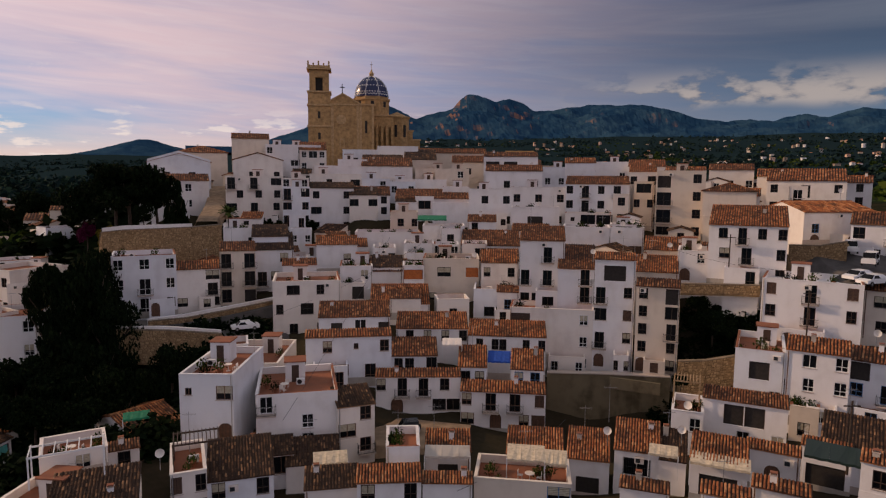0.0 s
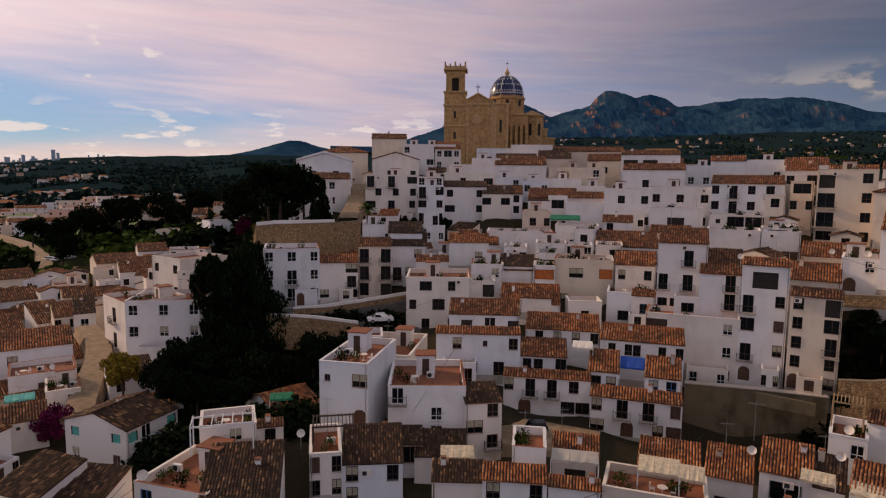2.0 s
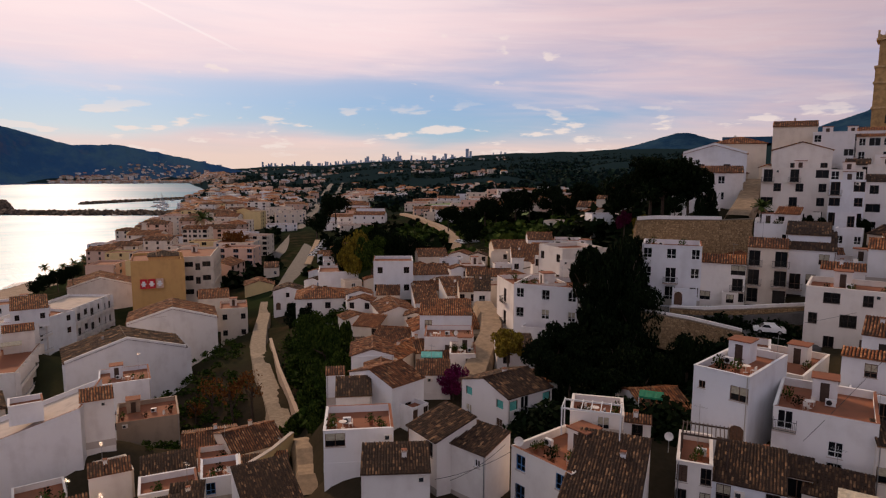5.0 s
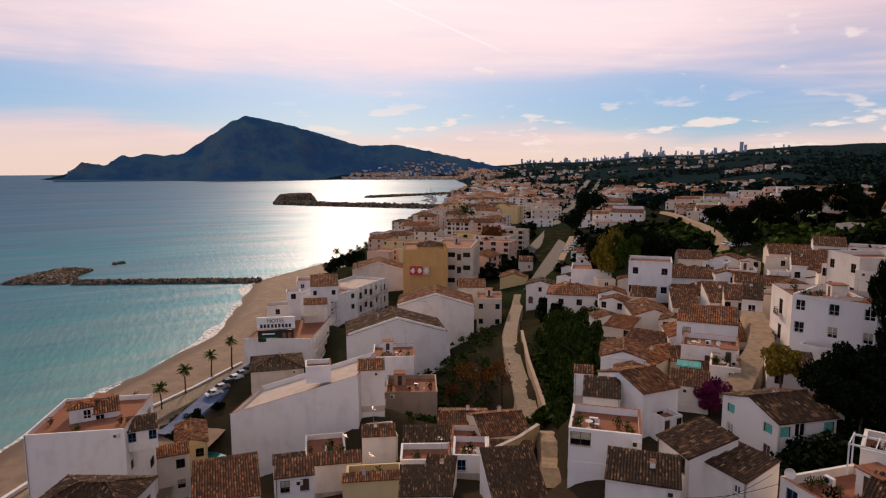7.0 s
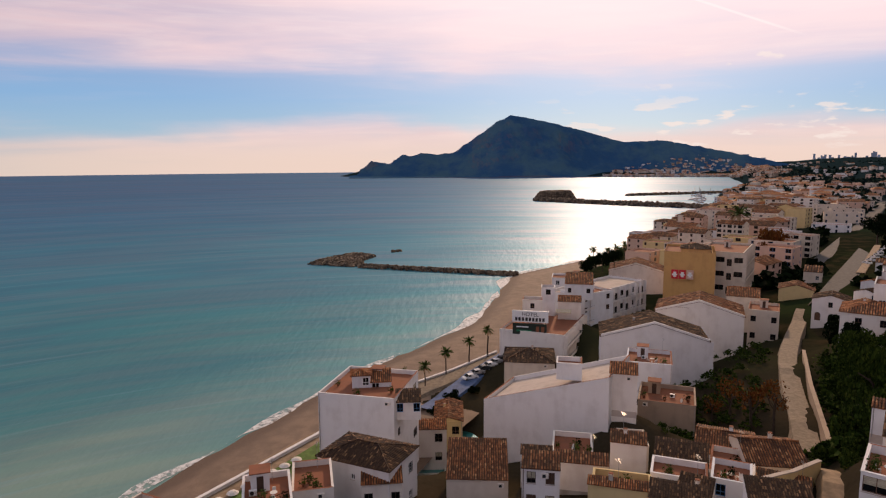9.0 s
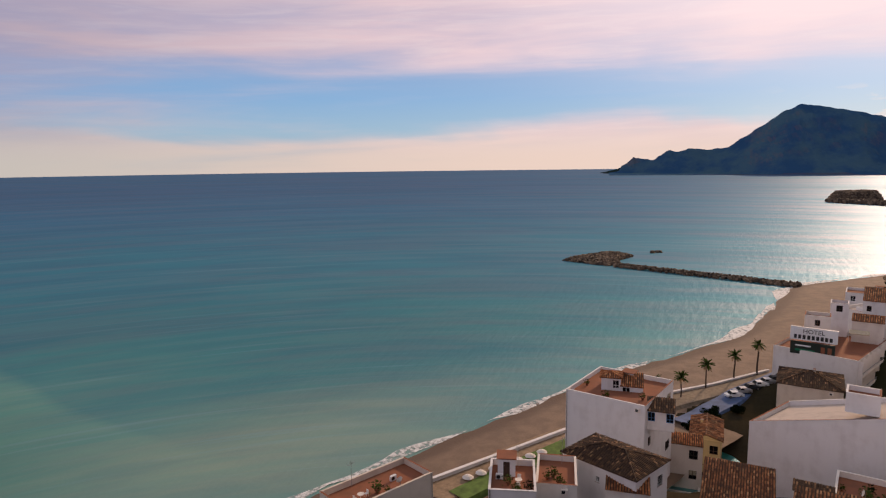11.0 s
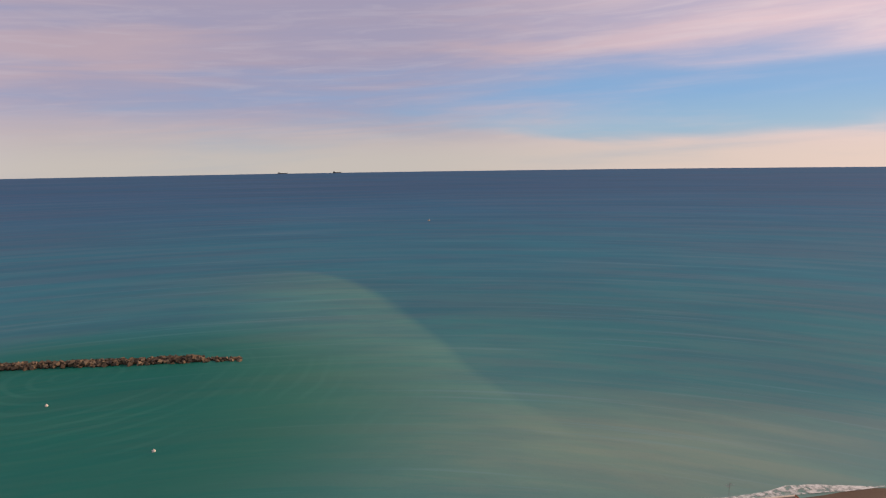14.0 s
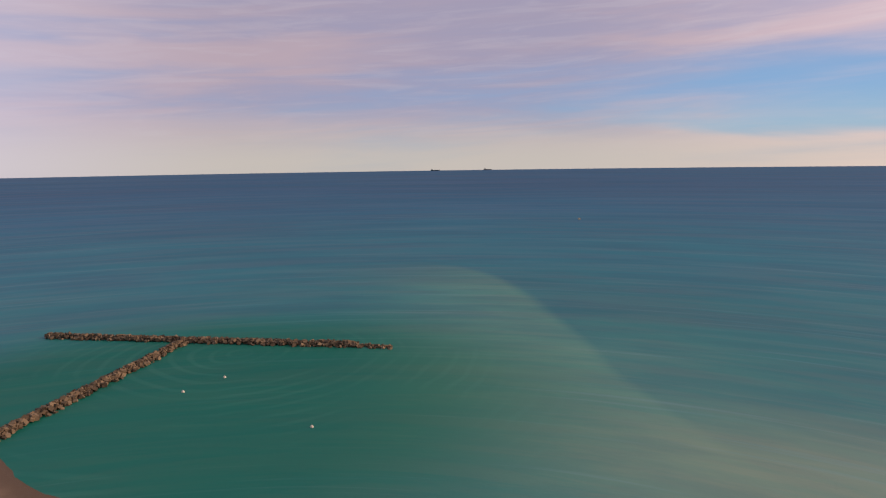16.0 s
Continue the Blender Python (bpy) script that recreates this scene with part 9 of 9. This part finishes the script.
def small_boat(x, y, rot, s=1.0):
    r = thing("motor_boat", "small pale motor boat far out on the sea", "boat", pose(x, y, 0.0, 0, 0, rot))
    g = Geo()
    top = [(-4, -1.3, 1.0), (1.5, -1.4, 1.1), (4.2, 0, 1.4), (1.5, 1.4, 1.1), (-4, 1.3, 1.0)]
    low = [(-3.8, -1.0, -0.3), (1.2, -1.0, -0.3), (3.4, 0, -0.3), (1.2, 1.0, -0.3), (-3.8, 1.0, -0.3)]
    g.face(top, "concrete")
    for i in range(5):
        j = (i + 1) % 5
        g.face([low[i], low[j], top[j], top[i]], "concrete")
    part("hull", g, r, m=Matrix.Diagonal((s, s, s, 1)))
    q = Geo()
    q.box(-1.2, -0.8, 1.0, 1.0, 0.8, 2.4, "concrete")
    part("cabin", q, r, m=Matrix.Diagonal((s, s, s, 1)))


small_boat(-326.5, -576.8, 40, 0.7)


def far_ship(az, D, L):
    x, y = polar(az, D)
    r = thing("cargo_ship", "long low cargo ship on the horizon", "ship", pose(x, y, 0, 0, 0, az))
    g = Geo()
    g.box(-L / 2, -6, -1, L / 2, 6, 6, "car_dark")
    part("hull", g, r)
    q = Geo()
    q.box(-L / 2 + 4, -5, 6, -L / 2 + 16, 5, 12, "concrete")
    part("deckhouse", q, r)


far_ship(163.3, 4780, 70)
far_ship(158.6, 4780, 60)


def parasols():
    for i in range(7):
        a, b = Vector((-98.6, -42.3, 3.2)), Vector((-115.5, -31.0, 3.2))
        p = a.lerp(b, (i + 0.5) / 7)
        r = thing("parasol", "white beach parasol beside the lawn", "parasol", pose(p.x, p.y, gz(p.x, p.y) + 0.2, 0, 0, i * 40), "parasols")
        g = Geo()
        g.lathe([(1.1, 1.9), (0.6, 2.25), (0.03, 2.4)], 8, "dish_white")
        part("canopy", g, r)
        q = Geo()
        q.tube([(0, 0, 0), (0, 0, 2.4)], [0.03, 0.03], 6, "steel")
        part("pole", q, r)


parasols()


# Float shapes stand in for small moving white specks over the bay.
def speck_float(x, y):
    root = thing("speck_float", "small white float built for a moving speck on the water", "buoy", pose(x, y, 0), "buoys in the bay")
    g = Geo()
    g.lathe([(0.05, -0.3), (0.35, -0.15), (0.42, 0.1), (0.3, 0.4), (0.08, 0.55)], 10, "dish_white")
    part("float", g, root, smooth=True)
    g = Geo()
    g.tube([(0, 0, 0.5), (0, 0, 0.8)], [0.05, 0.05], 6, "steel")
    part("ring", g, root)


for p in ((18.7, -175.9), (8.4, -184.6), (-11.8, -141.4)):
    speck_float(*p)
